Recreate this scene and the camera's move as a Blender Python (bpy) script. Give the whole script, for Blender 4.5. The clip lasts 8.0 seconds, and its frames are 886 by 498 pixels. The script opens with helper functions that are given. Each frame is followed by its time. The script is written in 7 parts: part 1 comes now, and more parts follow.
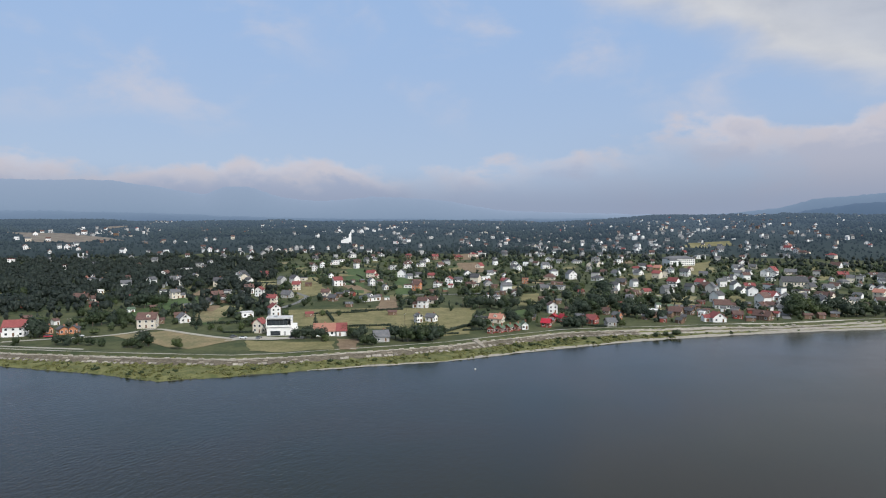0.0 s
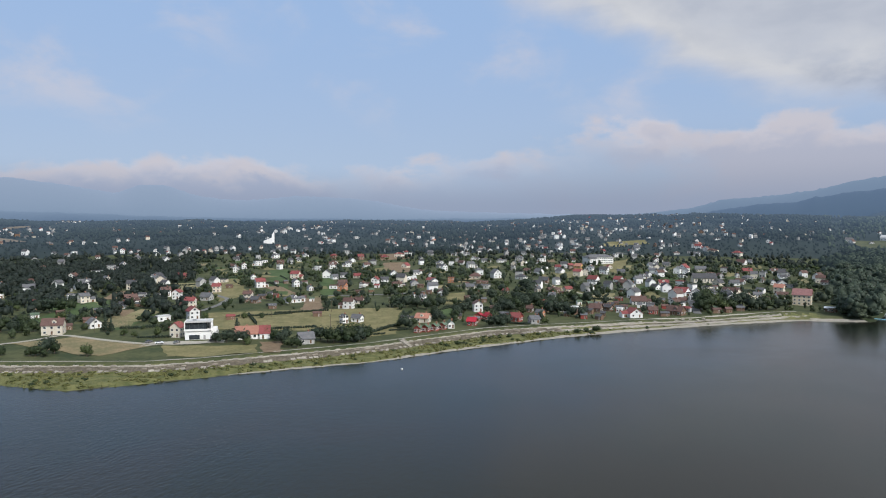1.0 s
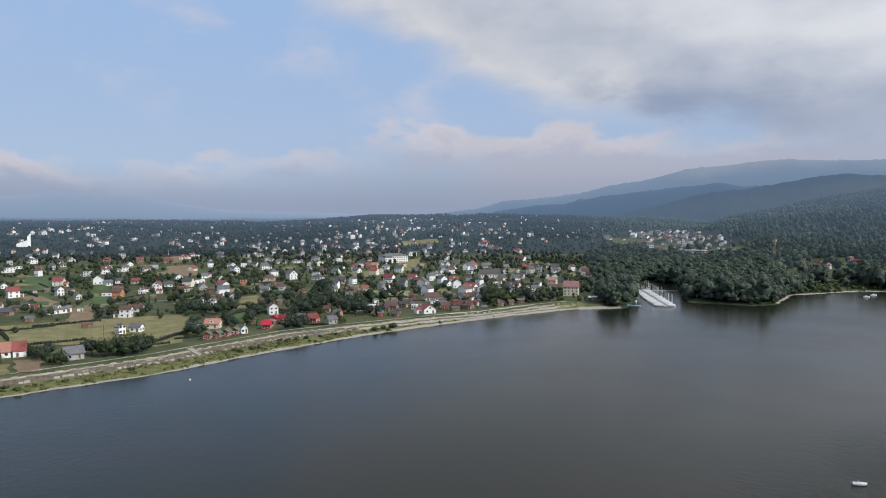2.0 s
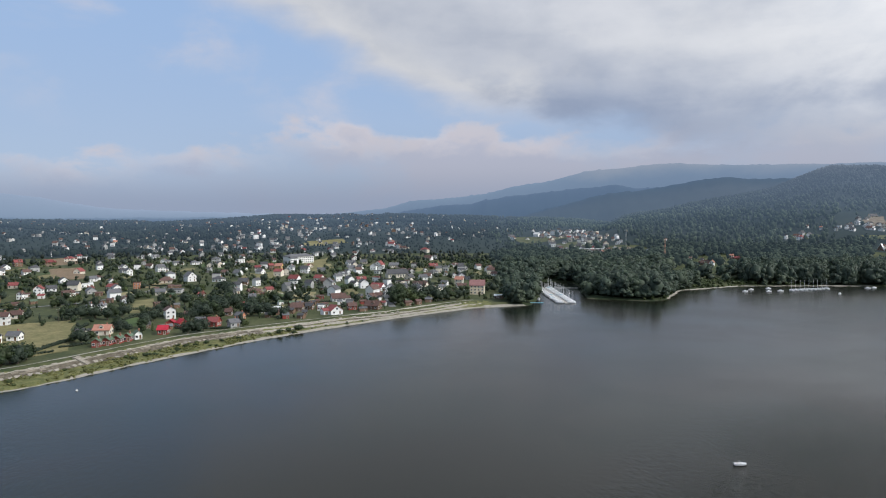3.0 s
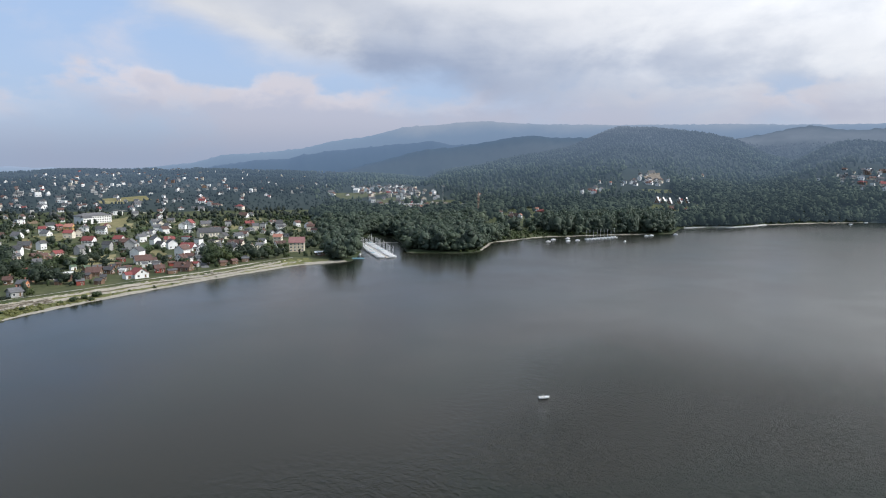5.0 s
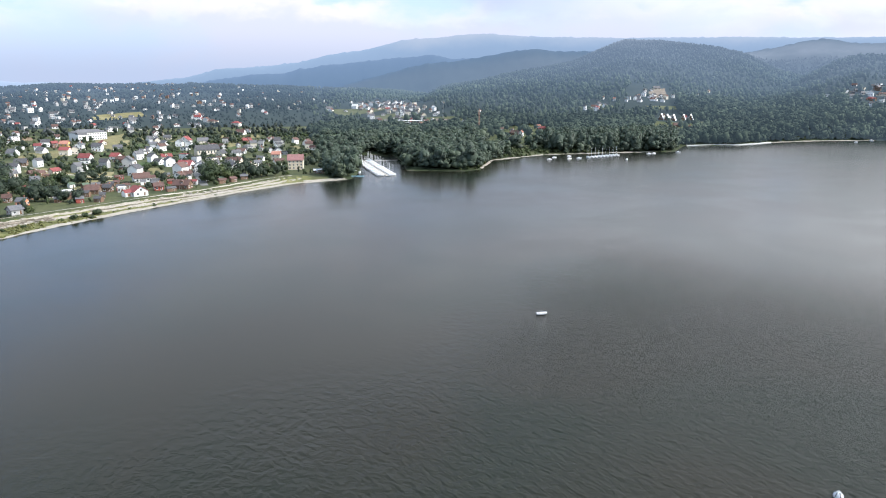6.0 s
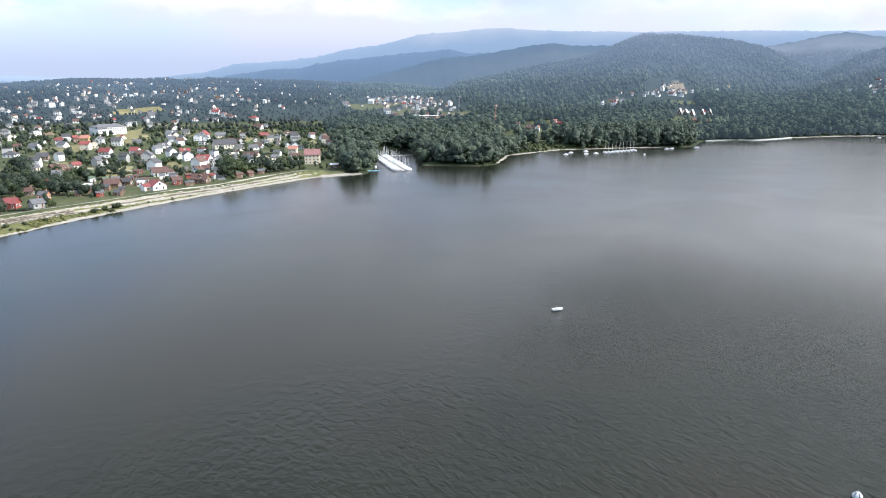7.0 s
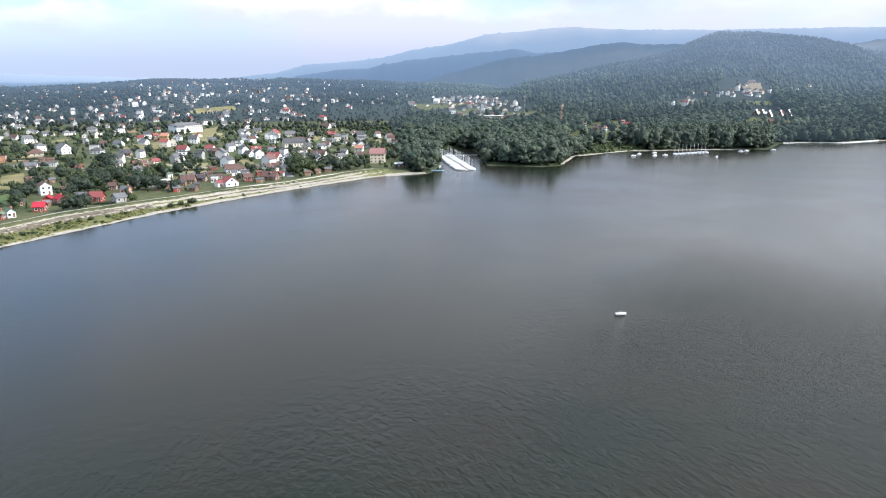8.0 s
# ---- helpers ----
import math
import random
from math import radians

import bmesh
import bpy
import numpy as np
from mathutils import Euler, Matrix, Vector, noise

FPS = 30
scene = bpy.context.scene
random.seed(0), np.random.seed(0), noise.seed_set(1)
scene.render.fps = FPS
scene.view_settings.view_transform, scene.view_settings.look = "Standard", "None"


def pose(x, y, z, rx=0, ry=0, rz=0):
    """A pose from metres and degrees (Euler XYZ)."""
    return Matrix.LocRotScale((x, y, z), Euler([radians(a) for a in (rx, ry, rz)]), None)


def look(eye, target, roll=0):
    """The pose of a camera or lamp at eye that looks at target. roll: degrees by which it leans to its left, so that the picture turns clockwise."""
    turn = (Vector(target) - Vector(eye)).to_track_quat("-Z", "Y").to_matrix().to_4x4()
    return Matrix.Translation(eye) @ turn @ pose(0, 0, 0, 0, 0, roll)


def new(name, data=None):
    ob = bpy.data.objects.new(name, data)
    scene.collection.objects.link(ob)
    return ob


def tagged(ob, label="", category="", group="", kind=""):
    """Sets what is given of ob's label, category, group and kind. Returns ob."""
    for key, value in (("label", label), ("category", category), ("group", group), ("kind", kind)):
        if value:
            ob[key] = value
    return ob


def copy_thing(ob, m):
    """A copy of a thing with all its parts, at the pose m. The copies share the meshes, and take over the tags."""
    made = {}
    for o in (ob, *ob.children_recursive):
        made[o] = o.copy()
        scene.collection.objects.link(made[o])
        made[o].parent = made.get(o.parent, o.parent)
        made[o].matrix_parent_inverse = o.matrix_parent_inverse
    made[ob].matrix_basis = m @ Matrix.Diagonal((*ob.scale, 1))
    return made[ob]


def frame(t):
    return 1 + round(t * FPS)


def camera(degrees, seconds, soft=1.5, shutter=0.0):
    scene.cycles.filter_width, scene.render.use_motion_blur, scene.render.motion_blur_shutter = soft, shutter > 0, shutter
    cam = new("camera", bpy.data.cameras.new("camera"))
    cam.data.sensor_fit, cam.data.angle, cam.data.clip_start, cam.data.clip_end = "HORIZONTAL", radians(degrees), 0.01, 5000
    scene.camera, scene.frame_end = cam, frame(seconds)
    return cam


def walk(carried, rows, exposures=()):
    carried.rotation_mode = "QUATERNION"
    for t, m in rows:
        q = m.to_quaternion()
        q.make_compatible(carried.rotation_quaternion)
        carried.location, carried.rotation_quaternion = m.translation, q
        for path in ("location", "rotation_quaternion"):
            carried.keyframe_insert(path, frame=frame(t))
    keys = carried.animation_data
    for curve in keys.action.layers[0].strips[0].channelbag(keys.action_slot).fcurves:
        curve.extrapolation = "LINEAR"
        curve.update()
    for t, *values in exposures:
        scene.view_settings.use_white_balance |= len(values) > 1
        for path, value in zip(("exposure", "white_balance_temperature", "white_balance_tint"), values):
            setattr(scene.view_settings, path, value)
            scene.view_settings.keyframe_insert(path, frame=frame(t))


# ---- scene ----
cam = camera(68.94, 8.0, soft=1.05)
EYE = 63.0
# seconds, heading, tilt, lean: a hovering drone that only turns
ROWS = [
    (0.0, 0.0, -2.25, -0.1),
    (0.3, -0.06, -2.25, -0.1),
    (0.5, -0.39, -2.26, -0.1),
    (1.0, -6.56, -2.26, -0.05),
    (1.5, -14.99, -2.28, 0.0),
    (2.0, -24.5, -2.28, 0.06),
    (2.2, -28.95, -2.29, 0.06),
    (3.3, -34.12, -2.31, 0.0),
    (3.5, -36.53, -2.32, -0.03),
    (4.0, -46.69, -2.32, 0.02),
    (4.3, -48.45, -2.34, 0.04),
    (4.5, -48.57, -2.59, 0.04),
    (5.0, -48.57, -6.23, 0.0),
    (5.2, -48.57, -8.32, 0.0),
    (6.3, -48.55, -13.92, -0.04),
    (6.5, -48.55, -13.92, -0.03),
    (7.0, -47.15, -13.93, -0.03),
    (7.5, -44.54, -13.94, -0.03),
    (8.0, -41.51, -13.94, -0.02),
]
walk(cam, [(t, pose(0, 0, EYE, 90 + tilt, lean, heading)) for t, heading, tilt, lean in ROWS],
     [(0.0, -0.1, 6400, 10), (4.5, -0.1, 6400, 10), (5.0, 0.1, 6400, 10), (5.2, 0.26, 6400, 10), (6.3, 0.88, 6300, 11), (8.0, 0.89, 6300, 11)])
# ---- sky and sun ----
SUN_AZ, SUN_EL = 148.0, 40.0
world = bpy.data.worlds.new("World")
scene.world = world
world.use_nodes = True
wt = world.node_tree
wt.nodes.clear()


def node(tree, kind, inputs=(), **props):
    n = tree.nodes.new(kind)
    for k, v in props.items():
        if k == "operation":
            n.operation = v
        elif k == "blend":
            n.data_type, n.blend_type = "RGBA", v
        elif k == "dims":
            n.noise_dimensions = v
        elif k == "mode":
            n.data_type = v
    for k, v in inputs:
        if isinstance(v, bpy.types.NodeSocket):
            tree.links.new(v, n.inputs[k])
        else:
            n.inputs[k].default_value = v
    return n


def calc(tree, op, a, b=0.0, c=0.0):
    return node(tree, "ShaderNodeMath", ((0, a), (1, b), (2, c)), operation=op).outputs[0]


def span(tree, v, a, b, lo=0.0, hi=1.0, smooth=True):
    n = node(tree, "ShaderNodeMapRange", ((0, v), (1, a), (2, b), (3, lo), (4, hi)))
    n.interpolation_type = "SMOOTHSTEP" if smooth else "LINEAR"
    return n.outputs[0]


def ramp(tree, v, stops):
    n = node(tree, "ShaderNodeValToRGB", ((0, v),))
    el = n.color_ramp.elements
    while len(el) < len(stops):
        el.new(0.5)
    for e, (p, c) in zip(el, stops):
        e.position, e.color = p, (*c, 1) if isinstance(c, tuple) else (c, c, c, 1)
    return n.outputs[0]


def blend(tree, f, a, b, how="MIX"):
    return node(tree, "ShaderNodeMix", ((0, f), (6, a), (7, b)), blend=how).outputs[2]


def noise_of(tree, vec, scale, detail=4.0, rough=0.55, dist=0.0):
    return node(tree, "ShaderNodeTexNoise", (("Vector", vec), ("Scale", scale), ("Detail", detail), ("Roughness", rough), ("Distortion", dist)), dims="3D").outputs[0]


def build_sky():
    t = wt
    sky = node(t, "ShaderNodeTexSky")
    sky.sky_type, sky.sun_disc = "NISHITA", False
    sky.sun_elevation, sky.sun_rotation = radians(SUN_EL), radians(SUN_AZ)
    sky.altitude, sky.air_density, sky.dust_density, sky.ozone_density = 350, 1.0, 1.6, 1.0
    d = node(t, "ShaderNodeTexCoord").outputs["Generated"]
    xyz = node(t, "ShaderNodeSeparateXYZ", ((0, d),)).outputs
    el = calc(t, "MULTIPLY", calc(t, "ARCSINE", xyz[2]), 57.2958)
    az = calc(t, "MULTIPLY", calc(t, "ARCTAN2", xyz[0], xyz[1]), 57.2958)
    flat = node(t, "ShaderNodeCombineXYZ", ((0, calc(t, "MULTIPLY", az, 0.1)), (1, calc(t, "MULTIPLY", el, 0.17)))).outputs[0]
    puff = noise_of(t, flat, 1.0, 6, 0.55, 0.25)
    soft = noise_of(t, flat, 0.42, 3, 0.5, 0.2)
    fine = noise_of(t, flat, 2.4, 5, 0.55, 0.2)
    streak = node(t, "ShaderNodeMapping", ((0, flat), (2, (0, 0, radians(32))), (3, (0.6, 2.0, 1.0)))).outputs[0]
    wisp = noise_of(t, streak, 0.8, 5, 0.55, 0.3)
    lump = calc(t, "SUBTRACT", puff, 0.5)
    # clear blue, paler towards the horizon
    clear = blend(t, span(t, el, 1, 20), (4.5, 5.6, 7.5, 1), (3.9, 5.6, 8.5, 1))
    clear = blend(t, span(t, el, 20, 42), clear, (1.7, 2.9, 5.2, 1))
    clear = blend(t, 0.15, clear, sky.outputs[0])
    # thin tufts in the blue
    tuft = calc(t, "MULTIPLY", span(t, puff, 0.47, 0.7), span(t, soft, 0.42, 0.6, 0.1, 0.7))
    col = blend(t, calc(t, "MULTIPLY", tuft, span(t, el, 6, 11)), clear, (6.3, 6.3, 7.1, 1))
    # the low row of heaped clouds, half sunk in haze
    top = calc(t, "ADD", calc(t, "ADD", calc(t, "ADD", 5.0, calc(t, "MULTIPLY", lump, 9.0)), calc(t, "MULTIPLY", calc(t, "SUBTRACT", fine, 0.5), 5.0)), span(t, az, 0, 24, 0, 3.2))
    deep = calc(t, "SUBTRACT", top, el)
    heap = calc(t, "MULTIPLY", span(t, deep, -0.5, 1.2, 0, 0.85), span(t, calc(t, "ADD", soft, calc(t, "MULTIPLY", lump, 0.5)), 0.36, 0.52, 0.25, 1.0))
    heap_col = blend(t, span(t, deep, 0.1, 2.8), (7.2, 6.7, 7.0, 1), blend(t, span(t, az, 4, 28), (4.3, 4.75, 6.1, 1), (5.2, 5.3, 6.3, 1)))
    heap_col = blend(t, calc(t, "MULTIPLY", span(t, fine, 0.45, 0.62), span(t, deep, 3.2, 1.6)), heap_col, (6.5, 6.1, 6.5, 1))
    col = blend(t, heap, col, heap_col)
    # the broad bank of cloud over the hills
    edge = ramp(t, span(t, az, -40, 100, 0, 1, False), [(0.0, 0.95), (0.35, 0.72), (0.41, 0.6), (0.464, 0.45), (0.507, 0.37), (0.55, 0.32), (0.607, 0.273), (0.657, 0.24), (0.714, 0.24), (0.786, 0.2), (1.0, 0.2)])
    over = calc(t, "SUBTRACT", el, calc(t, "MULTIPLY", edge, 30.0))
    over = calc(t, "ADD", over, calc(t, "MULTIPLY", calc(t, "SUBTRACT", wisp, 0.5), 3.0))
    over = calc(t, "ADD", over, calc(t, "MULTIPLY", lump, 6.5))
    depth = span(t, over, -2.0, 12.0, 0, 1, False)
    rim = ramp(t, depth, [(0.0, (0.52, 0.56, 0.66)), (0.16, (0.6, 0.62, 0.69)), (0.3, (0.66, 0.67, 0.7)), (0.46, (0.55, 0.58, 0.65)), (0.7, (0.56, 0.59, 0.66)), (1.0, (0.6, 0.63, 0.7))])
    belly = ramp(t, depth, [(0.0, (0.40, 0.45, 0.58)), (0.14, (0.31, 0.37, 0.5)), (0.3, (0.34, 0.40, 0.53)), (0.46, (0.5, 0.54, 0.63)), (0.68, (0.66, 0.68, 0.73)), (1.0, (0.66, 0.68, 0.74))])
    bank_col = blend(t, span(t, calc(t, "ADD", az, calc(t, "MULTIPLY", lump, 30.0)), 35, 46), rim, belly)
    bank_col = blend(t, calc(t, "MULTIPLY", span(t, calc(t, "ADD", az, calc(t, "MULTIPLY", el, 1.2)), 56, 98), span(t, puff, 0.34, 0.58, 0.45, 1.0)), bank_col, (0.90, 0.91, 0.93, 1))
    bank_col = blend(t, span(t, soft, 0.5, 0.66, 0, 0.4), bank_col, (0.5, 0.545, 0.63, 1))
    bank_col = blend(t, 1.0, bank_col, ramp(t, calc(t, "ADD", calc(t, "MULTIPLY", wisp, 0.5), calc(t, "MULTIPLY", fine, 0.5)), [(0.36, (0.9, 0.915, 0.94)), (0.5, (1.0, 1.0, 1.0)), (0.64, (1.06, 1.055, 1.045))]), "MULTIPLY")
    bank_col = node(t, "ShaderNodeVectorMath", ((0, bank_col), (3, 10.0)), operation="SCALE").outputs[0]
    col = blend(t, span(t, over, -2.2, 2.2, 0, 0.97), col, bank_col)
    # overhead the bank breaks up into deep blue
    rest = calc(t, "ADD", calc(t, "SUBTRACT", el, calc(t, "SUBTRACT", 33.5, calc(t, "MULTIPLY", az, 0.15))), calc(t, "MULTIPLY", lump, 7.0))
    col = blend(t, calc(t, "MULTIPLY", span(t, rest, -1.5, 3.5, 0, 0.75), span(t, az, 54, 40)), col, (2.4, 3.6, 4.8, 1))
    # brighter on the sun's side, darker overhead and down in the haze
    shine = calc(t, "ADD", 1.0, calc(t, "MULTIPLY", span(t, az, 58, 95, 0, 0.45), span(t, el, 8, 20)))
    col = node(t, "ShaderNodeVectorMath", ((0, col), (3, calc(t, "MULTIPLY", shine, calc(t, "SUBTRACT", 1.0, calc(t, "MULTIPLY", span(t, el, 9, 3, 0, 0.13), span(t, az, 6, 24)))))), operation="SCALE").outputs[0]
    col = blend(t, span(t, el, 33, 60, 0, 0.8), col, (2.6, 3.3, 4.3, 1))
    # mist on the horizon
    mist = blend(t, span(t, az, 40, 66), (2.95, 3.5, 4.75, 1), (4.2, 4.65, 5.6, 1))
    mist = blend(t, span(t, az, 66, 84), mist, (7.6, 7.9, 8.3, 1))
    col = blend(t, span(t, el, 5.2, 1.2, 0, 0.8), col, mist)
    bg = node(t, "ShaderNodeBackground", ((0, col), (1, 0.1)))
    t.links.new(bg.outputs[0], node(t, "ShaderNodeOutputWorld").inputs[0])


build_sky()
sun = new("sun", bpy.data.lights.new("sun", "SUN"))
sun.data.energy, sun.data.angle, sun.data.color = 3.4, radians(0.8), (1.0, 0.975, 0.94)
sun.matrix_world = look((0, 0, 0), (-math.sin(radians(SUN_AZ)) * math.cos(radians(SUN_EL)), -math.cos(radians(SUN_AZ)) * math.cos(radians(SUN_EL)), -math.sin(radians(SUN_EL))))
# ---- materials ----
def surface(name, low, high, size=3.0, rough=0.85, bump=0.0, grain=0.4, metal=0.0, spec=0.3, each=0.0, spread=0.16):
    """A matt surface that varies between two colours at two scales; each: how far single pieces differ."""
    m = bpy.data.materials.new(name)
    m.use_nodes = True
    t = m.node_tree
    b = t.nodes["Principled BSDF"]
    at = node(t, "ShaderNodeNewGeometry").outputs["Position"]
    broad = noise_of(t, at, 1.0 / size, 4, 0.6)
    fine = noise_of(t, at, 1.0 / (size * 0.13), 3, 0.6)
    f = calc(t, "ADD", calc(t, "MULTIPLY", broad, 1.0 - grain), calc(t, "MULTIPLY", fine, grain))
    f = span(t, f, 0.5 - spread, 0.5 + spread, 0, 1, False)
    col = blend(t, f, (*low, 1), (*high, 1))
    if each:
        rnd = node(t, "ShaderNodeObjectInfo").outputs["Random"]
        hsv = node(t, "ShaderNodeHueSaturation", (("Color", col), ("Value", span(t, rnd, 0, 1, 1 - each, 1 + each, False))))
        col = hsv.outputs[0]
    t.links.new(col, b.inputs["Base Color"])
    b.inputs["Roughness"].default_value, b.inputs["Metallic"].default_value = rough, metal
    b.inputs["Specular IOR Level"].default_value = spec
    if bump:
        n = node(t, "ShaderNodeBump", (("Height", f), ("Distance", bump), ("Strength", 0.8)))
        t.links.new(n.outputs[0], b.inputs["Normal"])
    return m


def foliage(name, low, high, size=9.0):
    m = surface(name, low, high, size, 0.6, 0, 0.25, 0, 0.4)
    t = m.node_tree
    b = t.nodes["Principled BSDF"]
    col = b.inputs["Base Color"].links[0].from_socket
    isle = node(t, "ShaderNodeNewGeometry").outputs["Random Per Island"]
    hsv = node(t, "ShaderNodeHueSaturation", (("Color", col), ("Value", span(t, isle, 0, 1, 0.72, 1.3, False))))
    t.links.new(hsv.outputs[0], b.inputs["Base Color"])
    # light shines through the leaves
    thin = node(t, "ShaderNodeBsdfTranslucent", (("Color", hsv.outputs[0]),))
    both = node(t, "ShaderNodeMixShader", ((0, 0.38), (1, b.outputs[0]), (2, thin.outputs[0])))
    t.links.new(both.outputs[0], t.nodes["Material Output"].inputs["Surface"])
    return m


def water_surface():
    m = bpy.data.materials.new("lake_water")
    m.use_nodes = True
    t = m.node_tree
    b = t.nodes["Principled BSDF"]
    at = node(t, "ShaderNodeNewGeometry").outputs["Position"]
    broad = noise_of(t, at, 0.012, 3, 0.5, 0.5)
    t.links.new(blend(t, span(t, broad, 0.4, 0.6), (0.0165, 0.0168, 0.0110, 1), (0.0120, 0.0165, 0.0110, 1)), b.inputs["Base Color"])
    b.inputs["IOR"].default_value = 1.33
    b.inputs["Specular IOR Level"].default_value = 0.35
    xyz = node(t, "ShaderNodeSeparateXYZ", ((0, at),)).outputs
    turn = node(t, "ShaderNodeMapping", ((0, at), (2, (0, 0, radians(17))))).outputs[0]
    turn = node(t, "ShaderNodeMapping", ((0, turn), (3, (1.0, 0.5, 1.0)))).outputs[0]
    swell = noise_of(t, turn, 0.75, 4, 0.55, 0.3)
    chop = noise_of(t, turn, 2.6, 3, 0.6, 0.2)
    # a breeze ruffles the water under the eye
    lee = calc(t, "ADD", calc(t, "MULTIPLY", xyz[0], 0.42), calc(t, "MULTIPLY", xyz[1], 0.9))
    lee = calc(t, "SUBTRACT", lee, calc(t, "MULTIPLY", calc(t, "MAXIMUM", calc(t, "SUBTRACT", xyz[0], 101.0), 0.0), 0.65))
    lee = calc(t, "ADD", lee, calc(t, "MULTIPLY", calc(t, "SUBTRACT", noise_of(t, at, 0.03, 3, 0.55, 0.6), 0.5), 22.0))
    gust = calc(t, "MULTIPLY", calc(t, "MULTIPLY", span(t, lee, 150, 98), span(t, xyz[0], 15, 60, 0.35, 1.0)), span(t, xyz[0], 320, 150))
    # the open water is rougher; where single ripples show, their own faces are smooth
    rough = calc(t, "ADD", span(t, xyz[0], 100, 800, 0.16, 0.22), span(t, noise_of(t, at, 0.02, 3, 0.6, 0.8), 0.35, 0.65, 0.0, 0.04))
    t.links.new(calc(t, "MULTIPLY", rough, span(t, gust, 0, 1, 1.0, 0.75)), b.inputs["Roughness"])
    calm = calc(t, "ADD", span(t, noise_of(t, at, 0.009, 3, 0.55, 0.6), 0.35, 0.65, 0.16, 0.26), calc(t, "MULTIPLY", gust, span(t, xyz[0], 30, 90, 1.2, 3.0)))
    calm = calc(t, "ADD", calc(t, "MULTIPLY", calm, span(t, xyz[0], 250, 500, 1.0, 0.12)), span(t, xyz[0], 60, -40, 0.0, 0.45))
    reach = node(t, "ShaderNodeVectorMath", ((0, at),), operation="LENGTH").outputs["Value"]
    calm = calc(t, "MULTIPLY", calm, span(t, reach, 170, 420, 1.0, 0.05))
    h = calc(t, "MULTIPLY", calc(t, "ADD", calc(t, "SUBTRACT", swell, 0.5), calc(t, "MULTIPLY", calc(t, "SUBTRACT", chop, 0.5), 0.3)), calm)
    n = node(t, "ShaderNodeBump", (("Height", h), ("Distance", 0.17), ("Strength", 1.0)))
    t.links.new(n.outputs[0], b.inputs["Normal"])
    return m


def haze_glow_hills(name, low, high):
    """Distant woods; haze is painted on as blue glow that grows with distance."""
    m = bpy.data.materials.new(name)
    m.use_nodes = True
    t = m.node_tree
    b = t.nodes["Principled BSDF"]
    at = node(t, "ShaderNodeNewGeometry").outputs["Position"]
    xyz = node(t, "ShaderNodeSeparateXYZ", ((0, at),)).outputs
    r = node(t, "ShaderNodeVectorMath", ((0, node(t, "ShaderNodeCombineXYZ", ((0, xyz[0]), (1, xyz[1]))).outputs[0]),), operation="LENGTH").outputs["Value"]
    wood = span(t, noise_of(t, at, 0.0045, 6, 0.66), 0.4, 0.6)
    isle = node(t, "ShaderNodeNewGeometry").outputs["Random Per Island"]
    # base colour sinks towards black with distance, so the painted haze dominates
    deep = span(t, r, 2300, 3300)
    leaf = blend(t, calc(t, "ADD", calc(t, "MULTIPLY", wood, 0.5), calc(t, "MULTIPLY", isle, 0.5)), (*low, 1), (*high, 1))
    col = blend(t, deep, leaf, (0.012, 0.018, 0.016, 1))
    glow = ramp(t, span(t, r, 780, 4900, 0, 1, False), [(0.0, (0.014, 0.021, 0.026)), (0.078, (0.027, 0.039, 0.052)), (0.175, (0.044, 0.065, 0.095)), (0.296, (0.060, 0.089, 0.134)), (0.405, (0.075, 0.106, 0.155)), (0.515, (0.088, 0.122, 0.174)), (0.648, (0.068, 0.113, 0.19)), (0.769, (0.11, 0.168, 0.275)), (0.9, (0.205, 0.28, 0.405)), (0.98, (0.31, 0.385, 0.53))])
    # weaker haze glow over the low plain
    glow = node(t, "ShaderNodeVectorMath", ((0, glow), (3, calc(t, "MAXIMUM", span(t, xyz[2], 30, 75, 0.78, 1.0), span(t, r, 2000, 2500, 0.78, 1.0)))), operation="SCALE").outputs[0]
    # low cloud and haze on the tops, painted as paler glow by height
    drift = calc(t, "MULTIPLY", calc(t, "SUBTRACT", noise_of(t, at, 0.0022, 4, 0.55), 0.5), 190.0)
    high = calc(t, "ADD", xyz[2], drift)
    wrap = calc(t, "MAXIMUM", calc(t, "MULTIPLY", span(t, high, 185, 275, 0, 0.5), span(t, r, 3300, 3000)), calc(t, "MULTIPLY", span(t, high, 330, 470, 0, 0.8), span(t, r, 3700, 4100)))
    painted_haze = calc(t, "MULTIPLY", span(t, high, 45, 190, 0, 0.9), span(t, r, 3450, 3050))
    col = blend(t, painted_haze, col, (0.014, 0.02, 0.02, 1))
    glow = blend(t, painted_haze, glow, (0.098, 0.134, 0.192, 1))
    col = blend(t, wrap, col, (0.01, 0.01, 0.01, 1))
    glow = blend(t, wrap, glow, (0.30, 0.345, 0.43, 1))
    t.links.new(col, b.inputs["Base Color"])
    b.inputs["Roughness"].default_value = 1.0
    b.inputs["Specular IOR Level"].default_value = 0.1
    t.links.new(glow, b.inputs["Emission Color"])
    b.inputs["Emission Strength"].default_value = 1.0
    return m


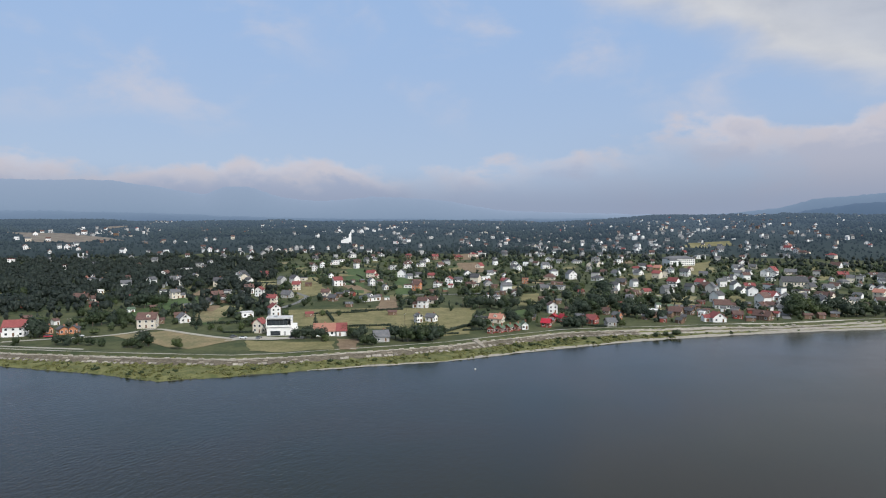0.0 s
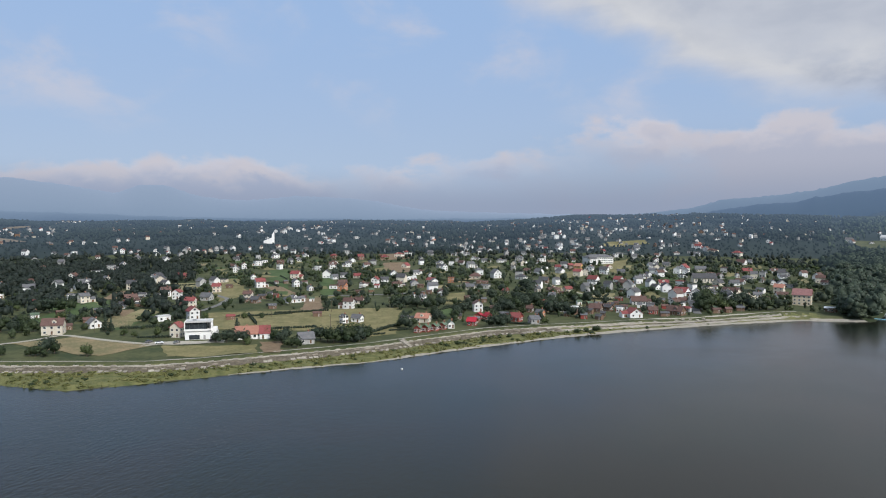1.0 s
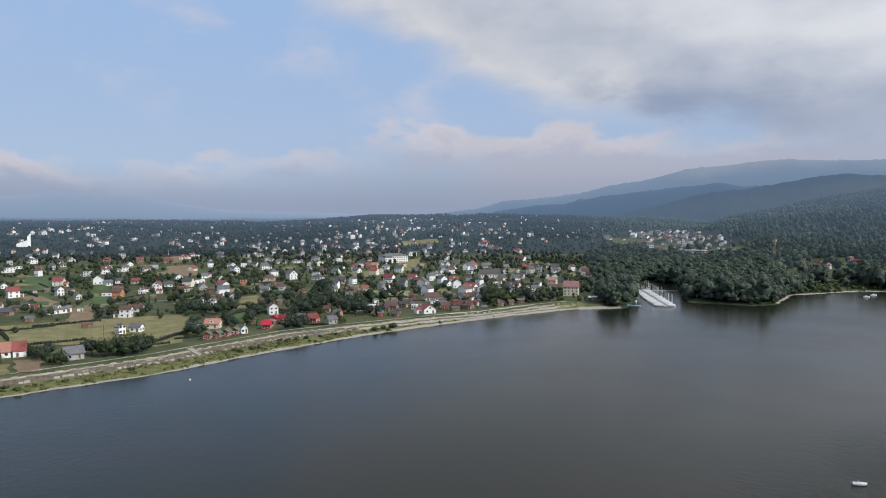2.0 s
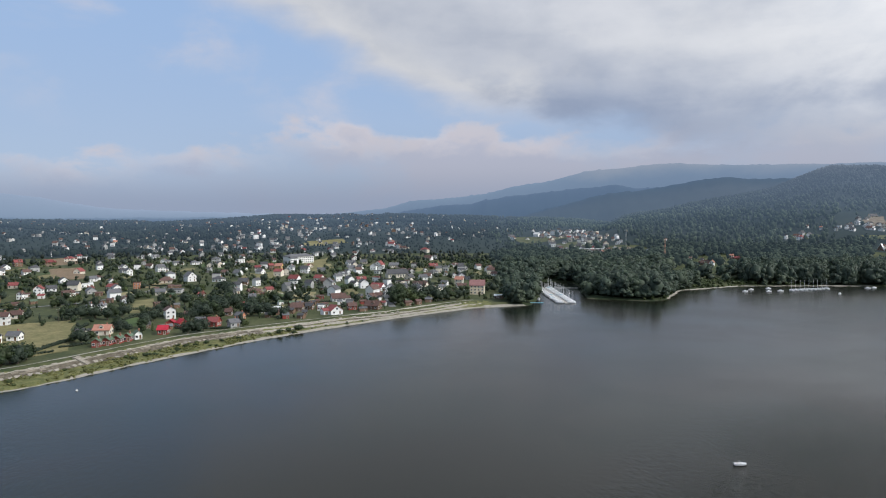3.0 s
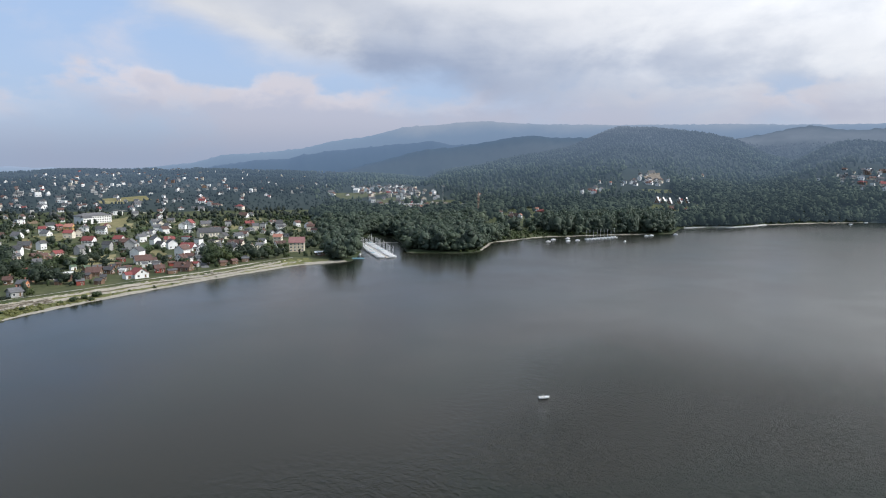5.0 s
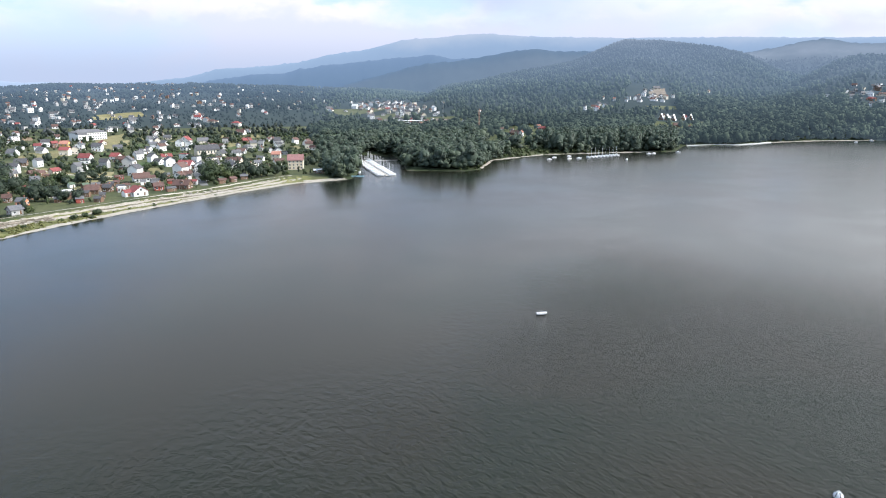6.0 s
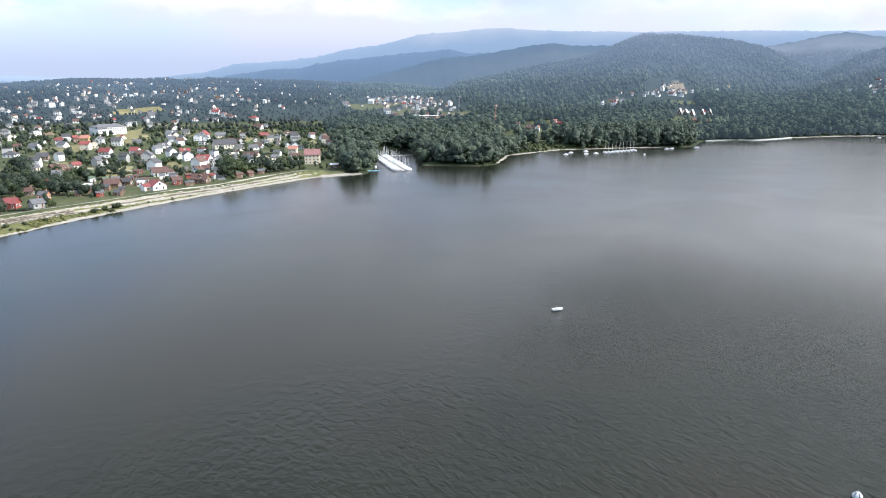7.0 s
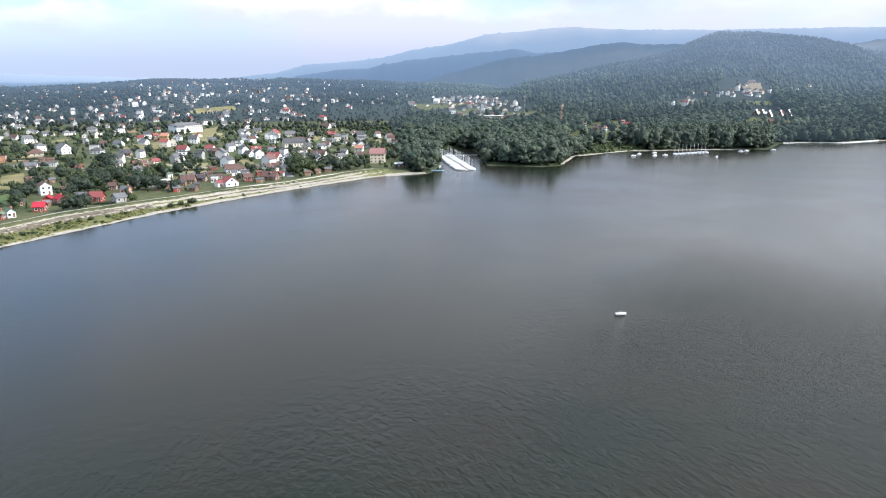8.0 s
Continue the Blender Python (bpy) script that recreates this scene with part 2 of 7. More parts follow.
M = {
    "grass": surface("grass", (0.040, 0.056, 0.022), (0.096, 0.102, 0.044), 18, 0.95, 0, 0.35, spread=0.10),
    "shore_grass": surface("shore_grass", (0.08, 0.095, 0.032), (0.19, 0.185, 0.072), 5, 0.95, 0.15, 0.45, spread=0.10),
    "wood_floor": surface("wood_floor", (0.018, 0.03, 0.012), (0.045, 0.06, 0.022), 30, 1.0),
    "bed": surface("bed", (0.05, 0.05, 0.035), (0.08, 0.08, 0.05), 8, 1.0),
    "meadow": surface("meadow", (0.135, 0.132, 0.055), (0.25, 0.215, 0.105), 11, 0.95, 0, 0.45, spread=0.10),
    "stubble": surface("stubble", (0.15, 0.145, 0.07), (0.29, 0.22, 0.125), 11, 0.95, 0, 0.45, spread=0.10),
    "straw": surface("straw", (0.19, 0.18, 0.085), (0.30, 0.26, 0.14), 14, 0.95, 0, 0.3, spread=0.10),
    "lush": surface("lush", (0.05, 0.085, 0.028), (0.085, 0.125, 0.045), 14, 0.95, 0, 0.3, spread=0.10),
    "ploughed": surface("ploughed", (0.17, 0.12, 0.075), (0.26, 0.19, 0.12), 8, 0.95, 0.1, 0.5, spread=0.10),
    "gravel": surface("gravel", (0.34, 0.32, 0.27), (0.46, 0.43, 0.37), 3, 0.95),
    "asphalt": surface("asphalt", (0.14, 0.14, 0.14), (0.22, 0.22, 0.21), 4, 0.9),
    "reed": foliage("reed", (0.12, 0.14, 0.044), (0.25, 0.24, 0.092), 12),
    "concrete": surface("concrete", (0.20, 0.18, 0.15), (0.41, 0.38, 0.325), 2.2, 0.9, 0.04, 0.5, each=0.25),
    "rubble": surface("rubble", (0.05, 0.045, 0.03), (0.20, 0.17, 0.13), 1.8, 0.95, 0.1, 0.5),
    "old_concrete": surface("old_concrete", (0.10, 0.085, 0.065), (0.29, 0.255, 0.205), 1.6, 0.95, 0.05, 0.5, each=0.35),
    "leaf": foliage("leaf", (0.028, 0.048, 0.022), (0.070, 0.094, 0.040)),
    "leaf_light": foliage("leaf_light", (0.055, 0.082, 0.028), (0.105, 0.13, 0.05)),
    "leaf_dark": foliage("leaf_dark", (0.028, 0.045, 0.030), (0.062, 0.085, 0.054)),
    "leaf_wood": foliage("leaf_wood", (0.060, 0.090, 0.060), (0.118, 0.150, 0.096), 26),
    "leaf_deep": foliage("leaf_deep", (0.046, 0.072, 0.052), (0.096, 0.126, 0.088), 26),
    "leaf_pale": foliage("leaf_pale", (0.060, 0.086, 0.052), (0.115, 0.138, 0.084), 26),
    "dust": surface("dust", (0.15, 0.128, 0.105), (0.23, 0.20, 0.165), 14, 0.95, 0, 0.35, spread=0.10),
    "pasture": surface("pasture", (0.070, 0.085, 0.048), (0.11, 0.12, 0.07), 14, 0.95, 0, 0.3, spread=0.10),
    "strand": surface("strand", (0.21, 0.19, 0.155), (0.43, 0.40, 0.345), 2.4, 0.95, 0.06, 0.6),
    # leaf colour darkened to stand in for cloud shadow on the plain
    "leaf_cloud_shade": foliage("leaf_cloud_shade", (0.018, 0.030, 0.024), (0.044, 0.059, 0.045), 60),
    "bark": surface("bark", (0.08, 0.06, 0.045), (0.16, 0.13, 0.10), 0.6, 0.95),
    "water": water_surface(),
    # both emit painted haze; the plain's leaf colour is the darker one
    "haze_glow_hills": haze_glow_hills("haze_glow_hills", (0.010, 0.016, 0.013), (0.028, 0.037, 0.029)),
    "haze_glow_wood": haze_glow_hills("haze_glow_wood", (0.016, 0.025, 0.018), (0.078, 0.098, 0.064)),
    "glass": surface("window_glass", (0.02, 0.025, 0.03), (0.05, 0.06, 0.07), 1.5, 0.12, 0, 0.3, 0, 0.6),
    "frame": surface("window_frame", (0.62, 0.62, 0.60), (0.74, 0.74, 0.72), 1.0, 0.6),
    "metal": surface("galvanised_steel", (0.35, 0.36, 0.37), (0.5, 0.5, 0.5), 1.0, 0.4, 0, 0.3, 0.8),
    "hull": surface("white_hull", (0.68, 0.69, 0.70), (0.80, 0.80, 0.80), 2.0, 0.35),
    "blue": surface("blue_paint", (0.16, 0.42, 0.56), (0.26, 0.54, 0.66), 1.5, 0.5),
    "plank": surface("grey_plank", (0.34, 0.31, 0.27), (0.52, 0.49, 0.44), 0.8, 0.9),
    "crane_yellow": surface("crane_paint", (0.36, 0.19, 0.13), (0.46, 0.26, 0.19), 1.0, 0.6),
    "door": surface("door_wood", (0.12, 0.07, 0.04), (0.2, 0.12, 0.07), 0.6, 0.6),
    "brick": surface("chimney_brick", (0.28, 0.13, 0.09), (0.38, 0.2, 0.14), 0.4, 0.9),
}
WALLS = {k: surface("render_" + k, lo, hi, 2.6, 0.9, 0, 0.4, each=0.08) for k, lo, hi in (
    ("white", (0.74, 0.735, 0.71), (0.86, 0.855, 0.84)), ("cream", (0.60, 0.54, 0.44), (0.74, 0.68, 0.57)), ("yellow", (0.62, 0.40, 0.15), (0.74, 0.50, 0.22)),
    ("straw", (0.70, 0.59, 0.42), (0.80, 0.70, 0.53)), ("orange", (0.45, 0.18, 0.09), (0.58, 0.26, 0.14)), ("red", (0.22, 0.05, 0.04), (0.32, 0.085, 0.065)), ("grey", (0.34, 0.34, 0.33), (0.46, 0.46, 0.45)), ("brown", (0.13, 0.08, 0.055), (0.24, 0.16, 0.11)))}
ROOFS = {k: surface("tile_" + k, lo, hi, 1.4, 0.7, 0.03, 0.5, each=0.15) for k, lo, hi in (
    ("red", (0.19, 0.052, 0.05), (0.29, 0.09, 0.085)), ("rosy", (0.20, 0.10, 0.095), (0.30, 0.16, 0.15)), ("crimson", (0.33, 0.018, 0.035), (0.45, 0.035, 0.055)), ("orange", (0.34, 0.155, 0.11), (0.45, 0.225, 0.165)),
    ("brown", (0.085, 0.05, 0.042), (0.165, 0.10, 0.085)), ("grey", (0.085, 0.088, 0.095), (0.17, 0.17, 0.175)), ("dark", (0.055, 0.055, 0.06), (0.11, 0.11, 0.115)),
    ("green", (0.08, 0.12, 0.08), (0.14, 0.19, 0.13)), ("white", (0.55, 0.55, 0.54), (0.68, 0.68, 0.67)), ("cream", (0.5, 0.46, 0.36), (0.62, 0.57, 0.46)))}
# ---- form of the land (metres; the lake's surface is z = 0) ----
def line(text):
    return np.array([[float(v) for v in p.split(",")] for p in text.split()])


# shore of the lake, from the village side round the marina's inlet to the far bay
SHORE = line("-1725,172 -805,345 -379,313 -264,290 -194,281 -145,267 -113,254 -89,262 -36,282 2,293 49,319 101,343 144,358 202,374 "
             "276,388 321,377 345,397 366,416 420,489 460,520 488,506 448,451 390,385 405,366 419,346 437,343 507,383 591,379 "
             "650,343 724,290 814,315 869,267 952,248 1029,209 1105,139 1162,0 1242,-345 1035,-1150 0,-1725 -1380,-1265 -2185,-460")
# foot of the embankment's paved slope
DYKE = line("-805,397 -379,336 -271,304 -201,291 -146,283 -94,278 -70,283 -47,292 -22,301 5,312 34,330 68,350 100,358 128,362 155,368 204,378 271,393 294,397")


def away(x, y, pts, closed=False):
    """Distance to a polyline, and the signed side (+ on its left)."""
    best = np.full(np.shape(x), 1e9)
    side = np.zeros(np.shape(x))
    ends = np.roll(pts, -1, axis=0) if closed else pts[1:]
    for (ax, ay), (bx, by) in zip(pts, ends):
        ex, ey = bx - ax, by - ay
        u = np.clip(((x - ax) * ex + (y - ay) * ey) / (ex * ex + ey * ey), 0, 1)
        d = np.hypot(x - ax - u * ex, y - ay - u * ey)
        near = d < best
        side = np.where(near, np.sign(ex * (y - ay) - ey * (x - ax)), side)
        best = np.where(near, d, best)
    return best, side


def in_lake(x, y):
    inside = np.zeros(np.shape(x), bool)
    for (ax, ay), (bx, by) in zip(SHORE, np.roll(SHORE, -1, axis=0)):
        cross = (ay > y) != (by > y)
        with np.errstate(divide="ignore", invalid="ignore"):
            at = ax + (y - ay) * (bx - ax) / (by - ay if by != ay else 1e-9)
        inside ^= cross & (x < at)
    return inside


def ease(v, a, b):
    u = np.clip((v - a) / (b - a), 0, 1)
    return u * u * (3 - 2 * u)


def waves(x, y, size, seed):
    """Smooth rolling relief between -1 and 1."""
    z = 0
    for k in range(5):
        a = seed * 1.7 + k * 2.4
        z = z + np.sin((x * np.cos(a) + y * np.sin(a)) * 6.283 / (size * (0.6 + 0.23 * k)) + seed * 3.1 + k * 1.9)
    return z / 3.2


def crest(az, text):
    p = line(text)
    return np.interp(az, p[:, 0], p[:, 1])


RIDGES = [  # range of the crest, depth in front of and behind it, then bearing,angle of the skyline
    (2450, 1550, 500, "-70,0 -35,0.05 -15,0 0,0 10,0.02 14,0.1 18,0.5 22,0.5 26,0.62 30,0.65 34,0.5 38,0.4 44,0.15 50,-0.5 55,-3"),
    (2900, 2050, 500, "40,-3 46,-0.8 48.4,0.42 53.3,1.21 59.4,2.16 62,3.25 63.5,3.75 66.4,3.7 68.5,3.45 70.5,3.2 72.7,2.6 75,1.5 78,0.6 85,0 110,0 140,-2"),
    (1950, 1050, 450, "70,-3 74,-0.5 76,0.5 77.5,1.3 79,2.1 80.5,2.55 82,2.4 84,2.1 90,1.6 105,0.5 120,-2"),
    (3300, 560, 400, "56,-3 61,-1 63.5,1 66,2.2 70,2.95 72.8,3.1 74.4,3.3 76.8,3.85 78,3.9 79.8,3.6 82.9,3.5 88,3.6 95,3.6 115,2 140,-2"),
    (3450, 550, 400, "36,-1 40.1,0.72 43.3,1.52 45.8,2.22 47.2,2.5 49.2,2.61 51.4,2.91 54.3,3.44 56.3,3.67 58.2,3.4 61.1,3.4 66,3 80,2 100,0"),
    (3950, 450, 400, "22,-1 27,0.6 30,1.08 32.4,1.47 35.2,1.63 36.5,2.08 39.4,2.39 42.3,2.7 45.2,3.01 47.6,3.21 49.2,2.91 55,2.9 62,3 80,2 100,0"),
    (4480, 480, 350, "-60,0.8 -34,0.85 -24,0.8 -16,0.45 0,0.3 20,0.5 27.5,1.21 30,1.93 33.7,2.15 36.5,2.57 38.4,3.07 41.3,3.49 43.3,3.94 45.2,4.35 47.2,4.6 52.3,4.93 55.3,4.71 61.6,4.5 72,4.3 80,4 110,3 140,1"),
    (4830, 300, 200, "-120,3 -45,3 -34.4,3.16 -27,3.34 -22.9,2.77 -20.3,2.36 -18.5,3 -16.7,3.04 -13.9,2.21 -11.1,1.85 -6.7,2.28 -1.7,2.2 5.8,1.06 20,0.7 30,1 60,2 120,2"),
]


def ground_z(x, y):
    x, y = np.asarray(x, float), np.asarray(y, float)
    d, _ = away(x, y, SHORE, True)
    lake = in_lake(x, y)
    s, side = away(x, y, DYKE)
    s = s * side
    r, az = np.hypot(x, y), np.degrees(np.arctan2(x, y))
    far = np.maximum(d - 40, 0)
    land = 2.3 + 0.0105 * far + 2.9e-6 * far * far + 0.9 * waves(x, y, 170, 1) * ease(d, 60, 200) + 5 * waves(x, y, 900, 2) * ease(d, 500, 1500) + 3.5 * waves(x, y, 430, 14) * ease(r, 850, 1400)
    # the slopes on the wooded side of the lake
    east = ease(az, 37.5, 48)
    slope = np.minimum(0.045 * d + 3e-5 * d * d, np.interp(az, [38, 46, 52, 58], [16, 36, 60, 130])) + 1.2 + 4 * waves(x, y, 420, 3) * ease(d, 120, 500)
    land = land * (1 - east) + slope * east
    for k, (R, front, back, text) in enumerate(RIDGES):
        top = EYE + R * np.tan(np.radians(crest(az, text))) + 4 * waves(x, y, 330, 4 + k)
        bump = np.where(r < R, ease(r, R - front, R), 1 - ease(r, R, R + back))
        land = np.where(top > land, land + (top - land) * bump, land)
    # the embankment: grassy foreshore, paved slope, crown with a track, back slope
    bank = np.interp(s, [-30, 0, 6.5, 11, 18, 40], [0.9, 0.9, 4.0, 4.1, 2.3, 2.3])
    here = ease(-az, -37.5, -34.5)
    near = np.where(s < 18, bank, land)
    near = np.where((s >= 18) & (s < 40), 2.3 + (land - 2.3) * ease(s, 18, 40), near)
    land = land * (1 - here) + near * here
    land = np.minimum(land, 0.05 + 0.17 * d + 0.01 * d * d)
    return np.where(lake, -0.05 - np.minimum(0.12 * d, 4), land)
# ---- end of the form ----
# ---- helpers for meshes ----
def mesh_of(name, verts, faces, mats, index=None, smooth=False):
    me = bpy.data.meshes.new(name)
    me.from_pydata(verts, [], faces)
    for m in mats:
        me.materials.append(m)
    if index is not None:
        me.polygons.foreach_set("material_index", np.asarray(index, np.int32))
    if smooth:
        me.polygons.foreach_set("use_smooth", np.ones(len(me.polygons), bool))
    me.update()
    return me


def tri_mesh(name, verts, tris, mat):
    """A large mesh of triangles from arrays."""
    me = bpy.data.meshes.new(name)
    nv, nf = len(verts), len(tris)
    me.vertices.add(nv)
    me.vertices.foreach_set("co", np.asarray(verts, np.float32).ravel())
    me.loops.add(nf * 3)
    me.loops.foreach_set("vertex_index", np.asarray(tris, np.int32).ravel())
    me.polygons.add(nf)
    me.polygons.foreach_set("loop_start", np.arange(0, nf * 3, 3, dtype=np.int32))
    me.polygons.foreach_set("use_smooth", np.ones(nf, bool))
    me.materials.append(mat)
    me.update(calc_edges=True)
    return me


def child(name, data, parent, place=None, label=""):
    ob = new(name, data)
    ob.parent = parent
    if place is not None:
        ob.matrix_basis = place
    return tagged(ob, label) if label else ob


def boxes(parts):
    """Vertices and faces of several boxes (x0, x1, y0, y1, z0, z1) in one mesh."""
    v, f = [], []
    for x0, x1, y0, y1, z0, z1 in parts:
        k = len(v)
        v += [(x0, y0, z0), (x1, y0, z0), (x1, y1, z0), (x0, y1, z0), (x0, y0, z1), (x1, y0, z1), (x1, y1, z1), (x0, y1, z1)]
        f += [(k, k + 3, k + 2, k + 1), (k + 4, k + 5, k + 6, k + 7), (k, k + 1, k + 5, k + 4), (k + 1, k + 2, k + 6, k + 5), (k + 2, k + 3, k + 7, k + 6), (k + 3, k, k + 4, k + 7)]
    return v, f


# ---- ground, far hills and lake ----
def polar_sheet(radii, bearings):
    R, A = np.meshgrid(radii, np.radians(bearings), indexing="ij")
    x, y = R * np.sin(A), R * np.cos(A)
    return x, y, ground_z(x, y)


def grid_faces(rows, cols, wrap=True):
    i = np.arange(rows - 1)[:, None]
    j = np.arange(cols if wrap else cols - 1)[None, :]
    k = (j + 1) % cols
    return np.stack([i * cols + j, (i + 1) * cols + j, (i + 1) * cols + k, i * cols + k], -1).reshape(-1, 4)


BEARINGS = np.concatenate([np.arange(-48, 96, 0.25), np.arange(96, 312, 4.0)])
NEAR = np.concatenate([[0.5], np.arange(60, 250, 20), np.arange(250, 480, 2.0), np.arange(480, 700, 5), np.arange(700, 1100, 10), np.geomspace(1100, 1104, 2)])
FAR = np.concatenate([np.geomspace(1104, 2600, 60)[:-1], np.arange(2600, 4500, 40.0), np.arange(4500, 4960, 25.0)])


CLEARINGS = [  # open, built-up ground within the woods: from, to, half width
    (720, 690, 930, 950, 95), (880, 960, 1060, 1160, 105), (1130, 505, 1310, 590, 48), (1000, 392, 1085, 440, 28), (1240, 175, 1380, 200, 36), (690, 500, 730, 545, 22), (900, 365, 1050, 425, 34), (1060, 565, 1090, 595, 26),
    (560, 408, 650, 372, 22), (600, 435, 820, 535, 46)]


def woods(x, y):
    """How wooded the land is, 0 to 1."""
    r, az = np.hypot(x, y), np.degrees(np.arctan2(x, y))
    plain = ease(waves(x, y, 520, 7) + 0.6 * waves(x, y, 230, 8) + 1.2 * ease(r, 800, 1900) - 0.75, -0.1, 0.6)
    left = ease(-az, 14, 26) * ease(r, 470, 560) * (1 - ease(r, 900, 1300)) * ease(waves(x, y, 150, 10) + 0.6 * waves(x, y, 61, 13), -0.75, 0.2)
    east = ease(az, 37.4, 39.4) * ease(1.45 + waves(x, y, 380, 9), 0.0, 0.3)
    for ax, ay, bx, by, w in CLEARINGS:
        u = np.clip(((x - ax) * (bx - ax) + (y - ay) * (by - ay)) / ((bx - ax) ** 2 + (by - ay) ** 2), 0, 1)
        east = east * ease(np.hypot(x - ax - u * (bx - ax), y - ay - u * (by - ay)), 0.7 * w, 1.1 * w)
    return np.clip(np.maximum(plain * (1 - ease(az, 36, 39)), np.maximum(left, east)), 0, 1)


def build_ground():
    x, y, z = polar_sheet(NEAR, BEARINGS)
    f = grid_faces(*x.shape)
    v = np.stack([x, y, z], -1).reshape(-1, 3)
    c = v[f].mean(1)
    s, side = away(c[:, 0], c[:, 1], DYKE)
    s, az = s * side, np.degrees(np.arctan2(c[:, 0], c[:, 1]))
    slot = np.zeros(len(f), int)
    slot[(s < 4.4) & (az < 37)] = 1
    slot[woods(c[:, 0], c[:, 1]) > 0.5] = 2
    slot[in_lake(c[:, 0], c[:, 1])] = 3
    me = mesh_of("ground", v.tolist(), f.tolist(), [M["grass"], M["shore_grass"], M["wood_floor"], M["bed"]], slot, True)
    tagged(new("ground", me), "gently rising grassy land round a lake", "ground", kind="structure")
    x, y, z = polar_sheet(FAR, BEARINGS)
    z = z + (5 * np.abs(waves(x, y, 60, 11)) + 3 * np.abs(waves(x, y, 33, 12))) * ease(np.hypot(x, y), 2300, 2700)
    v = np.stack([x, y, z], -1).reshape(-1, 3)
    me = mesh_of("backdrop", v.tolist(), grid_faces(*x.shape).tolist(), [M["haze_glow_hills"]], None, True)
    tagged(new("backdrop", me), "distant wooded plain and mountain ridges with blue haze painted as glow", "hills", kind="structure")
    n = 96
    v = [(0, 0, 0)] + [(1500 * R * math.sin(a * 6.2832 / n), 1500 * R * math.cos(a * 6.2832 / n), 0) for R in (0.2, 0.5, 1.3) for a in range(n)]
    f = [(0, 1 + (a + 1) % n, 1 + a) for a in range(n)]
    for k in range(2):
        f += [(1 + k * n + a, 1 + k * n + (a + 1) % n, 1 + (k + 1) * n + (a + 1) % n, 1 + (k + 1) * n + a) for a in range(n)]
    me = mesh_of("water", v, f, [M["water"]])
    tagged(new("water", me), "calm grey-green lake water with fine ripples", "water", kind="structure")


build_ground()


def height(x, y):
    return float(ground_z(np.array([x]), np.array([y]))[0])


FIELDS = []


ROADS = []


def field(kind, *c, keep_clear=True):
    """A plot of land with four corners, lying on the ground."""
    q = np.array(c, float).reshape(4, 2)
    if keep_clear:
        FIELDS.append(q)
    n = 14 if keep_clear else 8
    u, w = np.meshgrid(np.linspace(0, 1, n), np.linspace(0, 1, n), indexing="ij")
    p = ((1 - u)[..., None] * (1 - w)[..., None] * q[0] + (u * (1 - w))[..., None] * q[1] + (u * w)[..., None] * q[2] + ((1 - u) * w)[..., None] * q[3]).reshape(-1, 2)
    wob = 1.5 * np.stack([waves(p[:, 0], p[:, 1], 19, 3), waves(p[:, 0], p[:, 1], 23, 4)], -1)
    p = p + wob
    z = ground_z(p[:, 0], p[:, 1]) + 0.12 + 0.00025 * np.hypot(p[:, 0], p[:, 1]) + 0.9 * ease(np.hypot(p[:, 0], p[:, 1]), 1000, 1500)
    me = mesh_of("field", np.column_stack([p, z]).tolist(), grid_faces(n, n, False).tolist(), [M[kind]], None, True)
    words = {"meadow": "dry yellow-green meadow beside the village", "stubble": "dry brown stubble field beside the embankment", "straw": "pale straw-coloured harvested field",
             "lush": "fresh green grass plot between gardens", "ploughed": "bare brown ploughed field", "gravel": "pale gravel forecourt before a house", "pasture": "dull green pasture between the woods", "dust": "pale bare earth and dry grass on a slope"}
    tagged(new("field", me), words[kind], "field", kind="structure")


def road(kind, width, text):
    p = line(text)
    ROADS.append(p)
    seg = np.hypot(*np.diff(p, axis=0).T)
    at = np.concatenate([[0], np.cumsum(seg)])
    s = np.arange(0, at[-1], 4.0)
    x, y = np.interp(s, at, p[:, 0]), np.interp(s, at, p[:, 1])
    for _ in range(3):
        x[1:-1], y[1:-1] = (x[:-2] + x[1:-1] * 2 + x[2:]) / 4, (y[:-2] + y[1:-1] * 2 + y[2:]) / 4
    tx, ty = np.gradient(x), np.gradient(y)
    l = np.hypot(tx, ty)
    nx, ny = -ty / l, tx / l
    v = np.concatenate([np.column_stack([x + k * nx * width / 2, y + k * ny * width / 2]) for k in (-1, 0, 1)])
    z = ground_z(v[:, 0], v[:, 1]) + 0.3
    n = len(x)
    f = [(k * n + i, k * n + i + 1, (k + 1) * n + i + 1, (k + 1) * n + i) for k in range(2) for i in range(n - 1)]
    tagged(new("road", mesh_of("road", np.column_stack([v, z]).tolist(), [g[::-1] for g in f], [M[kind]])), "narrow pale %s lane through the village" % kind, "road", kind="structure")


# ---- plots and lanes ----
field("stubble", -181, 345, -153, 359, -105, 334, -123, 307)
field("meadow", -106, 442, 20, 455, 5, 359, -88, 374)
field("ploughed", -51, 519, -37, 523, -32, 446, -45, 445)
field("straw", -206, 642, -154, 638, -141, 565, -177, 562)
field("lush", -57, 746, -42, 746, -26, 537, -39, 536)
field("lush", -118, 791, -96, 793, -66, 541, -82, 545)
field("ploughed", -55, 336, -45, 336, -40, 301, -49, 300)
field("straw", -156, 409, -157, 465, -141, 455, -139, 408)
field("lush", -207, 407, -205, 530, -189, 498, -189, 392)
field("lush", 44, 447, 61, 447, 59, 412, 44, 414)
field("meadow", 66, 535, 81, 542, 74, 470, 55, 470)
field("ploughed", 19, 885, 52, 895, 50, 750, 19, 735)
field("meadow", 209, 726, 249, 743, 221, 668, 194, 658)
field("meadow", 163, 588, 181, 596, 190, 478, 172, 469)
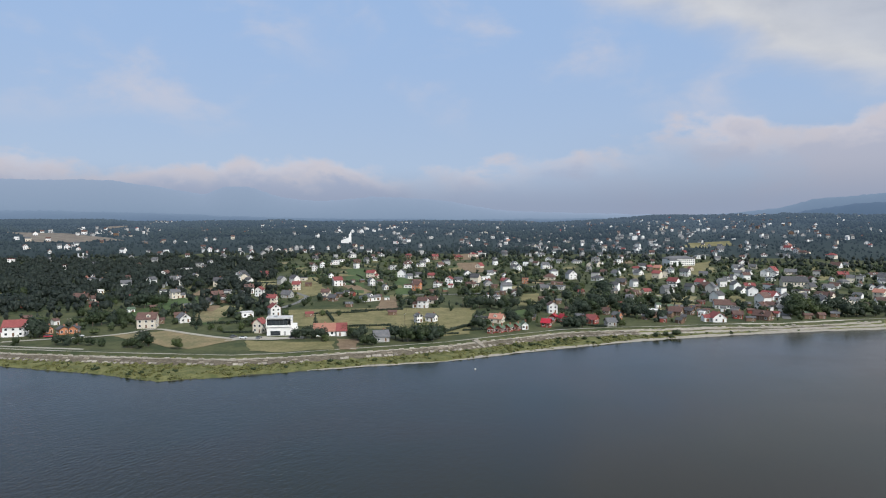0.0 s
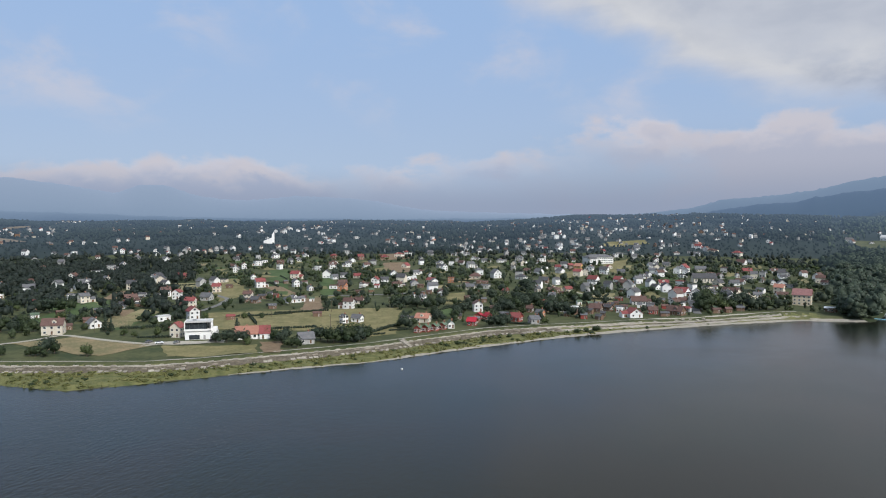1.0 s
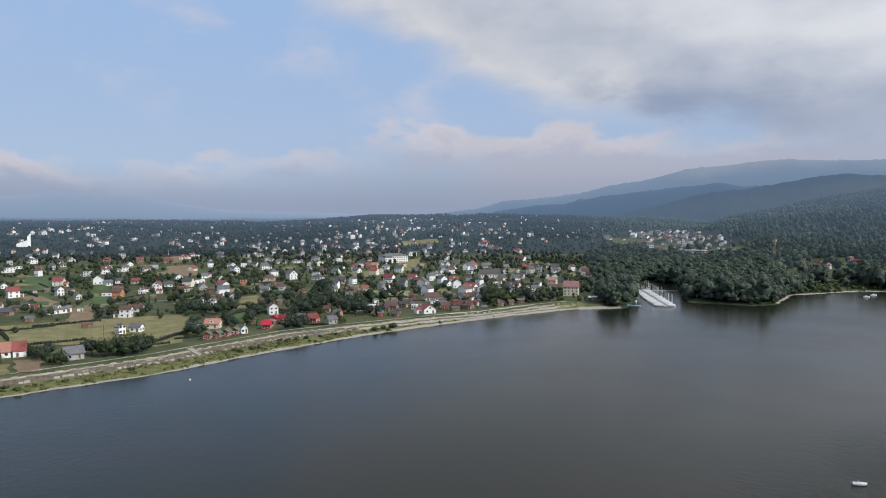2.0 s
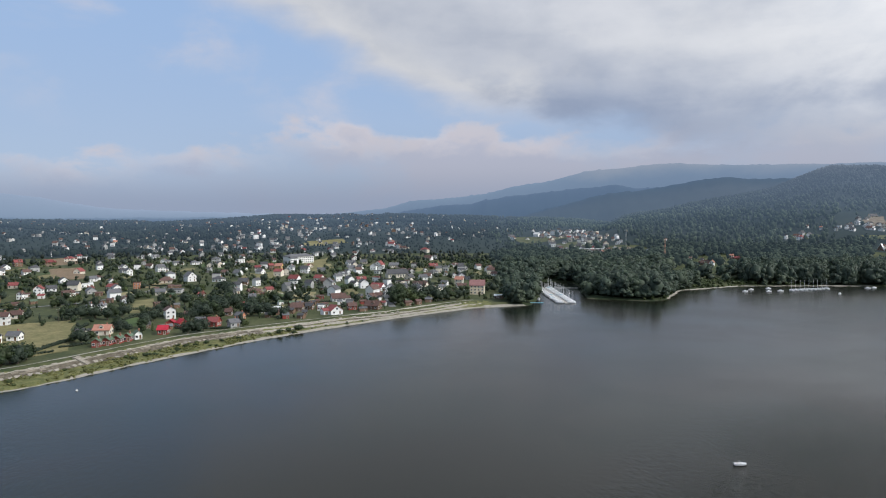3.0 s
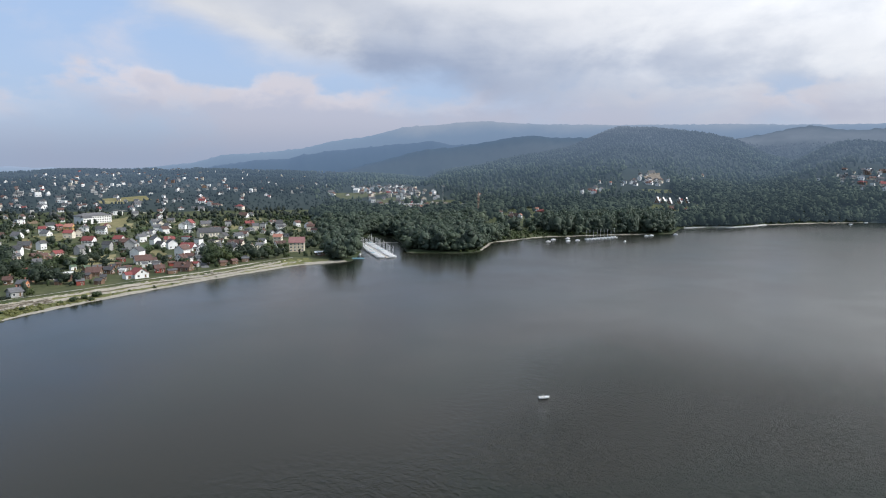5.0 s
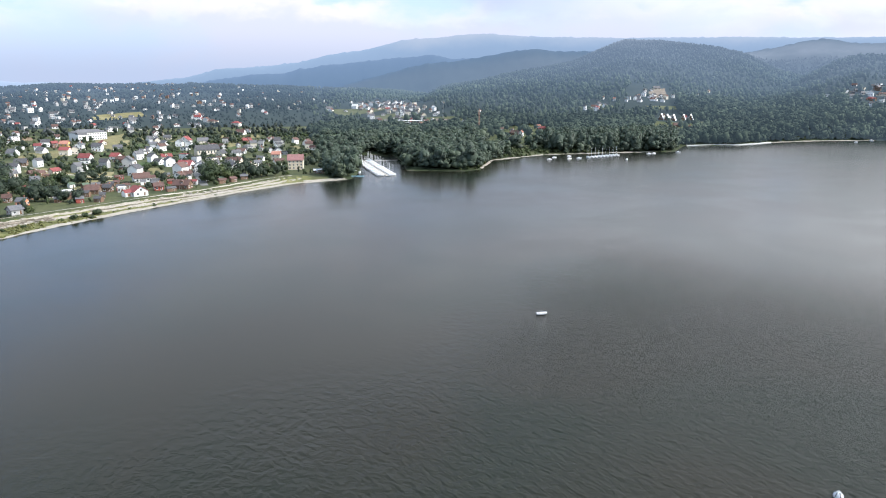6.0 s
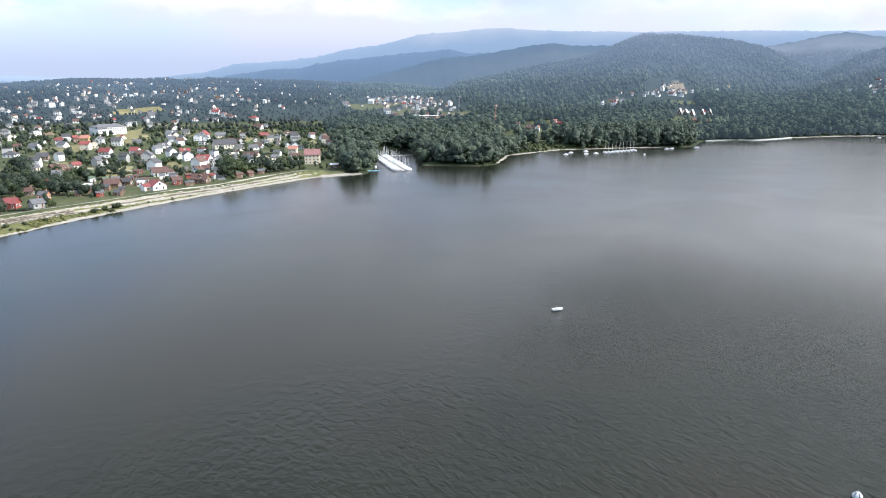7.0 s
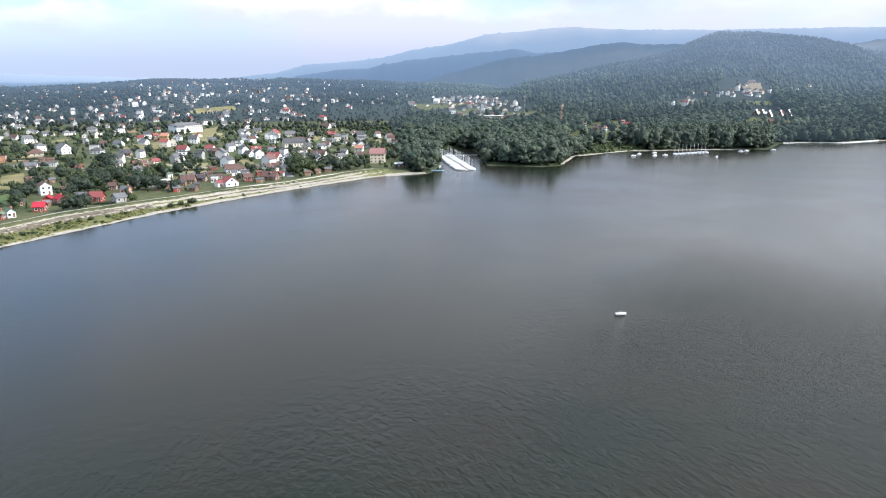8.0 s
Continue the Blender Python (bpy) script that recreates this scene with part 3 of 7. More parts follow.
field("meadow", 333, 886, 401, 955, 316, 781, 262, 709)
field("straw", 467, 1256, 504, 1220, 483, 1169, 456, 1217)
field("lush", 256, 588, 273, 570, 257, 535, 237, 555)
field("dust", -964, 1413, -849, 1438, -632, 1283, -704, 1210)
field("dust", -861, 1643, -895, 1999, -863, 1942, -802, 1555)
field("dust", -871, 1336, -828, 1392, -705, 1221, -769, 1188)
field("meadow", 479, 1268, 565, 1275, 546, 1207, 477, 1220)
field("meadow", -2, 456, 22, 442, 14, 353, -3, 342)
field("meadow", -102, 328, -56, 328, -51, 298, -92, 304)
field("ploughed", 15, 1073, 65, 1120, 64, 986, 18, 923)
field("meadow", -156, 627, -133, 675, -96, 534, -111, 497)
field("dust", 1271, 575, 1335, 567, 1245, 522, 1196, 535)
field("dust", 745, 685, 796, 689, 745, 639, 705, 637)
field("pasture", 1050, 398, 1078, 360, 1020, 347, 1000, 372)
field("pasture", 1128, 512, 1168, 470, 1140, 455, 1105, 492)
field("pasture", 900, 1120, 985, 1085, 905, 935, 820, 985)
field("pasture", 800, 880, 850, 850, 790, 770, 748, 800)
field("dust", 745, 700, 800, 715, 790, 655, 752, 650)
field("pasture", 1075, 610, 1110, 590, 1090, 545, 1055, 560)
road("gravel", 3.2, "-224,325 -204,334 -184,340 -170,352 -164,366 -153,359 -136,348 -113,335 -92,332 -78,336")
road("asphalt", 4, "-113,451 -107,477 -107,511 -125,540")
road("asphalt", 5, "220,410 234,442 251,480 291,551")
road("gravel", 3, "417,1056 441,1015 436,963")
road("asphalt", 4, "-39,536 3,543 37,547 77,583 113,640")
road("gravel", 2.5, "171,616 181,518 201,491")
# ---- houses ----
def framed(w, z0, z1, rim, out, mats, name):
    """A framed pane or leaf in one piece: outer edge, frame face, reveal and the pane set back in it."""
    a, c = w / 2, w / 2 - rim
    rect = lambda k, lo, hi, y: [(-k, y, lo), (k, y, lo), (k, y, hi), (-k, y, hi)]
    v = rect(a, z0, z1, 0.02) + rect(a, z0, z1, -out) + rect(c, z0 + rim, z1 - rim, -out) + rect(c, z0 + rim, z1 - rim, -0.02)
    f = [(4 * k + i, 4 * k + (i + 1) % 4, 4 * k + 4 + (i + 1) % 4, 4 * k + 4 + i) for k in range(3) for i in range(4)] + [(12, 13, 14, 15)]
    return mesh_of(name, v, f, mats, [1] * 12 + [0])


WINDOW = framed(1.12, -0.56, 0.56, 0.11, 0.1, [M["glass"], M["frame"]], "window")
DOOR = framed(1.16, 0, 2.15, 0.09, 0.08, [M["door"], M["frame"]], "door")
CHIMNEY = mesh_of("chimney", *boxes([(-0.35, 0.35, -0.35, 0.35, -1.6, 1.0), (-0.43, 0.43, -0.43, 0.43, 1.0, 1.15), (-0.16, 0.16, -0.16, 0.16, 1.15, 1.4)]), [M["brick"]])
HOMES = []
rng = np.random.default_rng(5)


def shell(w, d, h, rise, kind):
    """Walls of a house: w across its front (-y side), d deep; the ridge runs along the longer way of its kind."""
    a, b = w / 2, d / 2
    v = [(-a, -b, -1.5), (a, -b, -1.5), (a, b, -1.5), (-a, b, -1.5), (-a, -b, h), (a, -b, h), (a, b, h), (-a, b, h)]
    f = [(0, 1, 5, 4), (1, 2, 6, 5), (2, 3, 7, 6), (3, 0, 4, 7)]
    if kind == "gable":
        v += [(0, -b, h + rise), (0, b, h + rise)]
        f = [(0, 1, 5, 8, 4), (1, 2, 6, 5), (2, 3, 7, 9, 6), (3, 0, 4, 7), (4, 8, 9, 7), (5, 6, 9, 8)]
    elif kind == "eaves":
        v += [(-a, 0, h + rise), (a, 0, h + rise)]
        f = [(0, 1, 5, 4), (1, 2, 6, 9, 5), (2, 3, 7, 6), (3, 0, 4, 8, 7), (4, 5, 9, 8), (7, 8, 9, 6)]
    else:
        f += [(4, 5, 6, 7)]
    return v, f


def roof_slabs(w, d, h, rise, kind, over=0.55, thick=0.22):
    if kind == "flat":
        a, b = w / 2, d / 2
        return boxes([(-a - 0.2, a + 0.2, -b - 0.2, b + 0.2, h, h + 0.18), (-a - 0.2, a + 0.2, -b - 0.2, -b + 0.12, h + 0.18, h + 0.5), (-a - 0.2, a + 0.2, b - 0.12, b + 0.2, h + 0.18, h + 0.5),
                      (-a - 0.2, -a + 0.12, -b + 0.12, b - 0.12, h + 0.18, h + 0.5), (a - 0.12, a + 0.2, -b + 0.12, b - 0.12, h + 0.18, h + 0.5)])
    if kind == "hip":
        a, b, q, e = w / 2 + over, d / 2 + over, max(w - d, 0.6) / 2, h - over * rise / (d / 2)
        v = [(x, y, e + z) for z in (0.04, 0.04 + thick) for x, y in ((-a, -b), (a, -b), (a, b), (-a, b))] + [(-q, 0, h + rise + thick), (q, 0, h + rise + thick)]
        return v, [(3, 2, 1, 0), (0, 1, 5, 4), (1, 2, 6, 5), (2, 3, 7, 6), (3, 0, 4, 7), (4, 5, 9, 8), (5, 6, 9), (6, 7, 8, 9), (7, 4, 8)]
    half, run = (w / 2, d / 2) if kind == "gable" else (d / 2, w / 2)
    k = rise / half
    v, f = [], []
    for sgn in (-1, 1):
        n = len(v)
        for u in (-run - over, run + over):
            for q, zz in ((0, h + rise), (sgn * (half + over), h - over * k)):
                for dz in (0.04, 0.04 + thick):
                    v.append((q, u, zz + dz) if kind == "gable" else (u, q, zz + dz))
        f += [(n, n + 4, n + 6, n + 2), (n + 1, n + 3, n + 7, n + 5), (n + 2, n + 6, n + 7, n + 3), (n, n + 2, n + 3, n + 1), (n + 4, n + 5, n + 7, n + 6)]
    return v, f


def house(x, y, w, turn, wall, roof, kind="eaves", floors=1, depth=None, far=False):
    """A house of width w across the side that turns towards the lake."""
    w = max(3.6, (0.66 if kind == "gable" else 0.7) * w)
    d = depth or (w * rng.uniform(0.72, 0.9) if kind == "eaves" else w * rng.uniform(0.95, 1.15) if kind == "gable" else w * rng.uniform(0.7, 0.95))
    d = min(max(d, 4.5), 11.5)
    h = min(2.5 * floors + (0.35 if kind != "flat" else 0.3), 0.8 * w + 1)
    rise = 0 if kind == "flat" else 0.5 * (d if kind == "eaves" else w) * rng.uniform(0.68, 0.86)
    trait = np.random.default_rng(int(abs(x) * 31 + abs(y) * 7))
    if kind == "eaves" and w > 7.5 and trait.uniform() < 0.3:
        kind, rise = "hip", rise * 0.8
    base = new("house")
    base.matrix_basis = pose(x, y, height(x, y) + 0.1, 0, 0, turn)
    HOMES.append((x, y, 0.62 * max(w, d)))
    size = {1: "single-storey", 2: "two-storey", 3: "three-storey"}[floors]
    shape = "flat roof" if kind == "flat" else ("hipped %s tiled roof" if kind == "hip" else "steep %s tiled roof") % roof
    tagged(base, "%s %s rendered house with a %s" % (size, wall, shape), "house", "village houses")
    child("wall", mesh_of("wall", *shell(w, d, h, rise, kind), [WALLS[wall]]), base)
    child("roof", mesh_of("roof", *roof_slabs(w, d, h, rise, kind), [ROOFS[roof]]), base)
    if kind != "flat" and not far:
        cx, cy = (0.22 * w, 0.12 * d)
        top = h + rise * (1 - abs(cx) / (w / 2) if kind == "gable" else 1 - abs(cy) / (d / 2))
        if kind == "hip":
            top -= 0.25 * rise
        child("chimney", CHIMNEY, base, Matrix.Translation((cx, cy, top + 0.3)))
    cols = 2 if far else max(2, int(w / 3.0))
    for lev in range(floors):
        for c in range(cols):
            u = -w / 2 + w * (c + 0.5) / cols
            if lev == 0 and c == cols // 2 and not far:
                child("door", DOOR, base, Matrix.Translation((u, -d / 2, 0.05)))
                continue
            child("window", WINDOW, base, Matrix.LocRotScale((u, -d / 2, 1.45 + 2.5 * lev), None, (1.25, 1, 1.2)))
        if far:
            break
        for c in range(2):
            u = -d / 2 + d * (c + 0.5) / 2
            for sgn in (-1, 1):
                if sgn * (x * math.cos(radians(turn)) + y * math.sin(radians(turn))) < 0:
                    child("window", WINDOW, base, Matrix.Translation((sgn * w / 2, u, 1.45 + 2.5 * lev)) @ pose(0, 0, 0, 0, 0, 90 * sgn) @ Matrix.Diagonal((1.25, 1, 1.25, 1)))
    if kind == "gable" and w > 6 and not far:
        child("window", WINDOW, base, Matrix.LocRotScale((0, -d / 2, h + 0.32 * rise), None, (1.3, 1, 1.2)))
    if not far and w > 6.5 and trait.uniform() < 0.55:
        # a lower wing or garage against one side
        sgn, ww, wd = (-1 if trait.uniform() < 0.5 else 1), trait.uniform(3.0, 4.6), d * trait.uniform(0.55, 0.8)
        at = Matrix.Translation((sgn * (w + ww) / 2, trait.uniform(-0.1, 0.1) * d, 0))
        flat = trait.uniform() < 0.35
        child("wing_wall", mesh_of("wing_wall", *shell(ww, wd, 2.5, 0 if flat else 1.5, "flat" if flat else "eaves"), [WALLS[wall]]), base, at)
        child("wing_roof", mesh_of("wing_roof", *roof_slabs(ww, wd, 2.5, 0 if flat else 1.5, "flat" if flat else "eaves", 0.25, 0.18), [ROOFS["dark" if flat else roof]]), base, at)
        child("garage_door", DOOR, base, at @ Matrix.LocRotScale((0, -wd / 2, 0.02), None, (1.9, 1, 0.98)))
    if not far and kind in ("eaves", "hip") and w > 8 and trait.uniform() < 0.45:
        # a dormer in the front slope
        dy, dz = -d * 0.27, h + rise * 0.28
        at = Matrix.Translation((trait.uniform(-0.18, 0.18) * w, dy, 0))
        dv, df = shell(2.2, 2.0, dz + 1.15, 0.8, "gable")
        child("dormer_wall", mesh_of("dormer_wall", [(p[0], p[1], max(p[2], dz - 0.3)) for p in dv], df, [WALLS[wall]]), base, at)
        child("dormer_roof", mesh_of("dormer_roof", *roof_slabs(2.2, 2.0, dz + 1.15, 0.8, "gable", 0.2, 0.14), [ROOFS[roof]]), base, at)
        child("window", WINDOW, base, at @ Matrix.LocRotScale((0, -1.0, dz + 0.55), None, (1.1, 1, 0.8)))
    return base


def parcels():
    """Narrow garden plots and strips between the houses."""
    pr = np.random.default_rng(17)
    made = 0
    while made < 130:
        r, a = math.sqrt(pr.uniform(390 ** 2, 980 ** 2)), radians(pr.uniform(-36, 36))
        x, y = r * math.sin(a), r * math.cos(a)
        w, l = pr.uniform(7, 16), pr.uniform(22, 55)
        t = radians(62 + pr.uniform(-14, 14) if x > -40 else 105 + pr.uniform(-14, 14))
        u, v = Vector((math.cos(t), math.sin(t))), Vector((-math.sin(t), math.cos(t)))
        q = [Vector((x, y)) + u * i * l / 2 + v * j * w / 2 for i, j in ((-1, -1), (1, -1), (1, 1), (-1, 1))]
        if any(math.hypot(x - hx, y - hy) < hr + 8 for hx, hy, hr in HOMES) or away(np.array([x]), np.array([y]), DYKE)[0][0] < 34 + l / 2:
            continue
        kind = ("meadow", "lush", "straw", "stubble", "ploughed")[int(pr.choice(5, p=(0.36, 0.4, 0.07, 0.07, 0.1)))]
        field(kind, *[float(c) for p in q for c in p], keep_clear=made % 3 == 0)
        made += 1


def cluster(n, x, y, rx, ry, turn, single=False, bright=False):
    """n houses spread over an ellipse of land."""
    made = 0
    for _ in range(n * 12):
        a, q = rng.uniform(0, 6.28), math.sqrt(rng.uniform())
        u, w = q * rx * math.cos(a), q * ry * math.sin(a)
        c, s = math.cos(radians(turn)), math.sin(radians(turn))
        px, py = x + u * c - w * s, y + u * s + w * c
        if any(math.hypot(px - hx, py - hy) < hr + 9 for hx, hy, hr in HOMES):
            continue
        kind = ("eaves", "gable", "flat")[int(rng.choice(3, p=(0.5, 0.32, 0.18)))]
        # far clusters get mostly grey walls, dimmed in place of haze and cloud shadow
        wall = ("white", "cream", "grey", "brown")[int(rng.choice(4, p=(0.6, 0.28, 0.12, 0.0) if single or bright else (0.40, 0.05, 0.55, 0.0)))]
        roof = ("grey", "brown", "red", "dark")[int(rng.choice(4, p=(0.44, 0.18, 0.04, 0.34)))]
        turn_to = rng.uniform(-50, 50) - math.degrees(math.atan2(px, py))
        if single:
            house(px, py, rng.uniform(9.0, 12.5), turn_to, wall, roof, kind, int(rng.choice((1, 2))), far=True)
        else:
            distant_house(px, py, rng.uniform(5.5, 8.0), turn_to, wall, roof, kind, 1 + int(rng.uniform() < (0.6 if bright else 0.35)))
        made += 1
        if made == n:
            return


DISTANT = {}


def distant_house(x, y, w, turn, wall, roof, kind, floors):
    """A house too far off to be told apart from its neighbours: walls, roof and two dark windows."""
    d = w * rng.uniform(0.75, 1.0)
    h = 2.7 * floors + 0.3
    rise = 0 if kind == "flat" else 0.5 * (d if kind == "eaves" else w) * 0.8
    m = pose(x, y, height(x, y) + 0.1, 0, 0, turn)
    HOMES.append((x, y, 0.6 * max(w, d)))
    panes = boxes([(u * w - 0.8, u * w + 0.8, -d / 2 - 0.08, -d / 2, 1.0, 2.4) for u in (-0.25, 0.25)])
    for key, (v, f) in (("wall " + wall, shell(w, d, h, rise, kind)), ("roof " + roof, roof_slabs(w, d, h, rise, kind)), ("glass", panes)):
        av, af = DISTANT.setdefault(key, ([], []))
        n = len(av)
        av.extend(tuple(m @ Vector(p)) for p in v)
        af.extend(tuple(i + n for i in g) for g in f)


def join_distant():
    v, f, mats, slot = [], [], [], []
    for k, (key, (av, af)) in enumerate(DISTANT.items()):
        n = len(v)
        v += av
        f += [tuple(i + n for i in g) for g in af]
        slot += [k] * len(af)
        mats.append(M["glass"] if key == "glass" else WALLS[key[5:]] if key[:4] == "wall" else ROOFS[key[5:]])
    tagged(new("distant_houses", mesh_of("distant_houses", v, f, mats, slot)), "scattered village houses far across the plain, many greyed for haze", "houses", kind="stuff")


# ---- the village ----
house(-32, 331, 10.7, 18, "grey", "grey", "eaves", 1)
house(27, 357, 4.1, -18, "red", "green", "gable", 1)
house(32, 359, 4.2, -29, "red", "green", "gable", 1)
house(37, 362, 4.2, -30, "red", "green", "gable", 1)
house(-101, 354, 8.5, -14, "cream", "red", "gable", 2)
house(42, 366, 4.2, -24, "red", "green", "gable", 1)
house(47, 370, 4.6, 5, "white", "green", "gable", 1)
house(61, 378, 7.1, -27, "red", "crimson", "eaves", 1)
house(-15, 391, 5.5, 27, "white", "grey", "gable", 2)
house(33, 393, 11.5, -23, "cream", "orange", "eaves", 1)
house(-7, 395, 8.4, -29, "white", "grey", "eaves", 1)
house(100, 383, 8.4, 10, "grey", "grey", "eaves", 1)
house(91, 392, 9.3, -43, "red", "red", "eaves", 1)
house(74, 397, 6.4, 14, "red", "crimson", "gable", 1)
house(-202, 352, 6.5, 12, "orange", "dark", "gable", 1)
house(-207, 349, 6.5, 49, "orange", "dark", "gable", 1)
house(-170, 370, 14.4, 11, "cream", "brown", "eaves", 2)
house(69, 401, 5.8, -24, "red", "crimson", "gable", 1)
house(-216, 351, 5.5, 50, "orange", "dark", "gable", 1)
house(-229, 344, 14.6, 16, "white", "red", "eaves", 2)
house(-157, 389, 9.6, 40, "white", "grey", "gable", 1)
house(111, 409, 6.8, -45, "orange", "grey", "eaves", 1)
house(-126, 413, 10.3, 29, "white", "white", "flat", 1)
house(-110, 419, 9.6, 33, "white", "red", "gable", 2)
house(171, 401, 13.1, 2, "white", "red", "gable", 1)
house(74, 435, 9.0, 2, "white", "brown", "gable", 2)
house(109, 428, 5.5, -28, "brown", "brown", "eaves", 1)
house(142, 431, 8.8, -6, "grey", "white", "flat", 1)
house(155, 427, 11.2, -38, "brown", "brown", "eaves", 1)
house(-14, 455, 9.6, -16, "white", "brown", "eaves", 2)
house(170, 422, 4.8, -36, "white", "white", "flat", 1)
house(190, 414, 8.0, -13, "red", "brown", "eaves", 1)
house(204, 409, 14.5, -50, "brown", "brown", "eaves", 1)
house(165, 430, 7.3, -45, "brown", "dark", "eaves", 1)
house(-7, 480, 8.5, -17, "cream", "brown", "eaves", 1)
house(-124, 467, 9.4, -9, "cream", "red", "eaves", 2)
house(-57, 489, 15.6, 32, "white", "grey", "eaves", 1)
house(-83, 486, 8.7, -20, "brown", "dark", "eaves", 1)
house(34, 492, 5.7, 14, "white", "grey", "gable", 2)
house(41, 492, 5.7, -35, "white", "grey", "gable", 2)
house(-171, 471, 5.7, 2, "white", "dark", "eaves", 1)
house(200, 461, 15.1, -11, "white", "brown", "eaves", 1)
house(224, 453, 10.7, -50, "white", "brown", "gable", 1)
house(-91, 501, 9.0, -8, "cream", "brown", "eaves", 2)
house(316, 408, 5.5, -13, "brown", "white", "flat", 1)
house(235, 461, 8.2, -41, "cream", "brown", "eaves", 1)
house(145, 500, 7.3, 2, "white", "grey", "eaves", 1)
house(-123, 508, 11.1, -16, "grey", "grey", "eaves", 1)
house(59, 528, 8.0, 6, "white", "brown", "gable", 1)
house(-148, 520, 8.6, -8, "white", "red", "gable", 2)
house(114, 530, 5.7, -36, "brown", "red", "eaves", 1)
house(-180, 512, 12.4, 37, "brown", "brown", "eaves", 1)
house(-260, 480, 6.7, 40, "cream", "brown", "eaves", 1)
house(-211, 506, 9.7, 48, "cream", "grey", "eaves", 2)
house(322, 447, 17.5, -40, "straw", "rosy", "eaves", 3, 11)
house(-161, 534, 9.8, 35, "white", "brown", "eaves", 2)
house(-274, 487, 13.8, 11, "brown", "brown", "eaves", 1)
house(296, 477, 10.9, -50, "cream", "cream", "gable", 1)
house(-224, 515, 7.4, 36, "white", "grey", "flat", 2)
house(157, 542, 9.9, 9, "brown", "brown", "eaves", 1)
house(-126, 554, 9.0, -1, "cream", "red", "eaves", 2)
house(146, 550, 7.0, 10, "cream", "grey", "eaves", 1)
house(-23, 570, 10.0, -28, "orange", "brown", "eaves", 2)
house(-51, 570, 6.5, 30, "white", "grey", "gable", 1)
house(260, 512, 16.2, -57, "white", "red", "eaves", 1)
house(314, 491, 7.7, -21, "white", "grey", "eaves", 1)
house(103, 577, 16.5, -24, "grey", "grey", "flat", 1)
house(-6, 589, 6.2, -29, "white", "brown", "gable", 2)
house(26, 592, 9.9, 9, "white", "brown", "eaves", 1)
house(303, 510, 18.0, -55, "cream", "brown", "eaves", 1)
house(60, 592, 8.4, 12, "white", "grey", "gable", 2)
house(-66, 595, 7.9, 31, "white", "grey", "gable", 2)
house(-97, 591, 11.6, 27, "white", "red", "eaves", 2)
house(-285, 534, 6.9, 53, "white", "white", "flat", 1)
house(6, 613, 9.2, -19, "white", "red", "gable", 2)
house(-205, 587, 10.4, 5, "cream", "dark", "eaves", 2)
house(244, 576, 8.2, -11, "white", "grey", "gable", 1)
house(80, 626, 7.8, -21, "orange", "brown", "flat", 2)
house(355, 523, 11.1, -48, "cream", "orange", "eaves", 2)
house(243, 595, 10.7, -52, "brown", "brown", "eaves", 1)
house(172, 621, 12.5, -30, "brown", "dark", "eaves", 1)
house(-249, 599, 14.8, 41, "white", "grey", "eaves", 2)
house(283, 594, 12.7, -14, "cream", "red", "eaves", 1)
house(41, 662, 11.1, 14, "white", "white", "flat", 1)
house(224, 625, 14.0, -50, "white", "red", "eaves", 1)
house(-74, 666, 12.4, -18, "cream", "red", "eaves", 2)
house(-115, 662, 7.1, 22, "white", "grey", "gable", 1)
house(111, 668, 16.7, -27, "cream", "brown", "eaves", 1)
house(158, 658, 14.3, -44, "white", "dark", "eaves", 1)
house(-12, 679, 10.1, -23, "cream", "red", "eaves", 1)
house(-208, 653, 9.0, -12, "white", "grey", "gable", 2)
house(65, 682, 7.2, 13, "white", "grey", "gable", 1)
house(134, 673, 13.3, 14, "white", "grey", "gable", 2)
house(-326, 615, 4.0, 53, "white", "grey", "eaves", 1)
house(-253, 658, 13.0, 39, "cream", "grey", "gable", 1)
house(396, 594, 8.2, -16, "white", "grey", "gable", 1)
house(-191, 690, 13.2, -15, "brown", "red", "eaves", 1)
house(-343, 630, 11.3, 47, "white", "grey", "eaves", 1)
house(295, 667, 12.8, -6, "white", "grey", "eaves", 1)
house(-355, 640, 4.5, 5, "white", "orange", "gable", 1)
house(400, 618, 7.1, -47, "white", "brown", "gable", 1)
house(-353, 650, 5.2, 11, "white", "grey", "gable", 2)
house(595, 450, 5.2, -35, "cream", "brown", "gable", 1)
house(-297, 689, 14.5, -1, "white", "brown", "gable", 1)
house(610, 453, 9.3, -83, "white", "grey", "eaves", 1)
house(269, 715, 13.4, -45, "white", "dark", "eaves", 2)
house(-150, 755, 8.8, -3, "white", "grey", "gable", 2)
house(-60, 779, 9.6, -26, "white", "grey", "flat", 2)
house(260, 737, 11.0, -43, "white", "grey", "gable", 2)
house(404, 669, 6.2, -13, "white", "grey", "gable", 1)
house(91, 777, 9.6, 11, "white", "grey", "gable", 2)
house(225, 750, 9.6, -35, "white", "red", "eaves", 2)
house(-291, 732, 13.1, -2, "white", "grey", "flat", 2)
house(-3, 790, 10.4, 25, "white", "brown", "eaves", 2)
house(175, 774, 8.4, -43, "grey", "grey", "flat", 2)
house(-44, 801, 12.7, 15, "white", "brown", "eaves", 2)
house(254, 761, 12.7, -48, "yellow", "orange", "eaves", 2)
house(249, 778, 8.6, 7, "brown", "red", "eaves", 2)
house(-151, 806, 8.6, 23, "white", "brown", "gable", 2)
house(129, 814, 13.0, 16, "white", "grey", "eaves", 2)
house(378, 740, 16.0, -51, "white", "red", "gable", 2)
house(-26, 833, 10.2, 14, "white", "grey", "eaves", 2)
house(403, 747, 18.0, -16, "cream", "grey", "eaves", 1)
house(632, 567, 7.4, -72, "grey", "white", "eaves", 1)
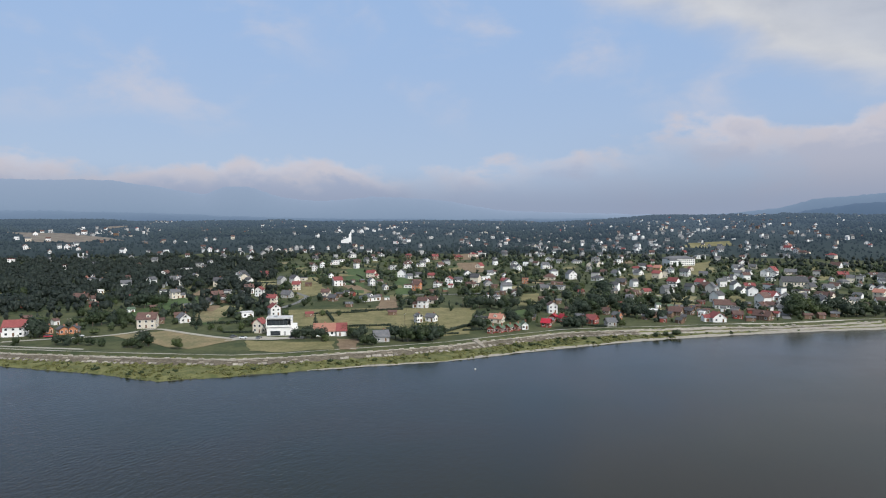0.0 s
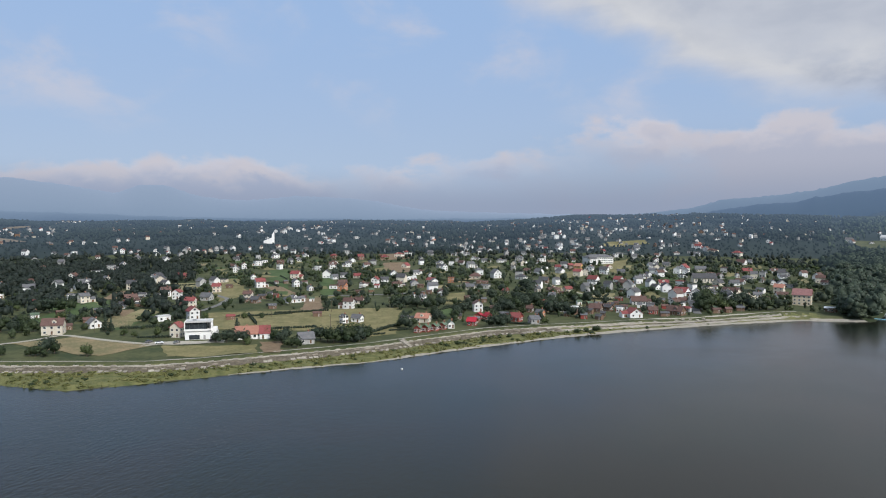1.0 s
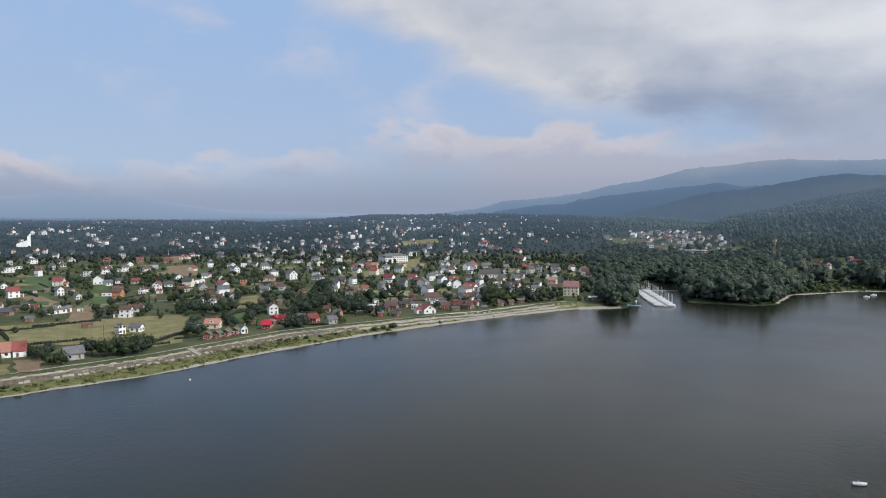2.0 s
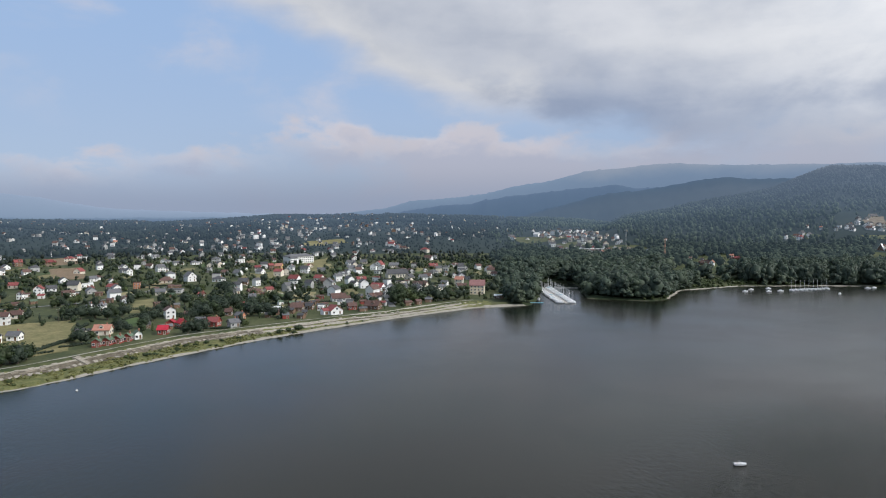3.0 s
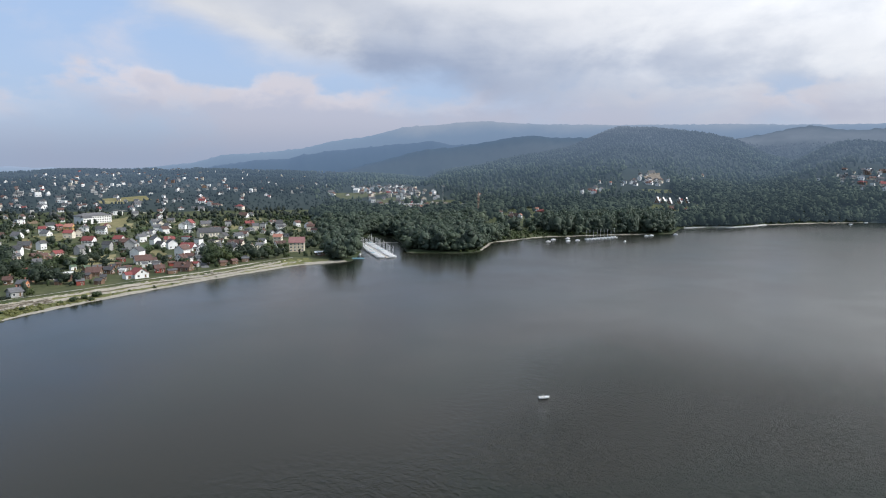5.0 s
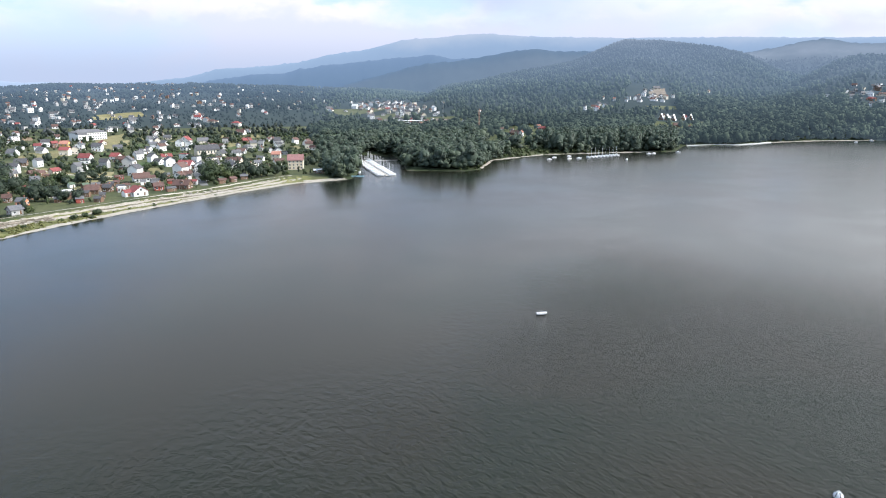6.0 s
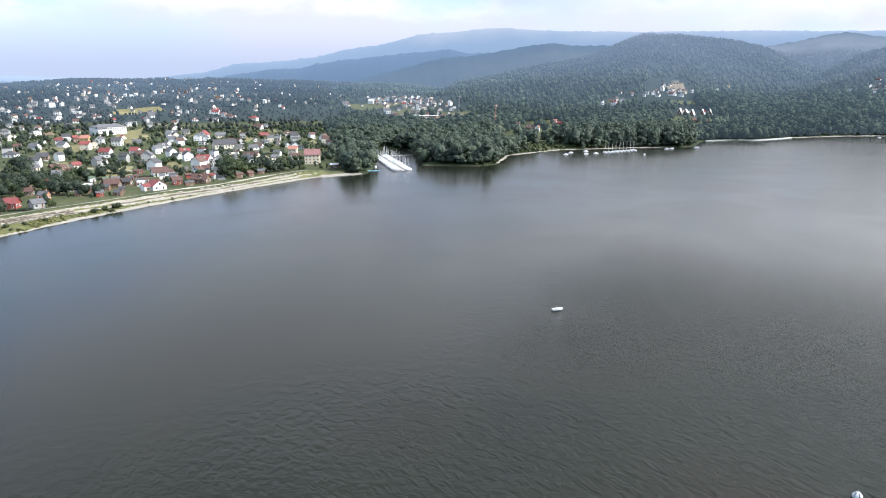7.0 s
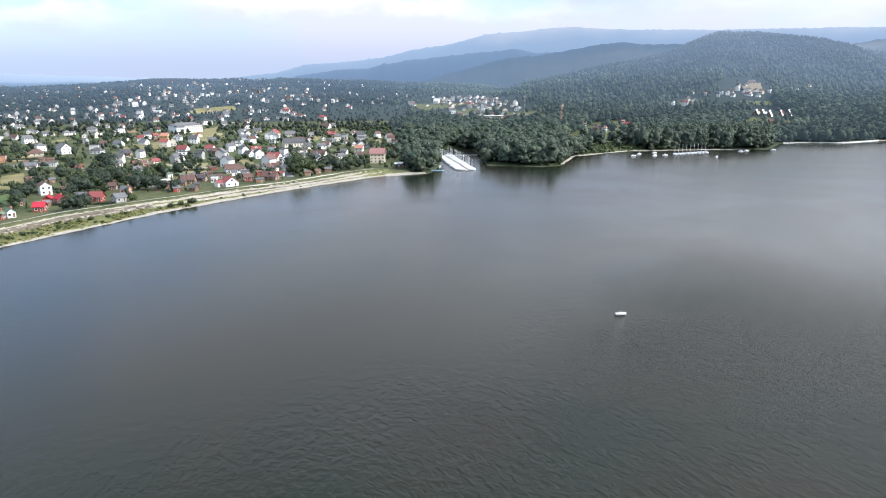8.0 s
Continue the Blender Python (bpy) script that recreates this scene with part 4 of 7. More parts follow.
house(-113, 845, 12.0, 20, "brown", "brown", "eaves", 2)
house(-302, 798, 12.7, -9, "grey", "grey", "flat", 2)
house(450, 725, 15.0, -14, "brown", "red", "eaves", 1)
house(621, 587, 7.5, -65, "white", "brown", "flat", 2)
house(643, 573, 12.1, -78, "brown", "red", "eaves", 1)
house(-142, 854, 13.7, 27, "white", "grey", "flat", 2)
house(-294, 816, 11.4, 32, "white", "grey", "gable", 2)
house(484, 724, 12.2, -9, "white", "brown", "eaves", 1)
house(717, 495, 7.6, -73, "white", "orange", "gable", 2)
house(96, 866, 11.5, 19, "white", "grey", "gable", 1)
house(363, 794, 16.9, 0, "white", "grey", "eaves", 2)
house(-374, 792, 6.1, 50, "white", "brown", "eaves", 2)
house(639, 604, 9.3, -35, "white", "grey", "flat", 2)
house(692, 543, 7.7, -40, "white", "white", "flat", 1)
house(722, 508, 13.9, -73, "brown", "brown", "eaves", 1)
house(-450, 767, 7.8, 48, "white", "red", "flat", 2)
house(736, 523, 5.5, -79, "white", "dark", "eaves", 2)
house(755, 507, 8.0, -38, "cream", "dark", "gable", 1)
house(735, 541, 6.4, -29, "white", "brown", "eaves", 2)
house(398, 827, 12.9, -40, "cream", "grey", "eaves", 1)
house(165, 912, 13.0, 8, "white", "grey", "eaves", 1)
house(188, 914, 13.1, 6, "white", "grey", "eaves", 1)
house(717, 599, 8.2, -74, "white", "grey", "eaves", 2)
house(-12, 951, 12.5, 19, "brown", "red", "eaves", 2)
house(251, 918, 12.5, 3, "white", "grey", "flat", 2)
house(744, 599, 8.4, -26, "white", "grey", "gable", 2)
house(696, 658, 10.1, -71, "white", "orange", "gable", 2)
house(221, 933, 15.1, -27, "grey", "grey", "eaves", 2)
house(808, 520, 10.1, -71, "brown", "red", "eaves", 1)
house(156, 951, 11.0, -33, "white", "grey", "gable", 1)
house(686, 677, 11.8, -27, "white", "dark", "eaves", 2)
house(-52, 974, 12.0, -27, "brown", "red", "eaves", 2)
house(816, 533, 6.8, -71, "white", "orange", "eaves", 2)
house(21, 976, 13.7, -15, "brown", "red", "eaves", 1)
house(711, 678, 18.0, -28, "white", "grey", "flat", 2)
house(514, 842, 17.3, -55, "white", "brown", "eaves", 1)
house(761, 630, 12.1, -68, "white", "grey", "gable", 1)
house(-138, 987, 12.2, 33, "white", "grey", "eaves", 2)
house(731, 679, 7.9, -35, "white", "brown", "eaves", 2)
house(717, 696, 8.8, -34, "white", "red", "eaves", 2)
house(532, 852, 12.3, -56, "white", "grey", "gable", 1)
house(423, 912, 15.0, -7, "white", "brown", "gable", 1)
house(46, 1009, 15.9, -17, "cream", "red", "eaves", 2)
house(-194, 994, 7.1, -3, "white", "brown", "eaves", 1)
house(752, 686, 7.1, -66, "white", "white", "gable", 2)
house(139, 1021, 10.8, -26, "white", "grey", "gable", 1)
house(-99, 1026, 12.7, 31, "white", "grey", "eaves", 1)
house(155, 1019, 12.7, 16, "white", "grey", "eaves", 1)
house(730, 734, 9.1, -33, "white", "white", "gable", 2)
house(-577, 861, 10.9, 10, "white", "red", "flat", 2)
house(972, 370, 12.8, -44, "brown", "red", "eaves", 1)
house(67, 1041, 10.1, 14, "white", "grey", "flat", 2)
house(981, 393, 14.8, -56, "brown", "brown", "eaves", 1)
house(-106, 1058, 7.5, -18, "cream", "brown", "eaves", 1)
house(394, 987, 18.0, -4, "white", "grey", "flat", 2)
house(-94, 1060, 5.6, 23, "white", "red", "flat", 2)
house(-37, 1068, 13.1, 14, "grey", "grey", "flat", 3)
house(62, 1072, 7.5, -17, "white", "red", "eaves", 2)
house(-310, 1045, 7.6, 35, "white", "red", "gable", 2)
house(104, 1088, 13.4, -35, "grey", "grey", "eaves", 1)
house(474, 1006, 12.7, -39, "white", "grey", "gable", 1)
house(-233, 1088, 6.8, -2, "white", "brown", "eaves", 1)
house(523, 983, 14.6, -42, "white", "grey", "eaves", 1)
house(-265, 1084, 5.9, 39, "cream", "red", "gable", 2)
house(-126, 1111, 9.8, -24, "cream", "grey", "flat", 2)
house(434, 1030, 9.8, -53, "white", "grey", "gable", 2)
house(-391, 1051, 5.9, 45, "white", "grey", "eaves", 2)
house(579, 960, 18.0, -55, "cream", "red", "eaves", 2)
house(-258, 1096, 7.9, -11, "cream", "dark", "gable", 2)
house(-372, 1063, 5.9, 44, "white", "brown", "gable", 1)
house(-383, 1061, 9.9, 6, "white", "red", "gable", 2)
house(-93, 1128, 6.0, 30, "grey", "dark", "eaves", 1)
house(1043, 442, 6.9, -91, "cream", "brown", "eaves", 2)
house(1059, 412, 7.0, -57, "white", "red", "eaves", 2)
house(1051, 435, 7.0, -92, "white", "grey", "flat", 2)
house(-293, 1100, 6.0, -9, "cream", "brown", "eaves", 2)
house(507, 1019, 13.0, -8, "white", "brown", "eaves", 1)
house(853, 765, 7.0, -36, "white", "brown", "flat", 2)
house(-368, 1087, 6.0, 31, "white", "red", "flat", 1)
house(-345, 1095, 6.0, -7, "white", "white", "gable", 1)
house(-206, 1155, 6.2, 22, "white", "orange", "gable", 2)
house(871, 799, 6.2, -61, "cream", "brown", "eaves", 2)
house(577, 1032, 18.0, -53, "cream", "brown", "eaves", 1)
house(-617, 1011, 6.2, 49, "white", "brown", "gable", 2)
house(32, 1190, 8.3, 23, "white", "dark", "eaves", 1)
house(-149, 1185, 8.4, -23, "white", "brown", "eaves", 2)
house(575, 1048, 10.5, -59, "white", "brown", "gable", 2)
house(1054, 568, 12.6, -86, "white", "red", "eaves", 2)
house(-191, 1183, 6.3, -15, "cream", "brown", "gable", 2)
house(152, 1190, 6.3, -21, "white", "grey", "flat", 2)
house(872, 832, 8.4, -76, "cream", "dark", "eaves", 1)
house(190, 1195, 7.4, -23, "white", "dark", "eaves", 2)
house(241, 1191, 7.5, 1, "white", "dark", "eaves", 2)
house(-600, 1062, 8.6, 15, "white", "brown", "gable", 1)
house(176, 1207, 10.7, -26, "white", "grey", "gable", 1)
house(578, 1080, 16.1, -46, "white", "red", "eaves", 2)
house(878, 855, 8.6, -28, "white", "grey", "eaves", 2)
house(894, 838, 6.4, -77, "white", "dark", "gable", 1)
house(1221, 183, 8.7, -69, "white", "dark", "eaves", 2)
house(488, 1134, 18.0, -5, "grey", "grey", "eaves", 1)
house(1230, 154, 8.7, -65, "white", "brown", "gable", 2)
house(215, 1221, 6.5, -28, "white", "grey", "eaves", 2)
house(-626, 1076, 13.1, 16, "white", "brown", "gable", 2)
house(50, 1244, 7.6, -20, "white", "orange", "gable", 2)
house(871, 890, 10.9, -32, "cream", "brown", "eaves", 1)
house(582, 1106, 7.7, -42, "white", "dark", "gable", 2)
house(300, 1219, 8.8, -38, "grey", "grey", "gable", 1)
house(889, 886, 9.6, -59, "white", "orange", "gable", 2)
house(1182, 437, 6.9, -94, "cream", "dark", "eaves", 2)
house(286, 1227, 8.8, 12, "white", "grey", "eaves", 1)
house(845, 935, 6.6, -24, "cream", "brown", "eaves", 2)
house(1253, 174, 8.9, -100, "white", "grey", "flat", 2)
house(544, 1148, 8.9, -7, "white", "grey", "eaves", 2)
house(556, 1142, 6.7, -44, "white", "grey", "gable", 2)
house(-652, 1096, 8.9, 49, "white", "grey", "eaves", 2)
house(1146, 558, 7.0, -78, "white", "brown", "flat", 2)
house(1261, 191, 13.4, -111, "brown", "red", "eaves", 1)
house(1265, 160, 15.6, -65, "cream", "red", "eaves", 1)
house(534, 1158, 6.7, -49, "brown", "brown", "gable", 2)
house(602, 1124, 11.2, -58, "white", "orange", "gable", 2)
house(-696, 1074, 11.2, 45, "white", "brown", "gable", 2)
house(1150, 584, 5.6, -87, "white", "orange", "eaves", 2)
house(1271, 220, 11.3, -55, "white", "grey", "eaves", 1)
house(1171, 553, 8.5, -47, "white", "grey", "gable", 2)
house(1191, 508, 11.3, -81, "white", "grey", "gable", 1)
house(273, 1266, 9.1, 13, "white", "grey", "eaves", 2)
house(1171, 565, 8.5, -78, "white", "dark", "flat", 2)
house(1189, 525, 13.7, -96, "white", "brown", "eaves", 1)
house(1289, 168, 11.4, -65, "grey", "grey", "eaves", 2)
house(1297, 181, 13.8, -64, "cream", "brown", "eaves", 1)
house(379, 1254, 13.8, -41, "white", "grey", "eaves", 2)
house(1191, 557, 13.8, -79, "grey", "grey", "eaves", 1)
house(1202, 533, 14.4, -84, "white", "grey", "gable", 1)
house(1290, 258, 13.8, -67, "white", "white", "flat", 1)
house(726, 1096, 8.1, -58, "white", "red", "eaves", 1)
house(1167, 617, 5.8, -92, "white", "brown", "gable", 2)
house(1304, 202, 11.6, -56, "white", "white", "flat", 1)
house(442, 1244, 6.9, -50, "white", "dark", "gable", 2)
house(-655, 1152, 11.6, 48, "white", "grey", "eaves", 2)
house(-98, 1326, 9.3, -26, "white", "red", "flat", 2)
house(1236, 491, 7.3, -98, "white", "grey", "eaves", 2)
house(413, 1264, 18.0, -42, "white", "white", "flat", 1)
house(1209, 565, 7.3, -95, "cream", "brown", "gable", 1)
house(1245, 483, 8.8, -51, "cream", "grey", "eaves", 1)
house(695, 1140, 8.2, -61, "cream", "dark", "eaves", 2)
house(1223, 560, 10.3, -79, "white", "white", "gable", 2)
house(1331, 194, 11.8, -112, "brown", "grey", "gable", 2)
house(-568, 1225, 10.6, 50, "brown", "grey", "eaves", 1)
house(1249, 513, 7.4, -92, "white", "brown", "flat", 2)
house(-522, 1256, 7.1, 35, "white", "grey", "gable", 2)
house(-506, 1268, 7.2, 8, "white", "brown", "flat", 1)
house(-542, 1253, 9.6, 9, "cream", "brown", "eaves", 2)
house(1359, 176, 12.0, -58, "brown", "brown", "eaves", 1)
house(510, 1277, 10.8, -52, "white", "grey", "eaves", 1)
house(262, 1355, 9.7, 14, "cream", "grey", "eaves", 1)
house(-477, 1300, 7.3, 45, "white", "grey", "eaves", 2)
house(359, 1338, 7.3, 10, "white", "brown", "flat", 1)
house(-650, 1229, 8.5, 40, "brown", "brown", "eaves", 1)
house(491, 1300, 7.3, -39, "grey", "brown", "gable", 2)
house(896, 1062, 9.7, -15, "white", "grey", "gable", 1)
house(-465, 1315, 7.3, 5, "white", "brown", "gable", 1)
house(141, 1393, 9.8, 12, "cream", "orange", "eaves", 1)
house(1316, 491, 7.7, -88, "white", "dark", "flat", 1)
distant_house(883, 1093, 8.9, -69, "white", "brown", "gable", 1)
distant_house(-437, 1341, 7.1, 36, "cream", "brown", "eaves", 2)
distant_house(214, 1404, 6.3, -39, "white", "brown", "gable", 1)
distant_house(754, 1203, 5.4, -62, "white", "white", "eaves", 2)
distant_house(1013, 1009, 5.6, -59, "white", "white", "gable", 2)
distant_house(1310, 574, 13.0, -41, "cream", "grey", "eaves", 1)
distant_house(407, 1371, 9.9, -5, "white", "grey", "flat", 3)
distant_house(-749, 1224, 7.3, 17, "white", "brown", "eaves", 2)
distant_house(-776, 1207, 9.1, 19, "cream", "grey", "eaves", 2)
distant_house(898, 1119, 13.0, -27, "white", "grey", "eaves", 1)
distant_house(158, 1431, 6.3, -24, "white", "brown", "eaves", 1)
distant_house(1365, 488, 5.7, -94, "cream", "brown", "gable", 1)
distant_house(1008, 1049, 9.1, -62, "white", "white", "gable", 1)
distant_house(995, 1062, 9.1, -25, "white", "grey", "gable", 2)
distant_house(-807, 1222, 7.4, 15, "white", "white", "eaves", 1)
distant_house(205, 1451, 6.5, 17, "cream", "brown", "gable", 1)
distant_house(964, 1110, 11.6, -65, "white", "white", "eaves", 2)
distant_house(873, 1189, 5.8, -18, "white", "grey", "eaves", 2)
distant_house(985, 1098, 10.4, -72, "white", "brown", "gable", 2)
distant_house(748, 1283, 5.6, -44, "white", "brown", "eaves", 2)
distant_house(1018, 1116, 9.5, -56, "white", "grey", "gable", 2)
distant_house(403, 1455, 7.6, -29, "grey", "white", "flat", 2)
distant_house(736, 1364, 9.8, -16, "brown", "brown", "gable", 1)
distant_house(1028, 1167, 7.3, -55, "white", "brown", "flat", 2)
distant_house(103, 1552, 6.1, -34, "cream", "dark", "gable", 2)
distant_house(-836, 1323, 7.9, 44, "white", "brown", "gable", 2)
distant_house(369, 1526, 7.9, -38, "white", "grey", "gable", 1)
distant_house(-712, 1405, 8.9, 45, "brown", "brown", "flat", 2)
distant_house(1091, 1135, 6.2, -32, "white", "dark", "flat", 1)
distant_house(759, 1386, 7.5, -43, "white", "brown", "flat", 2)
distant_house(783, 1384, 6.3, -47, "grey", "dark", "gable", 2)
distant_house(989, 1245, 6.3, -20, "cream", "white", "gable", 2)
distant_house(1046, 1218, 6.3, -16, "white", "brown", "gable", 1)
distant_house(503, 1529, 6.3, -48, "white", "dark", "gable", 1)
distant_house(-770, 1420, 9.1, 4, "white", "grey", "flat", 1)
distant_house(-203, 1612, 7.7, -11, "white", "white", "gable", 2)
distant_house(-397, 1576, 6.4, 26, "white", "grey", "flat", 1)
distant_house(-794, 1429, 10.3, 15, "white", "brown", "eaves", 2)
distant_house(-774, 1452, 10.4, -2, "white", "grey", "eaves", 2)
distant_house(-228, 1634, 6.5, -6, "white", "grey", "gable", 2)
distant_house(-176, 1646, 6.6, -24, "white", "grey", "gable", 2)
distant_house(530, 1568, 6.6, -37, "cream", "grey", "flat", 2)
distant_house(366, 1634, 7.9, 5, "cream", "brown", "flat", 2)
distant_house(-400, 1637, 5.3, -0, "brown", "dark", "flat", 2)
distant_house(1028, 1341, 5.3, -12, "white", "brown", "gable", 1)
distant_house(553, 1597, 6.6, -7, "cream", "brown", "eaves", 2)
distant_house(445, 1636, 6.7, -29, "white", "white", "flat", 2)
distant_house(742, 1524, 6.7, -44, "brown", "grey", "flat", 2)
distant_house(-166, 1697, 8.1, -8, "white", "brown", "gable", 1)
distant_house(-321, 1674, 6.7, -3, "white", "grey", "gable", 1)
distant_house(-199, 1698, 6.8, -7, "white", "grey", "gable", 2)
distant_house(707, 1562, 5.4, -12, "cream", "brown", "gable", 2)
distant_house(735, 1577, 5.5, -55, "white", "grey", "eaves", 1)
distant_house(-343, 1711, 8.3, 29, "white", "brown", "flat", 2)
distant_house(757, 1578, 6.9, -1, "brown", "dark", "eaves", 2)
distant_house(875, 1516, 5.5, -12, "white", "brown", "gable", 2)
distant_house(823, 1562, 5.5, -46, "brown", "white", "eaves", 2)
distant_house(919, 1507, 5.5, -6, "white", "brown", "gable", 2)
distant_house(1029, 1440, 5.5, -66, "white", "brown", "gable", 2)
distant_house(844, 1573, 5.6, -52, "cream", "brown", "eaves", 2)
distant_house(153, 1819, 5.8, 13, "white", "grey", "flat", 2)
distant_house(339, 1793, 5.8, -29, "white", "dark", "flat", 1)
distant_house(533, 1761, 5.8, -47, "white", "dark", "gable", 1)
distant_house(769, 1672, 5.8, -39, "white", "grey", "gable", 2)
distant_house(-295, 1831, 7.3, -9, "cream", "white", "gable", 1)
distant_house(1025, 1552, 5.8, -15, "white", "brown", "eaves", 1)
distant_house(769, 1704, 5.9, -48, "white", "grey", "eaves", 2)
distant_house(808, 1686, 5.9, -1, "white", "white", "eaves", 2)
distant_house(844, 1674, 5.9, -9, "white", "white", "gable", 1)
distant_house(-155, 1879, 7.4, 23, "cream", "grey", "flat", 2)
distant_house(715, 1755, 6.0, -36, "white", "brown", "eaves", 1)
distant_house(804, 1716, 6.0, -0, "brown", "dark", "gable", 2)
distant_house(1002, 1614, 6.0, -20, "white", "grey", "gable", 2)
distant_house(860, 1694, 6.0, -57, "white", "brown", "eaves", 2)
distant_house(-400, 1873, 7.6, 30, "cream", "brown", "flat", 1)
distant_house(1140, 1539, 6.0, -12, "cream", "brown", "gable", 2)
distant_house(-516, 1906, 12.5, 40, "cream", "dark", "flat", 1)
distant_house(1128, 1633, 6.3, -23, "cream", "white", "flat", 2)
distant_house(-92, 2153, 8.5, -12, "white", "grey", "eaves", 1)
distant_house(-45, 2160, 8.5, -29, "white", "grey", "gable", 1)
distant_house(-124, 2217, 8.7, -11, "white", "brown", "gable", 2)
# ---- buildings with a shape of their own ----
def rod(p, q, r, n=6):
    p, q = Vector(p), Vector(q)
    m = (q - p).to_track_quat("Z", "Y").to_matrix()
    v = [tuple(c + m @ Vector((r * math.cos(i * 6.2832 / n), r * math.sin(i * 6.2832 / n), 0))) for c in (p, q) for i in range(n)]
    f = [(i, (i + 1) % n, n + (i + 1) % n, n + i) for i in range(n)] + [tuple(range(n))[::-1], tuple(range(n, 2 * n))]
    return v, f


def block(parent, name, parts, mat, label=""):
    return child(name, mesh_of(name, *boxes(parts), [mat]), parent, None, label)


def white_villa():
    b = tagged(new("modern_house"), "white flat-roofed modern house with one broad upper window", "house")
    x, y = -88.5, 349
    b.matrix_basis = pose(x, y, height(x, y), 0, 0, 8)
    block(b, "wall", [(-6.6, 6.6, -4, 4, -1, 4.6), (-6.9, -6.5, -4.8, 4, 4.6, 9.4), (6.1, 6.6, -4.8, 4, 4.6, 9.4), (-6.5, 6.1, -4.8, 4, 4.6, 5.4), (-6.5, 6.1, 3.6, 4, 5.4, 9.4)], WALLS["white"])
    block(b, "roof", [(-6.5, 6.1, -4.8, 3.6, 8.9, 9.4), (-6.9, 6.6, -4.9, -4.7, 9.4, 9.7), (-6.9, 6.6, 3.9, 4.1, 9.4, 9.7)], ROOFS["white"])
    block(b, "window", [(-6.5, 4.4, -3.6, -3.5, 5.4, 8.9)], M["glass"], "broad dark upper window")
    for k in range(4):
        block(b, "mullion", [(-4.4 + 2.2 * k, -4.3 + 2.2 * k, -3.72, -3.6, 5.4, 8.9)], ROOFS["dark"])
    block(b, "garage_door", [(-4.6, 0.6, -4.08, -4, 0.1, 2.4)], M["glass"])
    block(b, "door", [(2.4, 3.5, -4.07, -4, 0.1, 2.2)], WALLS["grey"])
    block(b, "rooftop_box", [(-3, -1.2, -1, 0.6, 9.4, 10.2)], M["metal"])
    block(b, "side_wing", [(6.6, 9.4, -3.2, 3.4, -1, 3.6), (6.6, 9.0, -2.6, 3.2, 3.6, 5.6)], WALLS["white"])
    HOMES.append((x, y, 9))


def long_house():
    b = tagged(new("long_house"), "long white bungalow with an orange and red tiled roof", "house")
    x, y = -61, 348
    b.matrix_basis = pose(x, y, height(x, y), 0, 0, 6)
    v, f = shell(11.5, 8, 2.9, 3.4, "eaves")
    child("wall", mesh_of("wall", v, f, [WALLS["white"]]), b, Matrix.Translation((-2.8, 0, 0)))
    child("roof", mesh_of("roof", *roof_slabs(11.5, 8, 2.9, 3.4, "eaves"), [ROOFS["orange"]]), b, Matrix.Translation((-2.8, 0, 0)))
    child("annex_wall", mesh_of("annex_wall", *shell(5.2, 8.6, 2.9, 3.5, "eaves"), [WALLS["white"]]), b, Matrix.Translation((6.2, -0.4, 0)))
    child("annex_roof", mesh_of("annex_roof", *roof_slabs(5.2, 8.6, 2.9, 3.5, "eaves", 0.4), [ROOFS["red"]]), b, Matrix.Translation((6.2, -0.4, 0)))
    for u in (-7, -4.4, -1.4, 1.2):
        child("window", WINDOW, b, Matrix.LocRotScale((u, -4, 1.6), None, (1.3, 1, 1.3)))
    child("door", DOOR, b, Matrix.Translation((5.4, -4.7, 0)))
    child("chimney", CHIMNEY, b, Matrix.Translation((-3, 0.8, 5.9)))
    HOMES.append((x, y, 10))


def church():
    b = tagged(new("church_hall"), "cream church hall with a dark pitched roof and pale gable", "church")
    x, y = 339, 622
    b.matrix_basis = pose(x, y, height(x, y), 0, 0, -12)
    child("wall", mesh_of("wall", *shell(22, 12, 5.2, 4.2, "eaves"), [WALLS["cream"]]), b)
    child("roof", mesh_of("roof", *roof_slabs(22, 12, 5.2, 4.2, "eaves", 0.8, 0.3), [ROOFS["dark"]]), b)
    for k in range(7):
        child("window", WINDOW, b, Matrix.LocRotScale((-9 + 3 * k, -6, 2.7), None, (1.1, 1, 2.6)))
    for u in (-2.6, 0, 2.6):
        child("window", WINDOW, b, Matrix.Translation((11, u, 3.5)) @ pose(0, 0, 0, 0, 0, 90) @ Matrix.Diagonal((1.0, 1, 3.6 if u == 0 else 2.6, 1)))
    block(b, "gable_cross", [(11.02, 11.2, -0.12, 0.12, 6.4, 8.4), (11.02, 11.2, -0.6, 0.6, 7.5, 7.75)], M["door"])
    HOMES.append((x, y, 15))


